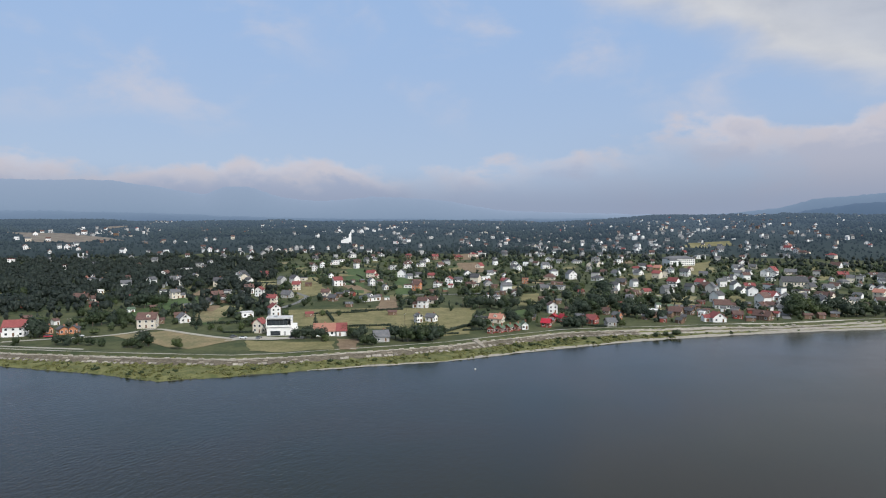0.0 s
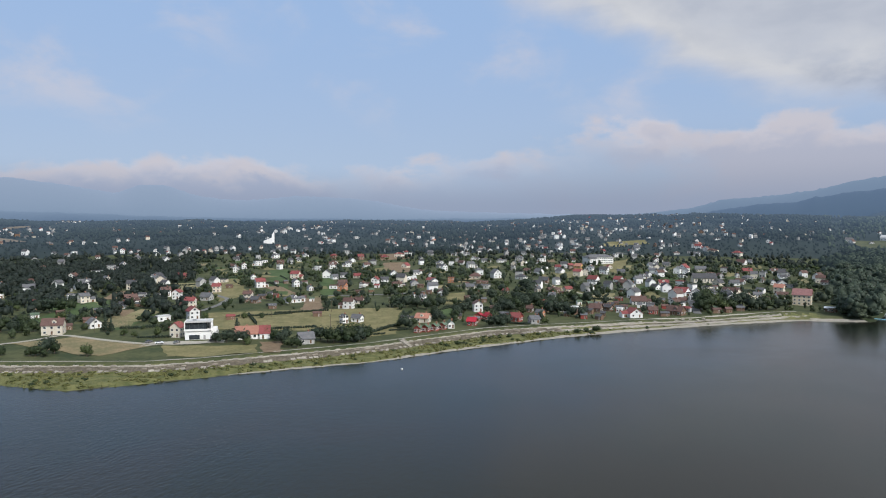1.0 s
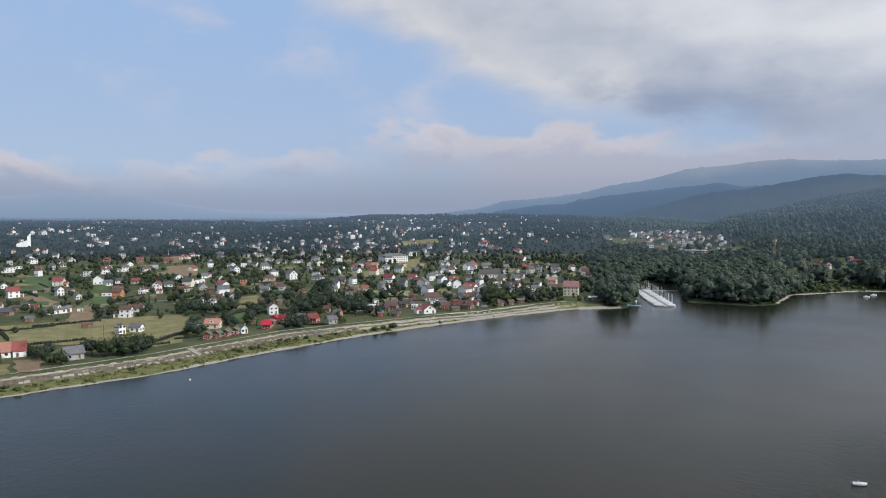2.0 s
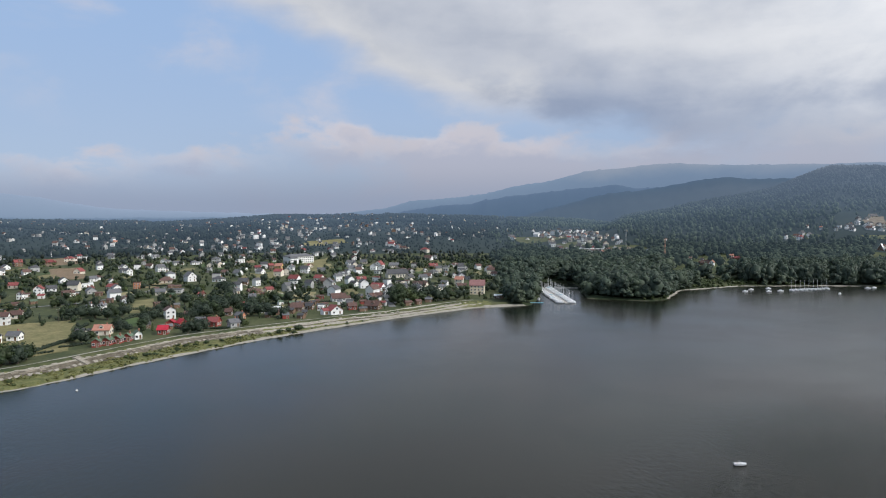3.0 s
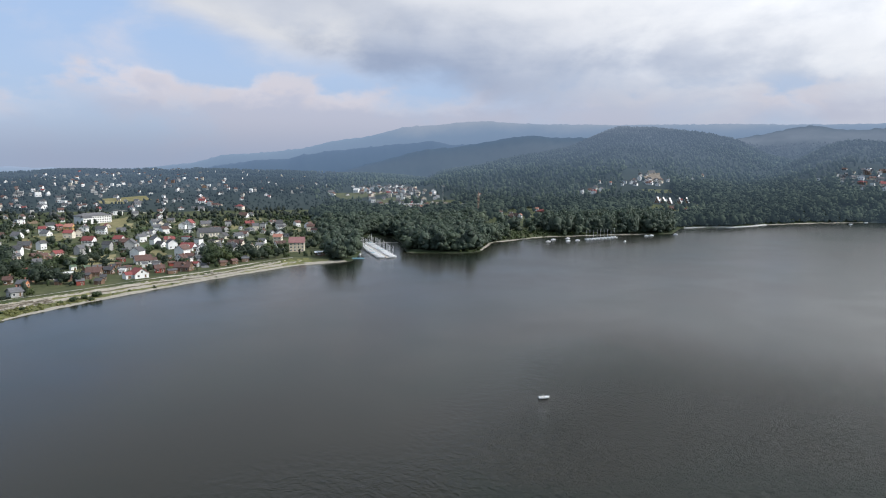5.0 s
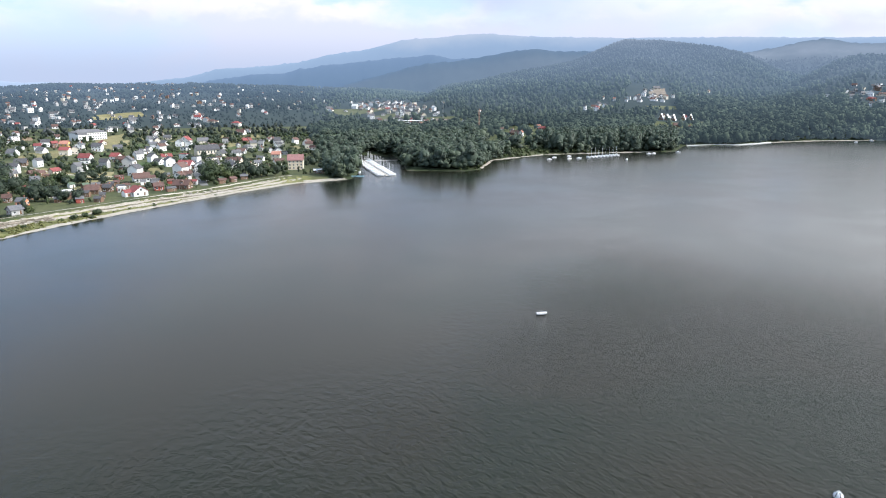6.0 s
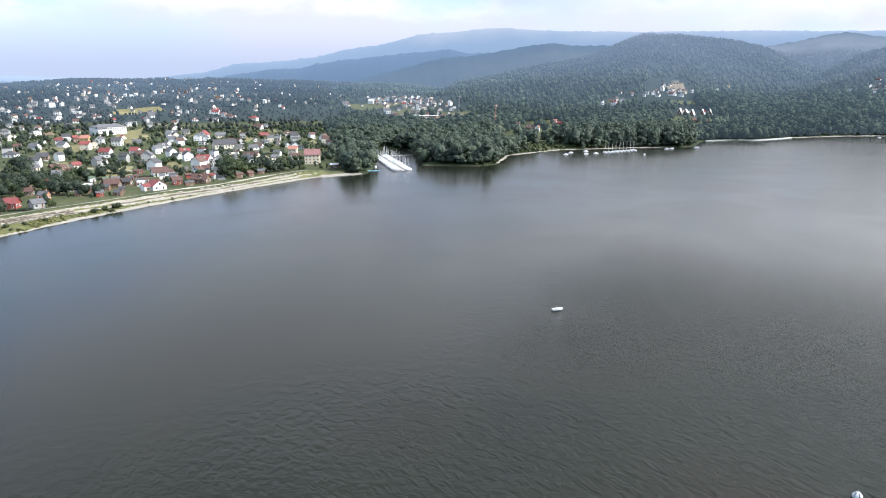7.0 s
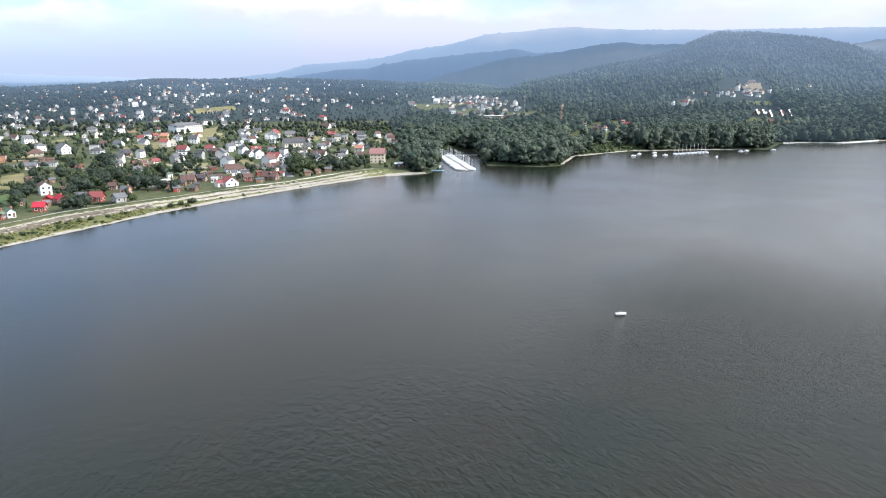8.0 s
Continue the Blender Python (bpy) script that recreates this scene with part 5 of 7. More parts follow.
def school():
    b = tagged(new("school"), "large white three-storey school with a low grey hipped roof", "school")
    x, y = 323, 884
    b.matrix_basis = pose(x, y, height(x, y), 0, 0, 10)
    block(b, "wall", [(-20, 20, -8, 8, -2, 9.5)], WALLS["white"])
    a, c, h = 20.8, 8.8, 9.5
    v = [(-a, -c, h), (a, -c, h), (a, c, h), (-a, c, h), (-a, -c, h + 0.4), (a, -c, h + 0.4), (a, c, h + 0.4), (-a, c, h + 0.4), (-12, 0, h + 4), (12, 0, h + 4)]
    child("roof", mesh_of("roof", v, [(3, 2, 1, 0), (0, 1, 5, 4), (1, 2, 6, 5), (2, 3, 7, 6), (3, 0, 4, 7), (4, 5, 9, 8), (5, 6, 9), (6, 7, 8, 9), (7, 4, 8)], [ROOFS["grey"]]), b)
    block(b, "entrance_wing", [(-20, -9, -13, -8, -2, 8)], WALLS["white"])
    v, f = roof_slabs(11, 5.2, 8, 2.4, "eaves")
    child("wing_roof", mesh_of("wing_roof", v, f, [ROOFS["grey"]]), b, Matrix.Translation((-14.5, -10.5, 0)))
    for lev in range(3):
        for k in range(9):
            child("window", WINDOW, b, Matrix.LocRotScale((-7 + 3.1 * k, -8, 1.7 + 3.0 * lev), None, (1.7, 1, 1.5)))
    for lev in range(2):
        for k in range(3):
            child("window", WINDOW, b, Matrix.LocRotScale((-18 + 3.4 * k, -13, 1.7 + 3.0 * lev), None, (1.8, 1, 1.7)))
    HOMES.append((x, y, 24))


def slanted_church():
    b = tagged(new("modern_church"), "modern white church with a slanting tower roof", "church")
    x, y = -195, 1309
    b.matrix_basis = pose(x, y, height(x, y), 0, 0, 10)
    v = [(-12, -8, -1), (4, -8, -1), (4, 8, -1), (-12, 8, -1), (-12, -8, 5), (4, -8, 11), (4, 8, 11), (-12, 8, 5)]
    f = [(3, 2, 1, 0), (4, 5, 6, 7), (0, 1, 5, 4), (1, 2, 6, 5), (2, 3, 7, 6), (3, 0, 4, 7)]
    child("nave", mesh_of("nave", v, f, [WALLS["white"]]), b)
    v = [(4, -3, -1), (9, -3, -1), (9, 3, -1), (4, 3, -1), (4, -3, 17), (9, -3, 24), (9, 3, 24), (4, 3, 17)]
    child("tower", mesh_of("tower", v, f, [WALLS["white"]]), b)
    HOMES.append((x, y, 14))


def tower_crane(x, y, tall, paint, turn, label):
    b = tagged(new("tower_crane"), label, "crane")
    b.matrix_basis = pose(x, y, height(x, y), 0, 0, turn)
    v, f = [], []

    def bar(p, q, r=0.11):
        a, c = rod(p, q, r, 4)
        f.extend([tuple(i + len(v) for i in g) for g in c])
        v.extend(a)

    for sx in (-0.8, 0.8):
        for sy in (-0.8, 0.8):
            bar((sx, sy, -1), (sx, sy, tall))
    k = 0
    while k * 2.2 < tall:
        s = 0.8 if k % 2 else -0.8
        bar((-s, -0.8, k * 2.2), (s, -0.8, k * 2.2 + 2.2), 0.1)
        bar((0.8, -s, k * 2.2), (0.8, s, k * 2.2 + 2.2), 0.1)
        k += 1
    child("mast", mesh_of("mast", v, f, [M[paint]]), b)
    v, f = [], []
    for z, yy in ((0, -0.6), (0, 0.6), (1.3, 0)):
        bar((0, yy, z), (9 if z else 10, yy * 0.4, z * 0.5), 0.13)
    for k in range(6):
        bar((k * 1.6, -0.6, 0), (k * 1.6 + 0.8, 0, 1.2), 0.08)
    bar((0, 0, 0), (-5, 0, 0), 0.25)
    bar((0, 0, 3), (8, 0, 1), 0.06)
    bar((0, 0, 0), (0, 0, 3), 0.15)
    child("jib", mesh_of("jib", v, f, [M[paint]]), b, Matrix.Translation((0, 0, tall)))
    block(b, "counterweight", [(-5.4, -3.6, -0.8, 0.8, tall - 1.6, tall + 0.3)], M["concrete"])
    block(b, "cab", [(0.9, 2.2, -1.6, -0.4, tall - 1.6, tall)], M["hull"])


def a_frame(x, y, turn):
    b = tagged(new("a_frame_cottage"), "white A-frame holiday cottage on a mown slope", "cottage", "holiday cottages")
    b.matrix_basis = pose(x, y, height(x, y), 0, 0, turn)
    a, d, h = 4.4, 5.5, 9.0
    v = [(-a + 0.5, -d, -1), (a - 0.5, -d, -1), (a - 0.5, d, -1), (-a + 0.5, d, -1), (0, -d, h - 0.9), (0, d, h - 0.9)]
    child("wall", mesh_of("wall", v, [(0, 1, 4), (2, 3, 5), (0, 4, 5, 3), (1, 2, 5, 4), (0, 3, 2, 1)], [WALLS["brown"]]), b)
    child("roof", mesh_of("roof", *roof_slabs(2 * a, 2 * d, 0, h, "gable", 0.5, 0.3), [WALLS["white"]]), b)
    child("window", WINDOW, b, Matrix.LocRotScale((0, -d, 4.2), None, (1.6, 1, 1.6)))
    child("door", DOOR, b, Matrix.LocRotScale((0, -d, 0.2), None, (1.3, 1, 1.1)))
    HOMES.append((x, y, 7))


def building_site(x, y, turn):
    """A block of flats going up: bare floor slabs on columns, the lower walls closed."""
    b = tagged(new("unfinished_building"), "pale concrete apartment block under construction", "building")
    b.matrix_basis = pose(x, y, height(x, y), 0, 0, turn)
    for k in range(4):
        block(b, "floor_slab", [(-22 + 2 * k, 22 - 3 * k, -8, 8, 3.1 * k - 0.3, 3.1 * k + 0.05)], M["frame"])
    for k in range(3):
        block(b, "core_wall", [(-3, 3, -3, 3, 3.1 * k + 0.05, 3.1 * k + 2.8)], M["concrete"])
        for i in range(9 - k):
            block(b, "column", [(-20 + 2 * k + 5 * i, -19.5 + 2 * k + 5 * i, -7.6, -7.1, 3.1 * k + 0.05, 3.1 * k + 2.8)], M["concrete"])
    block(b, "ground_wall", [(-21, 8, -7, 7, -2, 2.75)], WALLS["grey"])
    HOMES.append((x, y, 24))


def kiosk(x, y):
    b = tagged(new("beach_kiosk"), "open beach kiosk with a white canopy roof", "kiosk")
    b.matrix_basis = pose(x, y, height(x, y), 0, 0, -38)
    child("canopy", mesh_of("canopy", *roof_slabs(8, 5, 2.6, 0.9, "eaves", 0.4, 0.12), [M["hull"]]), b)
    for sx in (-3.8, 3.8):
        for sy in (-2.3, 2.3):
            child("post", mesh_of("post", *rod((sx, sy, -0.5), (sx, sy, 2.7), 0.08), [M["plank"]]), b)
    block(b, "counter", [(-3, 3, 0.6, 1.2, -0.3, 1.1)], WALLS["brown"])
    block(b, "back_wall", [(-3.7, 3.7, 2.1, 2.25, -0.5, 2.5)], WALLS["brown"])
    HOMES.append((x, y, 5))


def shed(x, y, turn, wall, roof):
    b = tagged(new("shed"), "small %s garden shed with a %s pitched roof" % ({"brown": "brown wooden", "red": "red wooden", "grey": "grey", "white": "white"}[wall], roof), "shed", "garden sheds")
    q = np.random.default_rng(int(abs(x) * 13 + abs(y) * 5))
    w, d, h = q.uniform(3.2, 6.0), q.uniform(2.8, 4.2), q.uniform(2.1, 2.6)
    b.matrix_basis = pose(x, y, height(x, y), 0, 0, turn)
    child("wall", mesh_of("wall", *shell(w, d, h, 0.3 * d, "eaves"), [WALLS[wall]]), b)
    child("roof", mesh_of("roof", *roof_slabs(w, d, h, 0.3 * d, "eaves", 0.3, 0.14), [ROOFS[roof]]), b)
    child("door", DOOR, b, Matrix.LocRotScale((0.2 * w, -d / 2, 0), None, (0.9, 1, 0.88)))
    HOMES.append((x, y, 0.6 * w))


def sheds():
    """Garden huts, closest together in the allotments behind the embankment."""
    sr = np.random.default_rng(29)
    made = 0
    for _ in range(900):
        if made < 34:
            x, y = sr.uniform(128, 262), sr.uniform(392, 470)
        else:
            r, a = math.sqrt(sr.uniform(370 ** 2, 640 ** 2)), radians(sr.uniform(-34, 34))
            x, y = r * math.sin(a), r * math.cos(a)
        if any(math.hypot(x - hx, y - hy) < hr + 4.5 for hx, hy, hr in HOMES) or away(np.array([x]), np.array([y]), DYKE)[0][0] < 26 or any(away(np.array([x]), np.array([y]), p)[0][0] < 5 for p in ROADS):
            continue
        wall = ("brown", "red", "grey", "white")[int(sr.choice(4, p=(0.62, 0.08, 0.2, 0.1)))]
        roof = ("brown", "dark", "grey", "red", "green")[int(sr.choice(5, p=(0.38, 0.22, 0.22, 0.12, 0.06)))]
        shed(x, y, sr.uniform(-30, 30) - math.degrees(a if made >= 34 else math.atan2(x, y)), wall, roof)
        made += 1
        if made == 110:
            return


# ---- the scattered houses of the plain and the slopes ----
cluster(34, 330, 690, 170, 120, -35, single=True)
cluster(22, 250, 540, 110, 60, -30, single=True)
cluster(16, 60, 640, 130, 90, 0, single=True)
cluster(14, 100, 860, 160, 80, 0, single=True)
cluster(10, -230, 620, 100, 60, 10, single=True)
cluster(40, -20, 1020, 360, 230, 0)
cluster(34, 330, 1150, 260, 220, -10)
cluster(20, -430, 1000, 170, 200, 20)
cluster(90, 300, 1400, 480, 300, -10)
cluster(150, 60, 1750, 760, 380, 0)
cluster(60, 660, 1380, 330, 280, -30)
cluster(44, -680, 1500, 260, 150, 20)
cluster(60, -560, 2200, 450, 180, 10)
cluster(130, 250, 2200, 860, 280, -5)
cluster(40, 900, 1900, 300, 200, -30)
cluster(44, 850, 850, 170, 62, 50, bright=True)
cluster(30, 1000, 1080, 140, 62, 48, bright=True)
cluster(8, 1225, 555, 75, 42, 25)
cluster(14, 1310, 195, 60, 45, 0)
cluster(4, 1078, 581, 25, 20, 0)
cluster(10, 400, 700, 90, 60, -30)
join_distant()
white_villa()
long_house()
church()
school()
slanted_church()
for ax, ay in ((1037, 442), (1039, 433), (1042, 424), (1056, 413), (1068, 406)):
    a_frame(ax, ay, -78)
building_site(700, 676, -40)
kiosk(317, 410)
sheds()
tower_crane(804, 710, 26, "metal", 60, "grey lattice tower crane on a building site")
tower_crane(699, 552, 30, "crane_yellow", 20, "orange tower crane standing above the wood")
parcels()
# ---- trees ----
g = (1 + 5 ** 0.5) / 2
ICO_V = np.array([(-1, g, 0), (1, g, 0), (-1, -g, 0), (1, -g, 0), (0, -1, g), (0, 1, g), (0, -1, -g), (0, 1, -g), (g, 0, -1), (g, 0, 1), (-g, 0, -1), (-g, 0, 1)]) / math.hypot(1, g)
ICO_F = np.array([(0, 11, 5), (0, 5, 1), (0, 1, 7), (0, 7, 10), (0, 10, 11), (1, 5, 9), (5, 11, 4), (11, 10, 2), (10, 7, 6), (7, 1, 8), (3, 9, 4), (3, 4, 2), (3, 2, 6), (3, 6, 8), (3, 8, 9), (4, 9, 5), (2, 4, 11), (6, 2, 10), (8, 6, 7), (9, 8, 1)])


def crown(rg, tufts, size, kind="broad", lobes=5, plain=False):
    """Leaf clumps round a few lobes, for a tree 1 m high and about 0.8 m wide; base of the trunk at the origin."""
    if kind == "broad":
        c = [(0, 0, 0.5, 0.3, 0.44)] + [(0.21 * math.cos(a), 0.21 * math.sin(a), rg.uniform(0.22, 0.66), rg.uniform(0.15, 0.23), rg.uniform(0.16, 0.26)) for a in rg.uniform(0, 6.28, lobes)]
    elif kind == "wood":
        c = [(0, 0, 0.46, 0.3, 0.42)] + [(rg.uniform(0.16, 0.3) * math.cos(a), rg.uniform(0.16, 0.3) * math.sin(a), rg.uniform(0.16, 0.78), rg.uniform(0.13, 0.2), rg.uniform(0.12, 0.19)) for a in rg.uniform(0, 6.28, lobes)]
    elif kind == "bush":
        c = [(0, 0, 0.38, 0.42, 0.45)] + [(0.35 * math.cos(a), 0.35 * math.sin(a), rg.uniform(0.25, 0.5), 0.28, 0.3) for a in rg.uniform(0, 6.28, lobes)]
    elif kind == "slim":
        c = [(0, 0, 0.45, 0.17, 0.5)]
    else:
        c = [(0, 0, 0.14 + 0.82 * k / 7, 0.21 * (1 - k / 7.6) + 0.015, 0.12) for k in range(8)]
    V, F = [], []
    n = 0
    k, bv, bf = 0.84 if plain else 0.8, ICO_V, ICO_F
    for x, y, z, r, h in c:
        V.append(bv * (r * k, r * k, h * k) * rg.uniform(0.7, 1.16, (len(bv), 1)) + (x, y, z))
        F.append(bf + n)
        n += len(bv)
    wts = np.array([q[3] ** 2 for q in c])
    for q in rg.choice(len(c), tufts, p=wts / wts.sum()):
        x, y, z, r, h = c[q]
        d = rg.normal(size=3)
        d[2] = abs(d[2]) * 1.1 - 0.35
        d /= np.linalg.norm(d)
        o = np.array((x, y, z)) + d * (r, r, h) * rg.uniform(0.8, 1.14)
        nrm = d + (0.3 if plain else 0.5) * rg.normal(size=3)
        nrm /= np.linalg.norm(nrm)
        a = np.cross(nrm, rg.normal(size=3))
        a /= np.linalg.norm(a)
        b = np.cross(nrm, a)
        s = size * rg.uniform(0.6, 1.3)
        V.append(np.array([o + a * s, o + b * s * 0.8 + nrm * s * 0.2, o - a * s * 0.9, o - b * s]))
        F.append(np.array([(0, 1, 2), (0, 2, 3)]) + n)
        n += 4
    return np.concatenate(V), np.concatenate(F)


tree_rng = np.random.default_rng(11)


def trunk_mesh():
    """A tapered trunk with three limbs, 1 m high as its tree."""
    v, f = [], []

    def limb(p, q, r0, r1):
        k = len(v)
        for c, r in ((p, r0), (q, r1)):
            for i in range(6):
                v.append((c[0] + r * math.cos(i * 1.0472), c[1] + r * math.sin(i * 1.0472), c[2]))
        for i in range(6):
            f.append((k + i, k + (i + 1) % 6, k + 6 + (i + 1) % 6, k + 6 + i))

    limb((0, 0, -0.03), (0.01, 0, 0.4), 0.024, 0.016)
    limb((0.01, 0, 0.4), (0.02, 0.02, 0.75), 0.016, 0.006)
    limb((0.01, 0, 0.34), (0.17, 0.05, 0.58), 0.011, 0.005)
    limb((0.0, 0, 0.37), (-0.14, 0.1, 0.6), 0.011, 0.005)
    limb((0.01, 0, 0.4), (0.0, -0.16, 0.62), 0.01, 0.005)
    return mesh_of("trunk", v, f, [M["bark"]], None, True)


TRUNK_MESH = trunk_mesh()
NEAR_CROWNS = {k: [crown(tree_rng, n, s, kind) for _ in range(c)] for k, n, s, kind, c in (("broad", 330, 0.04, "broad", 5), ("bush", 130, 0.075, "bush", 3), ("fir", 240, 0.035, "fir", 2))}
MID_CROWNS = [crown(tree_rng, 30, 0.07, "broad", 3, True) for _ in range(6)]
WOOD_CROWNS = [crown(tree_rng, 150, 0.042, "wood", 9, True) for _ in range(6)]
SHORE_CROWNS = [crown(tree_rng, 16, 0.08, "wood", 2, True) for _ in range(5)]
FIR_CROWNS = [crown(tree_rng, 6, 0.1, "slim", 0, True) for _ in range(2)]
FAR_CROWNS = [crown(tree_rng, 1, 0.15, "broad", 0, True) for _ in range(5)]
CROWN_MESH = {}


def tree(x, y, tall, kind="broad", tone="leaf", wide=1.0):
    v = int(tree_rng.integers(len(NEAR_CROWNS[kind])))
    key = (kind, v, tone)
    if key not in CROWN_MESH:
        CROWN_MESH[key] = tri_mesh("crown", *NEAR_CROWNS[kind][v], M[tone])
    base = new({"broad": "tree", "bush": "bush", "fir": "fir_tree"}[kind])
    base.matrix_basis = Matrix.LocRotScale((x, y, height(x, y) - 0.1), Euler((0, 0, tree_rng.uniform(0, 6.28))), (tall * wide, tall * wide, tall))
    hue = {"leaf": "green", "leaf_light": "light green", "leaf_dark": "dark green"}[tone]
    tagged(base, {"broad": "leafy %s broadleaf tree in a village garden", "bush": "round %s bush on the grassy bank", "fir": "slender %s conifer beside a house"}[kind] % hue, kind if kind == "bush" else "tree", "trees of the village")
    child("crown", CROWN_MESH[key], base)
    child("trunk", TRUNK_MESH, base)
    TREES.append((x, y))


TREES = []


def forest(name, label, pts, templates, tall, mat, wide=(0.9, 1.25)):
    """Many trees as one mesh."""
    V, F, n = [], [], 0
    z = ground_z(pts[:, 0], pts[:, 1]) - 0.2
    pick = tree_rng.integers(len(templates), size=len(pts))
    for k, (v, f) in enumerate(templates):
        p, zz = pts[pick == k], z[pick == k]
        a, h = tree_rng.uniform(0, 6.28, len(p)), tree_rng.uniform(*tall, len(p))
        w = h * tree_rng.uniform(*wide, len(p))
        c, s = (np.cos(a) * w)[:, None], (np.sin(a) * w)[:, None]
        V.append(np.stack([v[:, 0] * c - v[:, 1] * s + p[:, :1], v[:, 0] * s + v[:, 1] * c + p[:, 1:], v[:, 2] * h[:, None] + zz[:, None]], -1).reshape(-1, 3))
        F.append((f[None] + (np.arange(len(p)) * len(v))[:, None, None]).reshape(-1, 3) + n)
        n += len(p) * len(v)
    tagged(new(name, tri_mesh(name, np.concatenate(V), np.concatenate(F), mat)), label, "trees", kind="stuff")


def free_of(pts, gap=3.0):
    ok = np.ones(len(pts), bool)
    for x, y, r in HOMES:
        ok &= np.hypot(pts[:, 0] - x, pts[:, 1] - y) > r + gap
        # keep the side towards the lake open
        l = math.hypot(x, y)
        u = (x * pts[:, 0] + y * pts[:, 1]) / l
        w = np.abs(x * pts[:, 1] - y * pts[:, 0]) / l
        ok &= ~((u < l) & (u > l - 13 - (0.008 if x < 0.75 * y else 0.035) * l) & (w < r * 0.8))
    for q in FIELDS:
        e = np.roll(q, -1, axis=0) - q
        side = np.stack([e[k, 0] * (pts[:, 1] - q[k, 1]) - e[k, 1] * (pts[:, 0] - q[k, 0]) for k in range(4)])
        ok &= ~((side > 0).all(0) | (side < 0).all(0))
    for road_line in ROADS:
        ok &= away(pts[:, 0], pts[:, 1], road_line)[0] > 5
    d, _ = away(pts[:, 0], pts[:, 1], SHORE, True)
    s, side = away(pts[:, 0], pts[:, 1], DYKE)
    az = np.degrees(np.arctan2(pts[:, 0], pts[:, 1]))
    ok &= ~in_lake(pts[:, 0], pts[:, 1]) & (d > 3) & ((s * side > 20) | (az > 36.5))
    return ok


def scatter(n, r0, r1, a0, a1):
    r = np.sqrt(tree_rng.uniform(r0 * r0, r1 * r1, n))
    a = np.radians(tree_rng.uniform(a0, a1, n))
    return np.column_stack([r * np.sin(a), r * np.cos(a)])


def plant():
    # single trees among the nearer houses
    p = scatter(2600, 330, 620, -37, 37)
    dense = 0.05 + 0.2 * ease(waves(p[:, 0], p[:, 1], 90, 21) + 0.5 * waves(p[:, 0], p[:, 1], 37, 22), 0.1, 0.9)
    p = p[tree_rng.uniform(size=len(p)) < dense]
    p = p[free_of(p)]
    for x, y in p[:150]:
        k = tree_rng.uniform()
        tree(x, y, tree_rng.uniform(4.5, 9.5), "broad" if k < 0.8 else "fir", ("leaf", "leaf_light", "leaf_dark")[int(tree_rng.choice(3, p=(0.5, 0.2, 0.3)))], tree_rng.uniform(0.9, 1.25))
    # the gardens and copses behind
    p = scatter(30000, 380, 1000, -40, 37.5)
    dense = 0.15 + 0.42 * ease(waves(p[:, 0], p[:, 1], 110, 23) + 0.5 * waves(p[:, 0], p[:, 1], 43, 24), 0.0, 0.9) * ease(np.hypot(p[:, 0], p[:, 1]), 400, 600) + 0.8 * woods(p[:, 0], p[:, 1])
    p = p[tree_rng.uniform(size=len(p)) < dense][:7200]
    p = p[free_of(p, 1.0)]
    tone = tree_rng.choice(3, size=len(p), p=(0.46, 0.34, 0.2))
    low = (p[:, 0] < -0.26 * p[:, 1]) & (np.hypot(p[:, 0], p[:, 1]) > 455)
    forest("lowland_wood", "wood on the low ground behind the village, darkened for cloud shade", p[low], MID_CROWNS + FIR_CROWNS, (4.0, 11), M["leaf_cloud_shade"], (0.9, 1.35))
    p, tone = p[~low], tone[~low]
    forest("garden_trees", "green garden trees and copses between village houses", p[tone == 0], MID_CROWNS + FIR_CROWNS[:1], (2.2, 7.5), M["leaf"], (0.95, 1.5))
    forest("dark_trees", "dark green trees and conifers between village houses", p[tone == 1], MID_CROWNS[:3] + FIR_CROWNS, (3.0, 9), M["leaf_dark"], (0.85, 1.3))
    forest("light_trees", "light green fruit trees and shrubs in village gardens", p[tone == 2], MID_CROWNS, (2.0, 6), M["leaf_light"], (1.0, 1.7))
    # dark woods of the plain, then those with painted haze; low garden trees where it is built up
    p = scatter(62000, 950, 2700, -42, 44)
    thick = woods(p[:, 0], p[:, 1])
    dense = (0.42 + 0.44 * thick) * (1 - ease(np.degrees(np.arctan2(p[:, 0], p[:, 1])), 37, 43))
    ok = tree_rng.uniform(size=len(p)) < dense
    p, thick = p[ok], thick[ok]
    ok = free_of(p, 1.5)
    p, thick = p[ok][:26000], thick[ok][:26000]
    near, low = np.hypot(p[:, 0], p[:, 1]) < 1100, thick < 0.45
    forest("plain_woods", "woods and hedges on the plain, darkened for cloud shade", p[near], FAR_CROWNS, (5, 11), M["leaf_cloud_shade"], (0.9, 1.4))
    forest("distant_gardens", "low dark trees between the far houses, with painted haze", p[~near & low], FAR_CROWNS, (3.5, 7.5), M["haze_glow_hills"], (1.0, 1.6))
    forest("distant_woods", "dark woods of the far plain with painted blue haze", p[~near & ~low], FAR_CROWNS, (7, 14), M["haze_glow_hills"], (0.9, 1.4))
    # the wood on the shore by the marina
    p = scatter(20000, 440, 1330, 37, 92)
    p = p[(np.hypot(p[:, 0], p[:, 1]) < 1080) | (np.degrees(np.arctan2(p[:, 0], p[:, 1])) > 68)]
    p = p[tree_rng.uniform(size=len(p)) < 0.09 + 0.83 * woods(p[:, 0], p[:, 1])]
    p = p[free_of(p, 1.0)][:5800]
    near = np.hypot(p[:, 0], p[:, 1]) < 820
    forest("distant_shore_wood", "dark green wood along the far lake shore with painted haze", p[~near], SHORE_CROWNS, (8, 20), M["haze_glow_wood"], (0.85, 1.25))
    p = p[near]
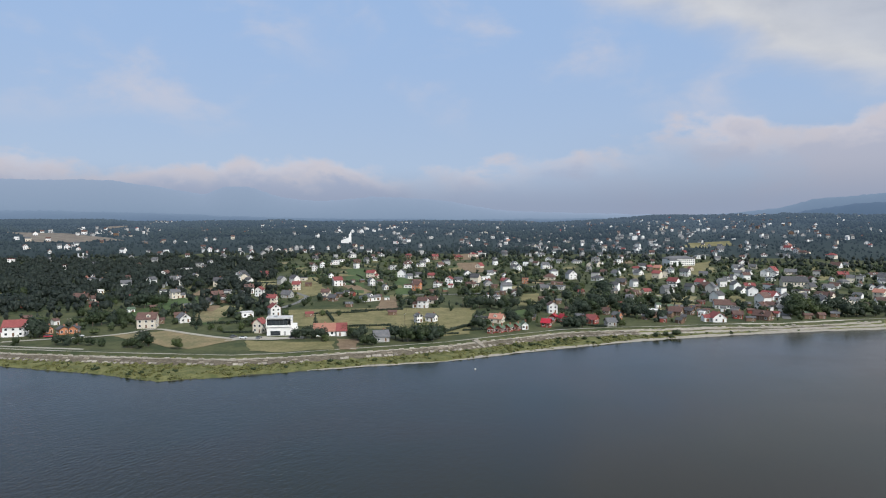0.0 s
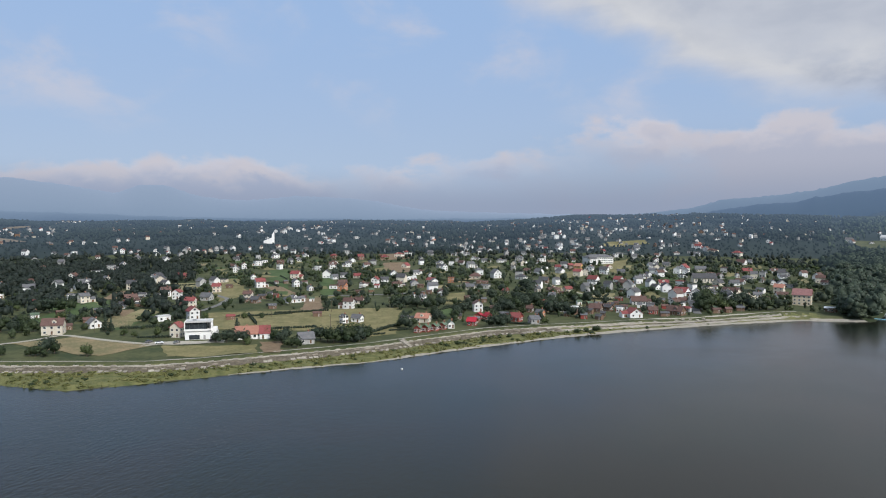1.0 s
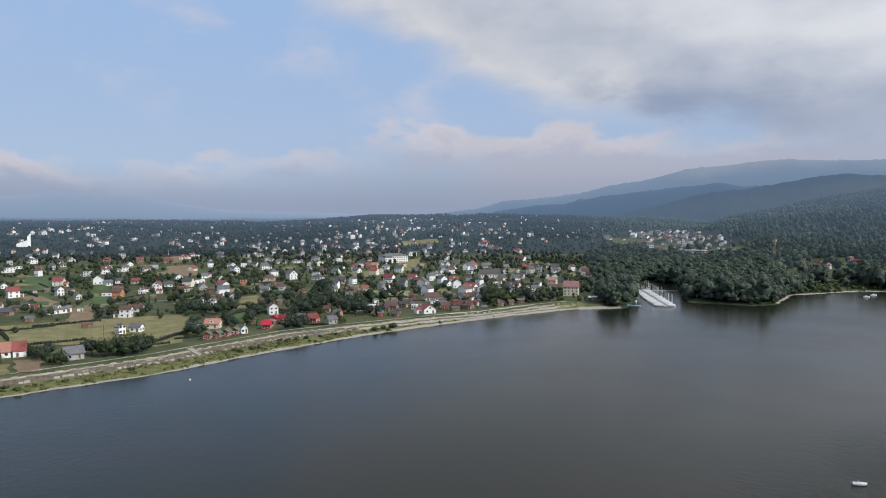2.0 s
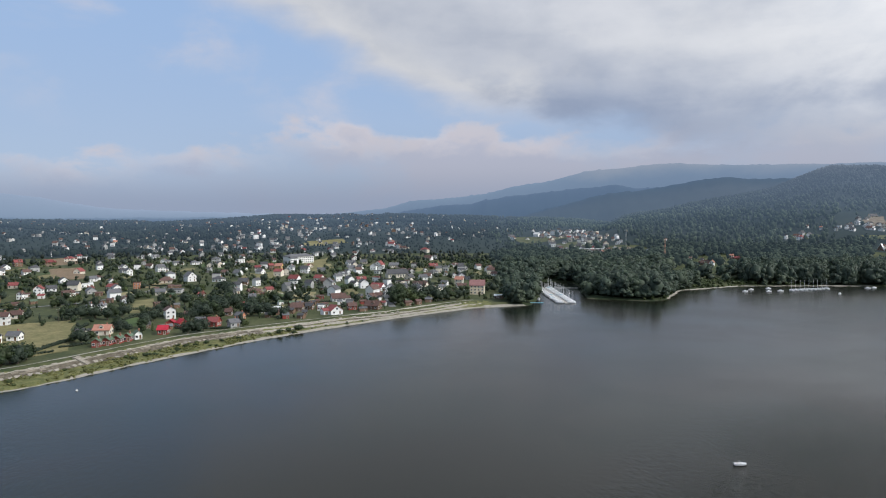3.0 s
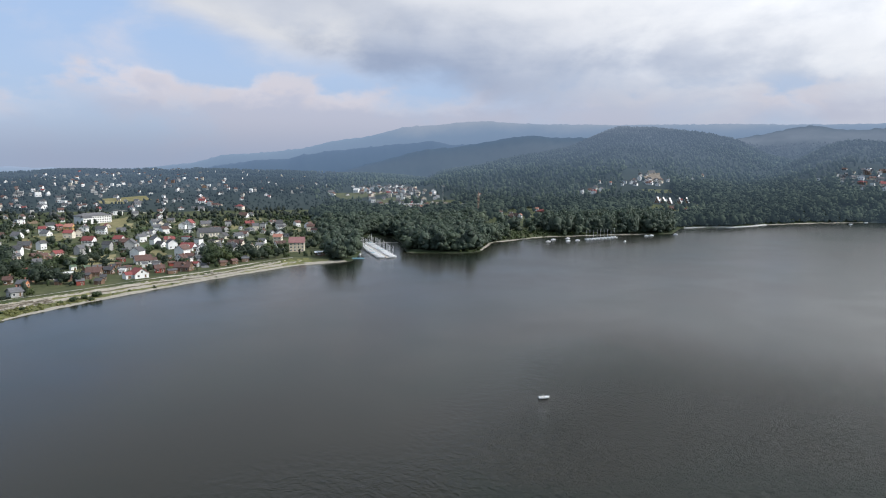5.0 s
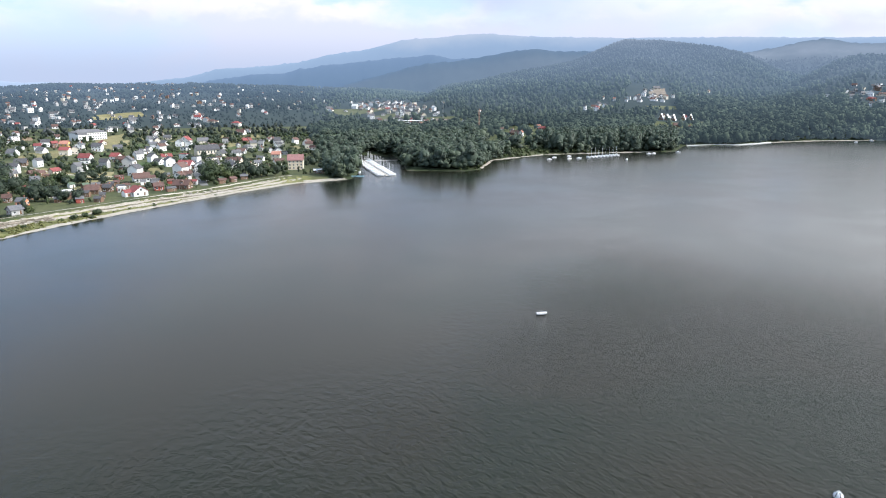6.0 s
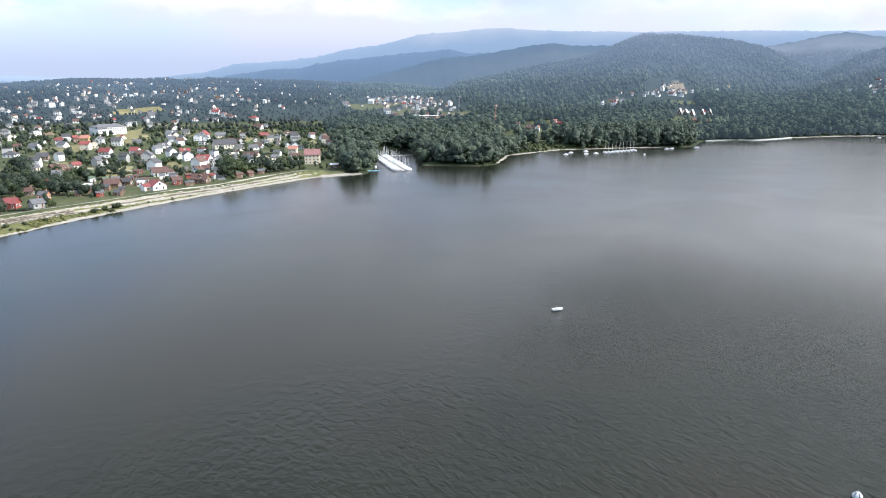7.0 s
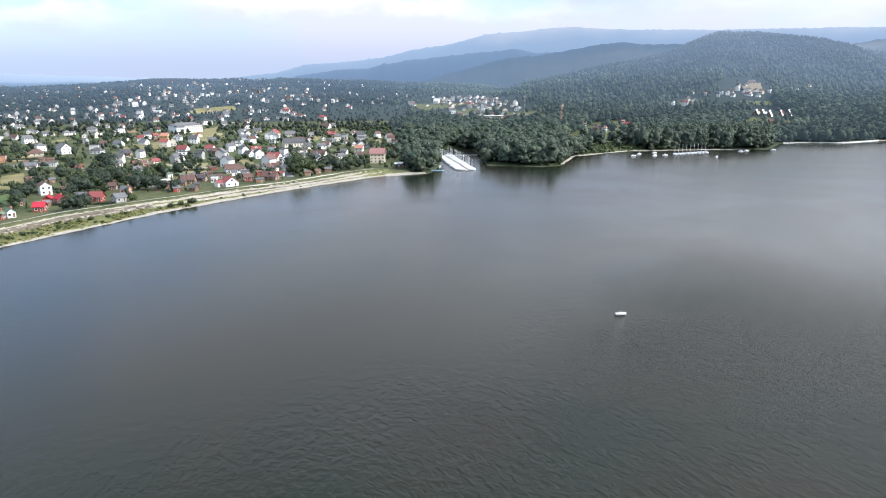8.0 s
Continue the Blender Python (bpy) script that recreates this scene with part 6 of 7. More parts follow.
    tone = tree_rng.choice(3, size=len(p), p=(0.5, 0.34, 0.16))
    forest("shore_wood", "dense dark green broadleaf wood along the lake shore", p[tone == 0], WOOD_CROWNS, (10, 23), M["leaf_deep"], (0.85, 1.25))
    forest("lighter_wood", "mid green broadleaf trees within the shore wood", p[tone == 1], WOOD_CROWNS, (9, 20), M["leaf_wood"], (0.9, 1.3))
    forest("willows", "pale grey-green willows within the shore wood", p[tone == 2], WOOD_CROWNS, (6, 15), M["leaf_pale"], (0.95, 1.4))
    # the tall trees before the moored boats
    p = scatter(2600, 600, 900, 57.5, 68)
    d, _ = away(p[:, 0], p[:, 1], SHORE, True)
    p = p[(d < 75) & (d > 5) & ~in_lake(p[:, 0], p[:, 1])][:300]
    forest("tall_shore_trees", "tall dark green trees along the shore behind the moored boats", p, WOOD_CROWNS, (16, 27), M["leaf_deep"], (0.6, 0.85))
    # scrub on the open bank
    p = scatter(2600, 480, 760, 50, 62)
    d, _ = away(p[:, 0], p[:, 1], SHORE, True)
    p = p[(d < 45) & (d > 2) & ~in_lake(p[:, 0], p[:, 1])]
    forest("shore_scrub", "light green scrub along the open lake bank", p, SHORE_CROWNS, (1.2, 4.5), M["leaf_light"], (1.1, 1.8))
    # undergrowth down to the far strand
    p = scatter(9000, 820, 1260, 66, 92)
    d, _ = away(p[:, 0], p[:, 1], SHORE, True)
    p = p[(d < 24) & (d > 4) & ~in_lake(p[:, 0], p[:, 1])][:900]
    forest("distant_undergrowth", "low dark bushes at the edge of the far wood, with painted haze", p, SHORE_CROWNS, (2.5, 7), M["haze_glow_wood"], (1.0, 1.5))
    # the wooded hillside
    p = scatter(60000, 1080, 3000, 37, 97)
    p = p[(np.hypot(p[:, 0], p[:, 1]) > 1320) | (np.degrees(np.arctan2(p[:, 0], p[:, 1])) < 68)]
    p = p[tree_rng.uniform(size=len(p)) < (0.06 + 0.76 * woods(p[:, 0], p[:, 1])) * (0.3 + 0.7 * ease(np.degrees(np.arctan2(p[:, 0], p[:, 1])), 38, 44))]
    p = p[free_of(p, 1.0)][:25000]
    forest("distant_hill_wood", "dark forest on the upper hillside with thin painted haze", p, FAR_CROWNS + FIR_CROWNS, (7, 16), M["haze_glow_wood"], (0.8, 1.25))
    # rough grass and reeds on the foreshore
    x = tree_rng.uniform(-330, 130, 4200)
    y = np.interp(x, DYKE[:, 0], DYKE[:, 1]) - tree_rng.uniform(-1, 34, 4200)
    d, _ = away(x, y, SHORE, True)
    ok = ~in_lake(x, y) & (d > 0.6) & (waves(x, y, 26, 31) > -0.45)
    forest("reeds", "tufts of rough grass and reeds on the foreshore", np.column_stack([x, y])[ok], [crown(tree_rng, 14, 0.24, "bush", 0, True) for _ in range(4)], (0.35, 1.2), M["reed"], (1.0, 2.2))


# single trees and hedges of the village front
tree(-216, 339, 12.1, "broad", "leaf_dark", 1.2)
tree(-213, 339, 9.9, "broad", "leaf_dark", 1.2)
tree(-192, 318, 5.9, "broad", "leaf_dark", 1.2)
tree(-186, 318, 6.5, "broad", "leaf_dark", 1.2)
tree(-181, 318, 5.8, "broad", "leaf", 1.2)
tree(-175, 318, 5.2, "broad", "leaf", 1.2)
tree(-168, 315, 5.1, "broad", "leaf", 1.2)
tree(-154, 312, 4.9, "broad", "leaf", 1.2)
tree(-151, 311, 6.2, "broad", "leaf", 1.2)
tree(-146, 309, 4.3, "broad", "leaf", 1.2)
tree(-204, 374, 9.8, "broad", "leaf", 1.2)
tree(-201, 378, 10.6, "broad", "leaf", 1.2)
tree(-192, 374, 8.9, "broad", "leaf_dark", 1.2)
tree(-188, 376, 8.2, "broad", "leaf", 1.2)
tree(-184, 378, 8.9, "broad", "leaf", 1.2)
tree(-215, 449, 11.4, "broad", "leaf_dark", 1.2)
tree(-209, 450, 12.2, "broad", "leaf_dark", 1.2)
tree(-201, 450, 11.3, "broad", "leaf", 1.2)
tree(-202, 465, 8.9, "broad", "leaf", 1.2)
tree(-145, 374, 10.7, "fir", "leaf_dark")
tree(-142, 374, 8.5, "fir", "leaf_dark")
tree(-172, 414, 7.9, "broad", "leaf", 1.2)
tree(-130, 360, 4.8, "broad", "leaf_light", 1.2)
tree(-123, 355, 4.0, "broad", "leaf_light", 1.2)
tree(-77, 336, 6.7, "broad", "leaf_dark", 1.2)
tree(-72, 336, 7.3, "broad", "leaf_dark", 1.2)
tree(-69, 337, 8.0, "broad", "leaf_dark", 1.2)
tree(-63, 334, 7.9, "broad", "leaf_dark", 1.2)
tree(-53, 347, 6.9, "broad", "leaf", 1.2)
tree(-67, 415, 4.5, "broad", "leaf", 1.2)
tree(-78, 415, 5.2, "broad", "leaf_light", 1.2)
tree(-44, 331, 7.1, "broad", "leaf_dark", 1.2)
tree(-39, 320, 6.3, "broad", "leaf", 1.2)
tree(-35, 319, 6.9, "broad", "leaf", 1.2)
tree(-28, 335, 9.0, "broad", "leaf_dark", 1.2)
tree(-25, 338, 8.4, "broad", "leaf_dark", 1.2)
tree(-21, 331, 8.9, "broad", "leaf", 1.2)
tree(-18, 329, 9.4, "broad", "leaf", 1.2)
tree(-14, 335, 10.1, "broad", "leaf_dark", 1.2)
tree(-11, 329, 10.0, "broad", "leaf", 1.2)
tree(-8, 335, 10.7, "broad", "leaf_light", 1.2)
tree(-5, 332, 10.0, "broad", "leaf_dark", 1.2)
tree(-2, 339, 9.0, "broad", "leaf", 1.2)
tree(-43, 337, 7.9, "broad", "leaf_dark", 1.2)
tree(-48, 341, 6.7, "broad", "leaf", 1.2)
tree(-29, 454, 7.2, "broad", "leaf_dark", 1.2)
tree(-24, 457, 7.3, "broad", "leaf_dark", 1.2)
tree(-19, 466, 6.6, "broad", "leaf", 1.2)
tree(20, 455, 9.6, "broad", "leaf_dark", 1.2)
tree(26, 454, 10.4, "broad", "leaf_dark", 1.2)
tree(6, 439, 4.7, "broad", "leaf", 1.2)
tree(21, 368, 9.8, "broad", "leaf_dark", 1.2)
tree(18, 377, 6.0, "broad", "leaf_light", 1.2)
tree(26, 377, 6.0, "broad", "leaf", 1.2)
tree(45, 393, 5.6, "broad", "leaf_dark", 1.2)
tree(54, 402, 7.2, "broad", "leaf", 1.2)
tree(72, 369, 9.0, "broad", "leaf_dark", 1.2)
tree(77, 371, 9.8, "broad", "leaf_dark", 1.2)
tree(81, 372, 9.2, "broad", "leaf_dark", 1.2)
tree(83, 418, 9.0, "broad", "leaf_dark", 1.2)
tree(93, 423, 11.5, "broad", "leaf_dark", 1.2)
tree(99, 428, 12.4, "broad", "leaf", 1.2)
tree(105, 439, 12.0, "broad", "leaf_dark", 1.2)
tree(111, 449, 12.3, "broad", "leaf_dark", 1.2)
tree(99, 457, 11.6, "broad", "leaf", 1.2)
tree(93, 448, 9.7, "broad", "leaf_dark", 1.2)
tree(110, 471, 11.1, "broad", "leaf_dark", 1.2)
tree(119, 472, 12.0, "broad", "leaf", 1.2)
tree(121, 458, 12.6, "broad", "leaf_dark", 1.2)
tree(120, 431, 10.3, "broad", "leaf", 1.2)
tree(120, 419, 11.6, "broad", "leaf_dark", 1.2)
tree(125, 415, 10.7, "broad", "leaf_dark", 1.2)
tree(130, 414, 10.7, "broad", "leaf_dark", 1.2)
tree(131, 407, 8.3, "broad", "leaf_dark", 1.2)
tree(135, 401, 9.0, "fir", "leaf_dark")
tree(137, 401, 9.0, "broad", "leaf_dark", 1.2)
tree(131, 450, 10.8, "broad", "leaf_dark", 1.2)
tree(137, 451, 11.6, "broad", "leaf", 1.2)
tree(133, 519, 14.2, "broad", "leaf_dark", 1.2)
tree(138, 553, 14.1, "broad", "leaf_dark", 1.2)
tree(57, 416, 8.9, "broad", "leaf_dark", 1.2)
tree(63, 426, 9.1, "broad", "leaf_dark", 1.2)
tree(34, 455, 9.7, "broad", "leaf_dark", 1.2)
tree(40, 446, 9.5, "broad", "leaf_dark", 1.2)
tree(45, 455, 8.1, "broad", "leaf", 1.2)
tree(49, 455, 8.9, "broad", "leaf_dark", 1.2)
tree(165, 474, 10.6, "broad", "leaf_dark", 1.2)
tree(179, 490, 9.2, "broad", "leaf_dark", 1.2)
tree(157, 488, 9.9, "broad", "leaf", 1.2)
tree(174, 460, 7.8, "broad", "leaf_dark", 1.2)
tree(228, 421, 11.8, "broad", "leaf", 1.2)
tree(235, 427, 16.3, "broad", "leaf", 1.2)
tree(242, 432, 14.8, "broad", "leaf_light", 1.2)
tree(247, 432, 12.3, "broad", "leaf", 1.2)
tree(243, 453, 11.8, "broad", "leaf_dark", 1.2)
tree(252, 461, 13.9, "broad", "leaf", 1.2)
tree(246, 423, 8.6, "broad", "leaf_light", 1.2)
tree(263, 435, 13.4, "broad", "leaf_dark", 1.2)
tree(272, 443, 12.8, "broad", "leaf_dark", 1.2)
tree(254, 427, 9.6, "broad", "leaf", 1.2)
tree(266, 422, 12.3, "broad", "leaf_dark", 1.2)
tree(272, 422, 11.5, "broad", "leaf_dark", 1.2)
tree(278, 423, 11.6, "broad", "leaf", 1.2)
tree(285, 423, 9.9, "broad", "leaf_dark", 1.2)
tree(209, 447, 7.8, "broad", "leaf_dark", 1.2)
tree(228, 513, 7.9, "broad", "leaf", 1.2)
tree(268, 465, 11.4, "broad", "leaf_dark", 1.2)
tree(78, 474, 8.5, "broad", "leaf_dark", 1.2)
tree(93, 488, 10.5, "broad", "leaf_dark", 1.2)
tree(71, 459, 8.2, "broad", "leaf_dark", 1.2)


def bushes():
    """Willow scrub on the foreshore and along the foot of the bank."""
    made = 0
    while made < 75:
        k = tree_rng.uniform(0, 1)
        x = -260 + 470 * k
        y = np.interp(x, DYKE[:, 0], DYKE[:, 1]) - tree_rng.uniform(1, 22)
        d, _ = away(np.array([x]), np.array([y]), SHORE, True)
        if in_lake(np.array([x]), np.array([y]))[0] or d[0] < 1.5:
            continue
        tree(x, y, tree_rng.uniform(0.8, 2.0), "bush", ("leaf", "leaf_light")[int(tree_rng.integers(2))], tree_rng.uniform(0.9, 1.5))
        made += 1


bushes()
for bx, by, bt in ((118, 354, 3.6), (124, 357, 3.2), (131, 359, 4.2), (126, 353, 2.4), (76, 344, 2.6), (45, 326, 2.4), (84, 346, 2.0), (70, 341, 1.8)):
    tree(bx, by, bt, "bush", "leaf", 1.1)
plant()
# ---- the paved embankment ----
def along(pts, s):
    seg = np.hypot(*np.diff(pts, axis=0).T)
    at = np.concatenate([[0], np.cumsum(seg)])
    x, y = np.interp(s, at, pts[:, 0]), np.interp(s, at, pts[:, 1])
    x2, y2 = np.interp(s + 3, at, pts[:, 0]), np.interp(s + 3, at, pts[:, 1])
    x1, y1 = np.interp(s - 3, at, pts[:, 0]), np.interp(s - 3, at, pts[:, 1])
    return x, y, math.degrees(math.atan2(y2 - y1, x2 - x1)), at[-1]


def slab_mesh(name, w, d, h, mat):
    """A weathered slab with a chamfered rim."""
    c = 0.07
    v = [(-w / 2, -d / 2, 0), (w / 2, -d / 2, 0), (w / 2, d / 2, 0), (-w / 2, d / 2, 0), (-w / 2, -d / 2, h - c), (w / 2, -d / 2, h - c), (w / 2, d / 2, h - c), (-w / 2, d / 2, h - c),
         (-w / 2 + c, -d / 2 + c, h), (w / 2 - c, -d / 2 + c, h), (w / 2 - c, d / 2 - c, h), (-w / 2 + c, d / 2 - c, h)]
    f = [(3, 2, 1, 0), (8, 9, 10, 11)]
    for i in range(4):
        j = (i + 1) % 4
        f += [(i, j, 4 + j, 4 + i), (4 + i, 4 + j, 8 + j, 8 + i)]
    return mesh_of(name, v, f, [mat])


def embankment():
    base = tagged(new("embankment"), "long grassy lake embankment faced with weathered concrete slabs", "embankment", kind="structure")
    low = [slab_mesh("slab", 2.1, 1.7, 0.26, M["concrete"]), slab_mesh("slab", 1.6, 1.4, 0.22, M["concrete"])]
    old = [slab_mesh("old_slab", 2.6, 1.2, 0.22, M["old_concrete"]), slab_mesh("old_slab", 1.9, 0.9, 0.18, M["old_concrete"])]
    kerb = [slab_mesh("kerb_stone", 2.4, 1.0, 0.3, M["concrete"]), slab_mesh("kerb_stone", 1.7, 0.8, 0.3, M["concrete"])]
    rg = np.random.default_rng(8)
    total = along(DYKE, 0)[3]
    s = 360.0
    lift = math.degrees(math.atan2(3.1, 6.5))

    def put(name, me, u, s, tip, turn=0.0, up=0.05):
        x, y, a, _ = along(DYKE, s)
        n = radians(a + 90)
        px, py = x + u * math.cos(n), y + u * math.sin(n)
        z = np.interp(u, [0, 6.5], [0.9, 4.0])
        child(name, me, base, pose(px, py, z + up, 0, 0, a + turn) @ pose(0, 0, 0, tip, 0, 0))

    while s < total - 8:
        x, y, _, _ = along(DYKE, s)
        az = math.degrees(math.atan2(x, y))
        if az < 17:
            for k in (-1.3, 1.3):
                if rg.uniform() < 0.4:
                    put("old_slab", old[int(rg.integers(2))], 2.5 + rg.uniform(-0.5, 0.6), s + k, lift + rg.uniform(-5, 5), rg.uniform(-10, 10), 0.0)
                if rg.uniform() < 0.62:
                    put("slab", low[int(rg.integers(2))], 0.75 + rg.uniform(-0.35, 0.35), s + k + rg.uniform(-0.4, 0.4), lift + rg.uniform(-6, 6), rg.uniform(-24, 24), -0.04)
            if rg.uniform() < 0.9:
                put("kerb_stone", kerb[int(rg.uniform() < 0.25)], 4.3 + rg.uniform(-0.12, 0.12), s + rg.uniform(-0.2, 0.2), lift + rg.uniform(-4, 4), rg.uniform(-2, 2), 0.0)
        else:
            if rg.uniform() < 0.35:
                put("slab", low[int(rg.integers(2))], rg.uniform(0.6, 4.2), s, lift + rg.uniform(-2, 2), rg.uniform(-3, 3), -0.16)
            if rg.uniform() < 0.55:
                put("kerb_stone", kerb[int(rg.uniform() < 0.4)], 4.6 + rg.uniform(-0.12, 0.12), s, lift + rg.uniform(-3, 3), rg.uniform(-2, 2), -0.08)
        s += 5.2
    # steps down to the water's edge
    stair = tagged(new("stone_steps"), "pale concrete steps down the embankment", "steps")
    x, y, a, _ = along(DYKE, along(DYKE, 0)[3] - 285)
    stair.matrix_basis = pose(x, y, 0.85, 0, 0, a + 200)
    child("flight", mesh_of("flight", *boxes([(-1.6, 1.6, -6.6 + 0.47 * k, -6.6 + 0.47 * (k + 1) + 0.03, -0.6 + 3.1 - 0.22 * k - 0.5, 3.2 - 0.22 * k) for k in range(14)]), [M["concrete"]]), stair)
    for sx in (-1.85, 1.85):
        child("cheek", mesh_of("cheek", [(sx - 0.15, -6.9, 2.2), (sx + 0.15, -6.9, 2.2), (sx + 0.15, 0.1, -0.6), (sx - 0.15, 0.1, -0.6), (sx - 0.15, -6.9, 3.5), (sx + 0.15, -6.9, 3.5), (sx + 0.15, 0.1, 0.3), (sx - 0.15, 0.1, 0.3)],
              [(0, 3, 2, 1), (4, 5, 6, 7), (0, 1, 5, 4), (1, 2, 6, 5), (2, 3, 7, 6), (3, 0, 4, 7)], [M["concrete"]]), stair)


embankment()


def bank_strip(name, kind, pts, u0, u1, s0, s1, label, lift=0.16, wander=0.35, seed=0.0):
    """A strip of ground along a line, between two distances on its landward side; its edges wander."""
    n, m = max(3, int((s1 - s0) / 2.5)), 5
    v = []
    for k in range(m):
        for i in range(n):
            s = s0 + (s1 - s0) * i / (n - 1)
            x, y, a, _ = along(pts, s)
            q = radians(a + 90)
            side = (k / (m - 1) - 0.5) * 2
            w = u0 + (u1 - u0) * k / (m - 1) + side * wander * (math.sin(s * 0.31 + seed + side) + math.sin(s * 0.113 + 2 * seed) + 0.6 * math.sin(s * 0.77 + side * 2))
            v.append((x + w * math.cos(q), y + w * math.sin(q)))
    v = np.array(v)
    z = ground_z(v[:, 0], v[:, 1]) + lift
    f = [(k * n + i, k * n + i + 1, (k + 1) * n + i + 1, (k + 1) * n + i) for k in range(m - 1) for i in range(n - 1)]
    tagged(new(name, mesh_of(name, np.column_stack([v, z]).tolist(), f, [M[kind]], None, True)), label, name.replace("_", " "), kind="structure")


def at_bearing(pts, bearing, start=0.0):
    """How far along a line it crosses a bearing."""
    for s in np.arange(start, along(pts, 0)[3], 1.0):
        x, y, _, _ = along(pts, s)
        if y > 0 and math.degrees(math.atan2(x, y)) >= bearing:
            return float(s)
    return along(pts, 0)[3]


END = along(DYKE, 0)[3]
BEND = at_bearing(DYKE, 17)
bank_strip("path", "gravel", DYKE, 7.4, 8.4, 200, END - 6, "trodden pale gravel path along the crown of the embankment", 0.16, 0.15)
bank_strip("path", "gravel", DYKE, 19.5, 22, 330, 640, "pale farm track behind the embankment", 0.16, 0.2)
bank_strip("stone_facing", "rubble", DYKE, -0.4, 4.3, 360, BEND, "dark weathered rubble between the slabs of the bank", 0.07, 0.2)
bank_strip("stone_facing", "strand", DYKE, 3.6, 4.4, 360, BEND, "pale broken stone along the top of the facing", 0.11, 0.14, 4.0)
bank_strip("stone_facing", "strand", DYKE, -0.8, 1.7, BEND - 30, END - 4, "pale stony foot of the bank", 0.07, 0.3, 1.0)
bank_strip("stone_facing", "strand", DYKE, 2.9, 4.8, BEND - 8, END - 22, "pale stony facing of the bank", 0.1, 0.3, 2.0)
bank_strip("stone_facing", "rubble", DYKE, 1.9, 2.8, BEND + 20, END - 60, "grey weathered seam in the bank", 0.12, 0.3, 3.0)
for b0, b1, wide, seed in ((-12, 3, 0.7, 0.5), (2.5, 17, 1.7, 1.5), (16.5, 37, 2.6, 2.5), (36.5, 40, 4.5, 3.5)):
    bank_strip("strand", "strand", SHORE, -0.6, wide, at_bearing(SHORE, b0, 1300), at_bearing(SHORE, b1, 1300), "narrow pale strand at the water's edge", 0.14, 0.3, seed)
for b0, b1, wide, seed in ((50.5, 63, 2.0, 4.5), (63, 66.5, 3.0, 5.0), (74.5, 82, 3.0, 5.5)):
    s0 = at_bearing(SHORE, 52, 2150)
    bank_strip("strand", "strand", SHORE, -0.5, wide, at_bearing(SHORE, b0, s0), at_bearing(SHORE, b1, s0), "pale stony strand below the wood", 0.16, 0.5, seed)


def sea_wall():
    """A low pale wall and gravel strand in the far bay."""
    p = line("816,312 845,293 869,268 905,258 950,249")
    seg = np.hypot(*np.diff(p, axis=0).T)
    at = np.concatenate([[0], np.cumsum(seg)])
    parts = []
    base = tagged(new("shore_wall"), "low pale concrete wall along the far shore", "wall", kind="structure")
    for k in range(int(at[-1] / 6)):
        x, y = np.interp(6 * k, at, p[:, 0]), np.interp(6 * k, at, p[:, 1])
        x2, y2 = np.interp(6 * k + 6, at, p[:, 0]), np.interp(6 * k + 6, at, p[:, 1])
        child("wall_panel", SEA_PANEL, base, pose((x + x2) / 2, (y + y2) / 2, -0.4, 0, 0, math.degrees(math.atan2(y2 - y, x2 - x))))


SEA_PANEL = mesh_of("wall_panel", *boxes([(-2.97, 2.97, -0.3, 0.3, 0, 1.7), (-2.97, 2.97, -0.45, 0.45, 1.7, 1.9)]), [M["frame"]])
sea_wall()
# ---- marina and boats ----
def loft(sections, close=True):
    """A hull from cross sections, each a list of points."""
    v, f = [], []
    n = len(sections[0])
    for s in sections:
        v += s
    for i in range(len(sections) - 1):
        for j in range(n - 1):
            f.append((i * n + j, i * n + j + 1, (i + 1) * n + j + 1, (i + 1) * n + j))
    f.append(tuple(range(n)))
    f.append(tuple(range((len(sections) - 1) * n, len(sections) * n))[::-1])
    for i in range(len(sections) - 1):
        f.append((i * n, (i + 1) * n, (i + 1) * n + n - 1, i * n + n - 1))
    return v, f


def hull_mesh(l, w, h, mat, name="hull"):
    rows = []
    for u, k in ((-0.5, 0.72), (-0.3, 0.92), (-0.05, 1.0), (0.2, 0.85), (0.38, 0.5), (0.5, 0.06)):
        z = h * (1 + 0.35 * max(0, u) ** 1.5 * 2)
        rows.append([(u * l, -w / 2 * k, z), (u * l * 0.97, -w / 2 * k * 0.82, 0.0), (u * l * 0.94, 0, -0.35), (u * l * 0.97, w / 2 * k * 0.82, 0.0), (u * l, w / 2 * k, z)])
    return mesh_of(name, *loft(rows), [mat])


def cabin_mesh(l, w, h):
    a, b = l / 2, w / 2
    v = [(-a, -b, 0), (a, -b * 0.6, 0), (a, b * 0.6, 0), (-a, b, 0), (-a * 0.9, -b * 0.8, h), (a * 0.5, -b * 0.5, h), (a * 0.5, b * 0.5, h), (-a * 0.9, b * 0.8, h)]
    return mesh_of("cabin", v, [(3, 2, 1, 0), (4, 5, 6, 7), (0, 1, 5, 4), (1, 2, 6, 5), (2, 3, 7, 6), (3, 0, 4, 7)], [M["hull"]])


def yacht(l, label):
    base = tagged(new("sailing_boat"), label, "boat", "boats of the marina")
    child("hull", hull_mesh(l, l * 0.4, 0.95, M["hull"]), base)
    child("cabin", cabin_mesh(l * 0.42, l * 0.22, 0.5), base, Matrix.Translation((l * 0.06, 0, 0.86)))
    child("mast", mesh_of("mast", *rod((l * 0.1, 0, 0.8), (l * 0.1, 0, 0.8 + l * 1.25), 0.1), [M["hull"]]), base)
    child("furled_sail", mesh_of("furled_sail", *rod((l * 0.08, 0, 1.75), (-l * 0.36, 0, 1.65), 0.16), [M["blue"] if l > 7.5 else M["hull"]]), base)
    return base


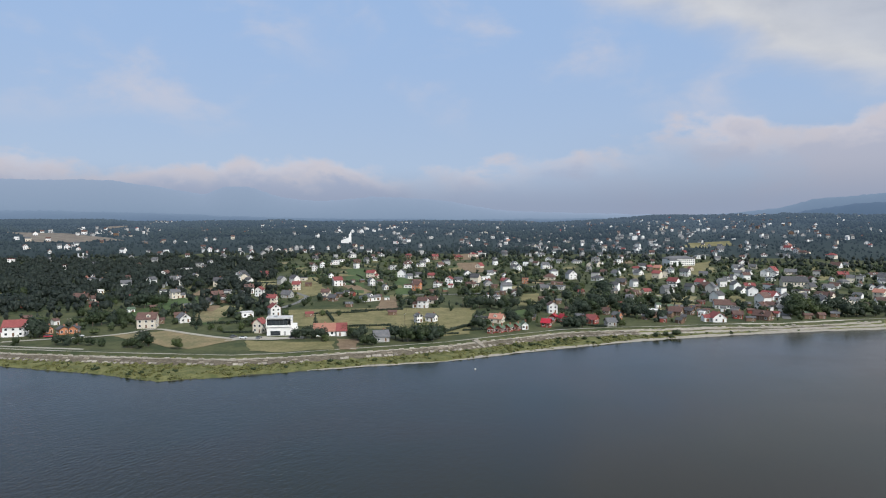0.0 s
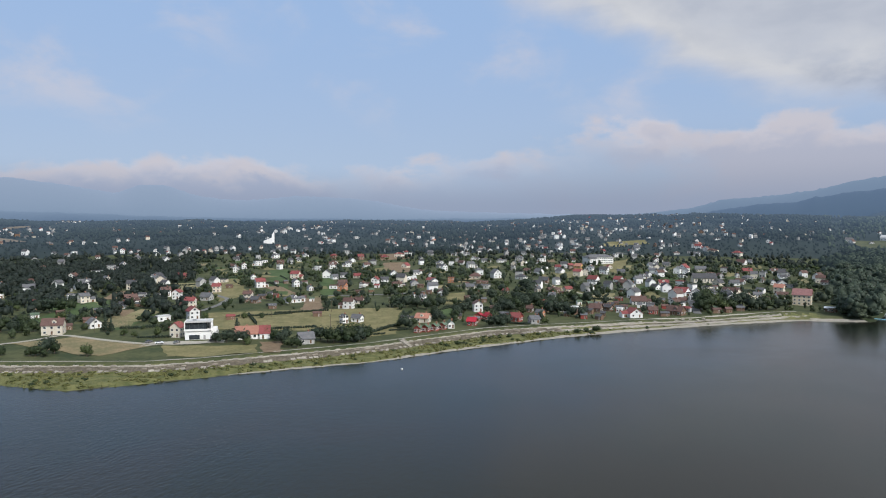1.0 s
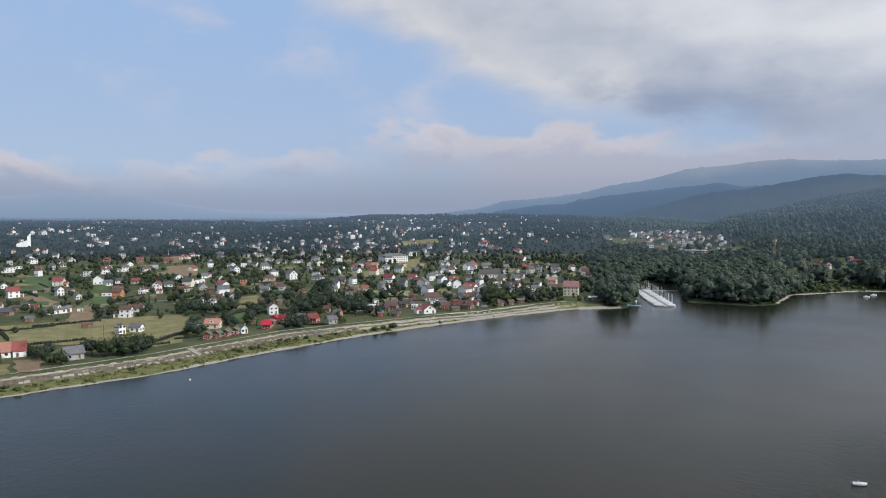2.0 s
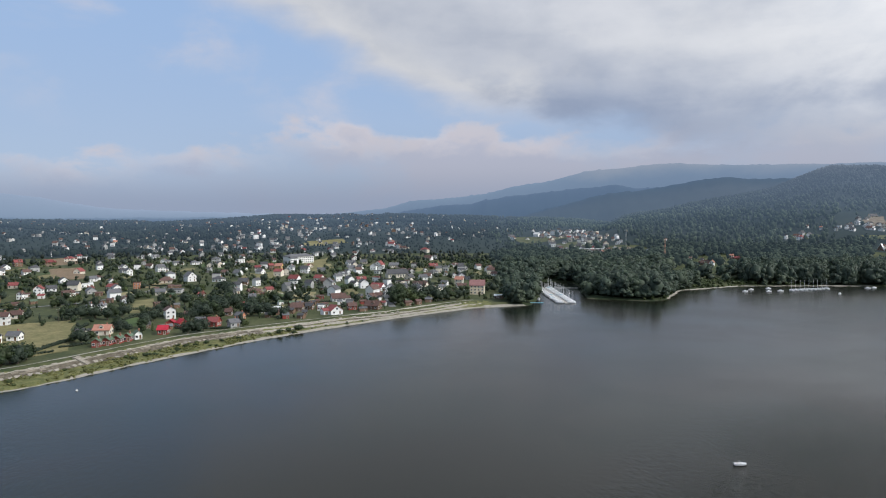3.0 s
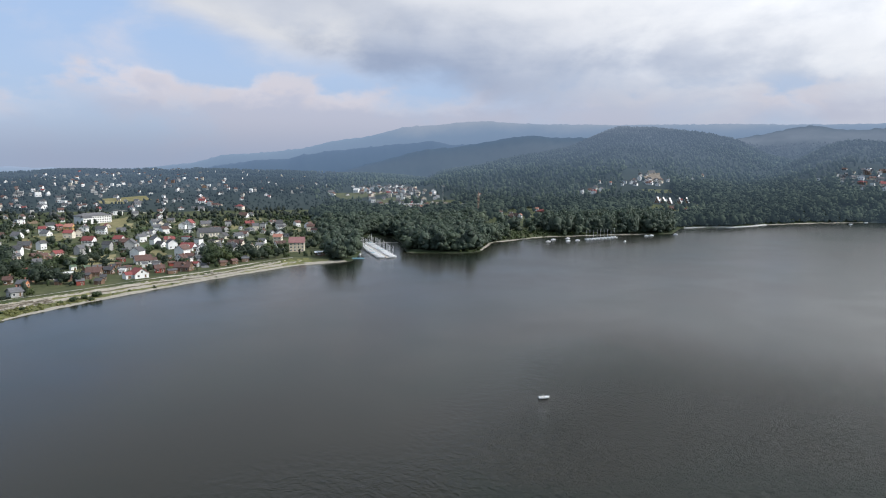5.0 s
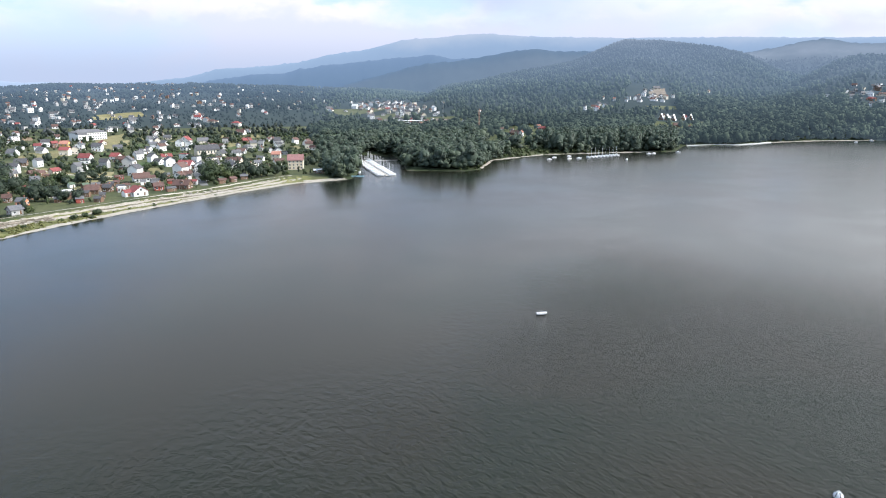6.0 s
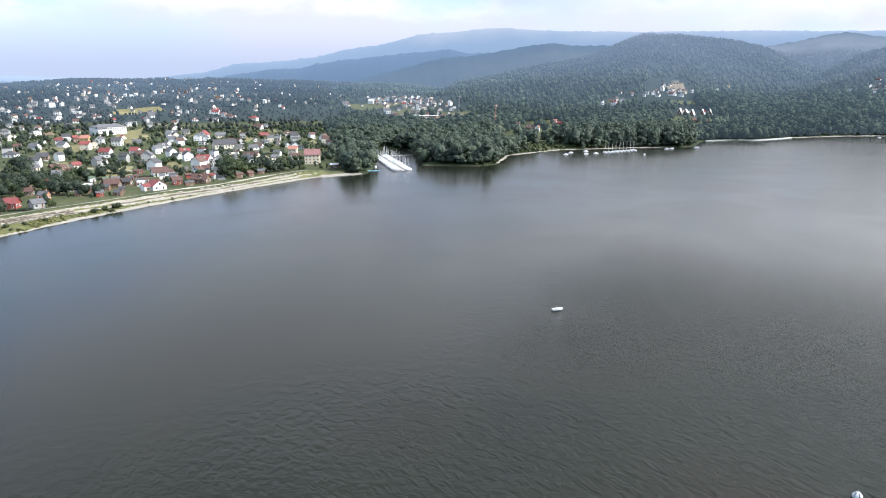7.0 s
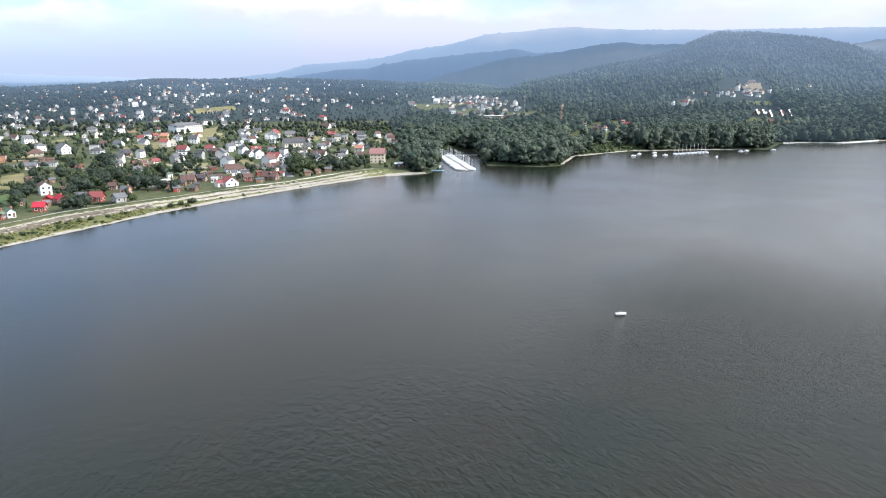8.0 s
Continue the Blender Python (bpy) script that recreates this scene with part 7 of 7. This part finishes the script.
def motor_boat(l, label, group="boats at anchor"):
    base = tagged(new("motor_boat"), label, "boat", group)
    child("hull", hull_mesh(l, l * 0.36, 0.8, M["hull"]), base)
    child("cabin", cabin_mesh(l * 0.4, l * 0.26, 0.75), base, Matrix.Translation((l * 0.02, 0, 0.8)))
    child("outboard_motor", mesh_of("outboard_motor", *boxes([(-0.18, 0.18, -0.16, 0.16, 0.3, 1.1), (-0.1, 0.1, -0.08, 0.08, -0.3, 0.3)]), [ROOFS["dark"]]), base, Matrix.Translation((-l * 0.52, 0, 0)))
    return base


def pontoon(l, w, mat, label):
    base = tagged(new("pontoon"), label, "pontoon")
    n = max(2, int(l / 3))
    deck = mesh_of("deck_section", *boxes([(-l / n / 2 + 0.04, l / n / 2 - 0.04, -w / 2, w / 2, 0.35, 0.5)]), [mat])
    fl = mesh_of("float", *boxes([(-l / n / 2 * 0.8, l / n / 2 * 0.8, -w / 2 + 0.15, w / 2 - 0.15, -0.3, 0.34)]), [M["metal"]])
    for k in range(n):
        child("deck_section", deck, base, Matrix.Translation((-l / 2 + (k + 0.5) * l / n, 0, 0)))
        child("float", fl, base, Matrix.Translation((-l / 2 + (k + 0.5) * l / n, 0, 0)))
    return base


def marina():
    a, b = Vector((419, 474, 0)), Vector((352, 369, 0))
    mid, run = (a + b) / 2, (b - a)
    head = math.degrees(math.atan2(run.y, run.x))
    pontoon(run.length, 2.4, M["plank"], "long floating jetty with grey plank deck").matrix_basis = pose(mid.x, mid.y, 0, 0, 0, head)
    side = Vector((-run.y, run.x, 0)).normalized()
    rg = np.random.default_rng(4)
    kinds = [yacht(6.6, "small white sailing boat moored at a jetty"), yacht(7.6, "white sailing boat with a blue sail cover")]
    first = [True, True]
    for sgn in (-1, 1):
        n = 29
        for k in range(n):
            u = 0.04 + 0.92 * k / (n - 1)
            kind = int(rg.uniform() < 0.15)
            l = (6.6, 7.6)[kind]
            p = a + run * u + side * sgn * (1.5 + l / 2)
            m = pose(p.x, p.y, 0.12, 0, 0, head + 90 * sgn + (180 if rg.uniform() < 0.4 else 0) + rg.uniform(-4, 4))
            if first[kind]:
                kinds[kind].matrix_basis = m
                first[kind] = False
            else:
                copy_thing(kinds[kind], m)
    p = a + run * 0.05 + side * 18
    pontoon(22, 2.2, M["plank"], "short floating jetty with grey plank deck").matrix_basis = pose(p.x + 6, p.y, 0, 0, 0, head - 90)
    pontoon(17, 3.2, M["blue"], "pale blue floating bathing platform by the beach").matrix_basis = pose(333, 388, 0, 0, 0, -48)
    for x, y, t in ((352, 402, 30), (356, 414, -60), (366, 428, 10)):
        motor_boat(5, "small white motor boat moored by the trees", "boats of the marina").matrix_basis = pose(x, y, 0.1, 0, 0, t)
    row = yacht(7.2, "white sailing boat moored in a row before the wood")
    for k in range(9):
        m = pose(594 + 5.4 * k, 327 - 1.2 * k, 0.12, 0, 0, 62 + rg.uniform(-5, 5))
        if k:
            copy_thing(row, m)
        else:
            row.matrix_basis = m
    one = motor_boat(5.6, "white motor boat lying at anchor")
    for k, (x, y, t) in enumerate(((551, 346, -30), (569, 334, -20), (581, 330, -35), (570, 352, -25), (592, 348, -28), (676, 299, -40), (684, 297, -30), (601, 288, 10), (716, 283, -50), (1086, 156, -60), (1030, 165, -40))):
        m = pose(x, y, 0.1, 0, 0, t)
        if k:
            copy_thing(one, m)
        else:
            one.matrix_basis = m
    ferry = tagged(new("excursion_boat"), "white flat excursion boat at the far shore", "boat")
    ferry.matrix_basis = pose(1094, 168, 0.1, 0, 0, -62)
    child("hull", hull_mesh(20, 5, 1.3, M["hull"]), ferry)
    child("cabin", mesh_of("cabin", *boxes([(-7, 5, -1.9, 1.9, 1.3, 2.4), (-7.3, 5.4, -2.1, 2.1, 3.0, 3.2), (-6.9, -6.7, -1.8, 1.8, 2.4, 3.0), (4.6, 4.8, -1.8, 1.8, 2.4, 3.0)]), [M["hull"]]), ferry)


marina()


def dinghy():
    base = tagged(new("dinghy"), "small white dinghy with a dark waterline adrift on the lake", "boat")
    base.matrix_basis = pose(154.5, 97.5, 0.0, 0, 0, -58 + 25)
    child("hull", hull_mesh(3.3, 1.5, 0.5, M["hull"]), base)
    child("waterline_band", hull_mesh(3.36, 1.56, 0.16, ROOFS["dark"], "waterline_band"), base, Matrix.Translation((0, 0, -0.02)))
    child("thwart", mesh_of("thwart", *boxes([(-0.15, 0.15, -0.62, 0.62, 0.5, 0.56), (-0.95, -0.65, -0.55, 0.55, 0.5, 0.56)]), [M["plank"]]), base)
    child("tiller", mesh_of("tiller", *rod((-0.4, 0.1, 0.5), (-0.1, 0.25, 1.25), 0.05), [M["hull"]]), base)
    child("outboard_motor", mesh_of("outboard_motor", *boxes([(-1.85, -1.6, -0.15, 0.15, 0.25, 0.85)]), [M["metal"]]), base)


def buoy(x, y, r):
    """A round white buoy with a collar, ribs and a lifting ring."""
    base = tagged(new("mooring_buoy"), "round white mooring buoy with dark weathered seams", "buoy")
    base.matrix_basis = pose(x, y, 0, 0, 0, 20)
    rows, n = [(0.75, -0.25), (0.98, -0.02), (1.0, 0.2), (0.9, 0.48), (0.62, 0.72), (0.25, 0.82)], 16
    v = [(r * a * math.cos(i * 6.2832 / n), r * a * math.sin(i * 6.2832 / n), 1.35 * r * z) for a, z in rows for i in range(n)]
    f = [(k * n + i, k * n + (i + 1) % n, (k + 1) * n + (i + 1) % n, (k + 1) * n + i) for k in range(len(rows) - 1) for i in range(n)] + [tuple(range(5 * n, 6 * n))]
    child("float_body", mesh_of("float_body", v, f, [M["hull"]], None, True), base)
    for i in range(6):
        a = i * math.pi / 3 + 0.3
        c, s = math.cos(a), math.sin(a)
        child("seam", mesh_of("seam", *rod((r * 0.98 * c, r * 0.98 * s, r * 0.3), (r * 0.4 * c, r * 0.4 * s, r * 1.08), 0.13 * r + 0.02), [ROOFS["dark"]]), base)
    child("lifting_ring", mesh_of("lifting_ring", *rod((0, 0, r * 1.05), (0, 0, r * 1.45), 0.08 * r + 0.02), [M["metal"]]), base)


dinghy()
buoy(111, 13, 0.78)
buoy(14, 277, 0.45)
# ---- small things ----
def car(x, y, turn, paint, words):
    base = tagged(new("car"), "%s parked car beside the lane" % words, "car", "parked cars")
    base.matrix_basis = pose(x, y, height(x, y) + 0.35, 0, 0, turn)
    side = [(-2.1, 0.35), (-2.05, 0.85), (-1.3, 0.95), (-0.8, 1.0), (1.0, 0.95), (2.0, 0.75), (2.1, 0.4)]
    v = [(u, s * 0.86, z) for s in (-1, 1) for u, z in side]
    n = len(side)
    child("body", mesh_of("body", v, [tuple(range(n)), tuple(range(n, 2 * n))[::-1]] + [(i, n + i, n + (i + 1) % n, (i + 1) % n) for i in range(n)], [paint]), base)
    v = [(-1.5, -0.78, 0.93), (0.75, -0.78, 0.93), (0.75, 0.78, 0.93), (-1.5, 0.78, 0.93), (-1.15, -0.62, 1.42), (0.15, -0.62, 1.42), (0.15, 0.62, 1.42), (-1.15, 0.62, 1.42)]
    child("cabin", mesh_of("cabin", v, [(4, 5, 6, 7), (0, 1, 5, 4), (1, 2, 6, 5), (2, 3, 7, 6), (3, 0, 4, 7)], [M["glass"]]), base)
    for u in (-1.3, 1.3):
        for s in (-0.78, 0.78):
            child("wheel", WHEEL, base, Matrix.Translation((u, s, 0.33)))


WHEEL = mesh_of("wheel", *rod((0, -0.11, 0), (0, 0.11, 0), 0.33, 10), [ROOFS["dark"]])
for cx, cy, ct, paint, words in ((-104, 334, 10, M["hull"], "white"), (-96, 335, 80, M["metal"], "silver"), (-79, 338, 5, ROOFS["dark"], "black"), (-192, 339, 20, M["hull"], "white"),
                                 (-208, 338, 15, ROOFS["crimson"], "red"), (-110, 337, 70, ROOFS["grey"], "grey"), (232, 428, 60, M["hull"], "white"), (228, 436, 60, M["metal"], "silver"), (212, 430, 20, ROOFS["crimson"], "red")):
    car(cx, cy, ct, paint, words)


def power_pole(x, y, turn):
    base = tagged(new("power_pole"), "slim grey concrete power pole with a short crossarm", "pole", "power poles")
    base.matrix_basis = pose(x, y, height(x, y) - 0.3, 0, 0, turn)
    child("post", mesh_of("post", *rod((0, 0, 0), (0, 0, 8.6), 0.12, 8), [M["bark"]]), base)
    child("crossarm", mesh_of("crossarm", *boxes([(-1.1, 1.1, -0.05, 0.05, 8.1, 8.2)]), [M["metal"]]), base)
    for u in (-0.95, 0, 0.95):
        child("insulator", mesh_of("insulator", *rod((u, 0, 8.2), (u, 0, 8.4), 0.05), [M["hull"]]), base)


for px, py, pt in ((-100, 398, 20), (-62, 420, 20), (-25, 438, 20), (14, 452, 20), (52, 470, 15), (90, 488, 10), (-150, 372, 25), (-205, 352, 25), (-22, 372, 70), (132, 430, 10), (178, 440, 0), (262, 470, 0)):
    power_pole(px, py, pt)


HEDGE_CROWNS = [crown(tree_rng, 16, 0.2, "bush", 1, True) for _ in range(4)]


def hedge(x0, y0, x1, y1, tall):
    """A clipped garden hedge with an uneven top."""
    l = math.hypot(x1 - x0, y1 - y0)
    pts = np.column_stack([np.linspace(x0, x1, int(l / 1.3)), np.linspace(y0, y1, int(l / 1.3))])
    V, F, n = [], [], 0
    for x, y in pts:
        v, f = HEDGE_CROWNS[int(tree_rng.integers(4))]
        keep = tree_rng.uniform(0.85, 1.15)
        V.append(v * (1.7, 1.7, tall * keep) + (x, y, height(x, y) - 0.1))
        F.append(f + n)
        n += len(v)
    tagged(new("hedge", tri_mesh("hedge", np.concatenate(V), np.concatenate(F), M["leaf_dark"])), "long dark green garden hedge along a plot", "hedge")


for hx in ((70, 392, 96, 376), (-20, 344, 8, 352), (12, 362, 40, 372), (-120, 352, -104, 352), (150, 470, 196, 458)):
    hedge(*hx, 1.7)


def plot_hedges():
    """Hedges along the garden plots."""
    hr = np.random.default_rng(41)
    made = 0
    while made < 60:
        r, a = math.sqrt(hr.uniform(375 ** 2, 720 ** 2)), radians(hr.uniform(-20, 35))
        x, y, l = r * math.sin(a), r * math.cos(a), hr.uniform(14, 46)
        t = radians((62 if x > -40 else 105) + hr.uniform(-8, 8) + (90 if hr.uniform() < 0.4 else 0))
        p = [(x + k * l * math.cos(t), y + k * l * math.sin(t)) for k in (-0.5, -0.25, 0, 0.25, 0.5)]
        if any(math.hypot(px - hx, py - hy) < h + 1.5 for px, py in p for hx, hy, h in HOMES) or min(away(np.array([px]), np.array([py]), DYKE)[0][0] for px, py in p) < 26:
            continue
        hedge(*p[0], *p[-1], hr.uniform(1.3, 2.6))
        made += 1


plot_hedges()
field("gravel", -112, 330, -72, 336, -74, 342, -112, 340)
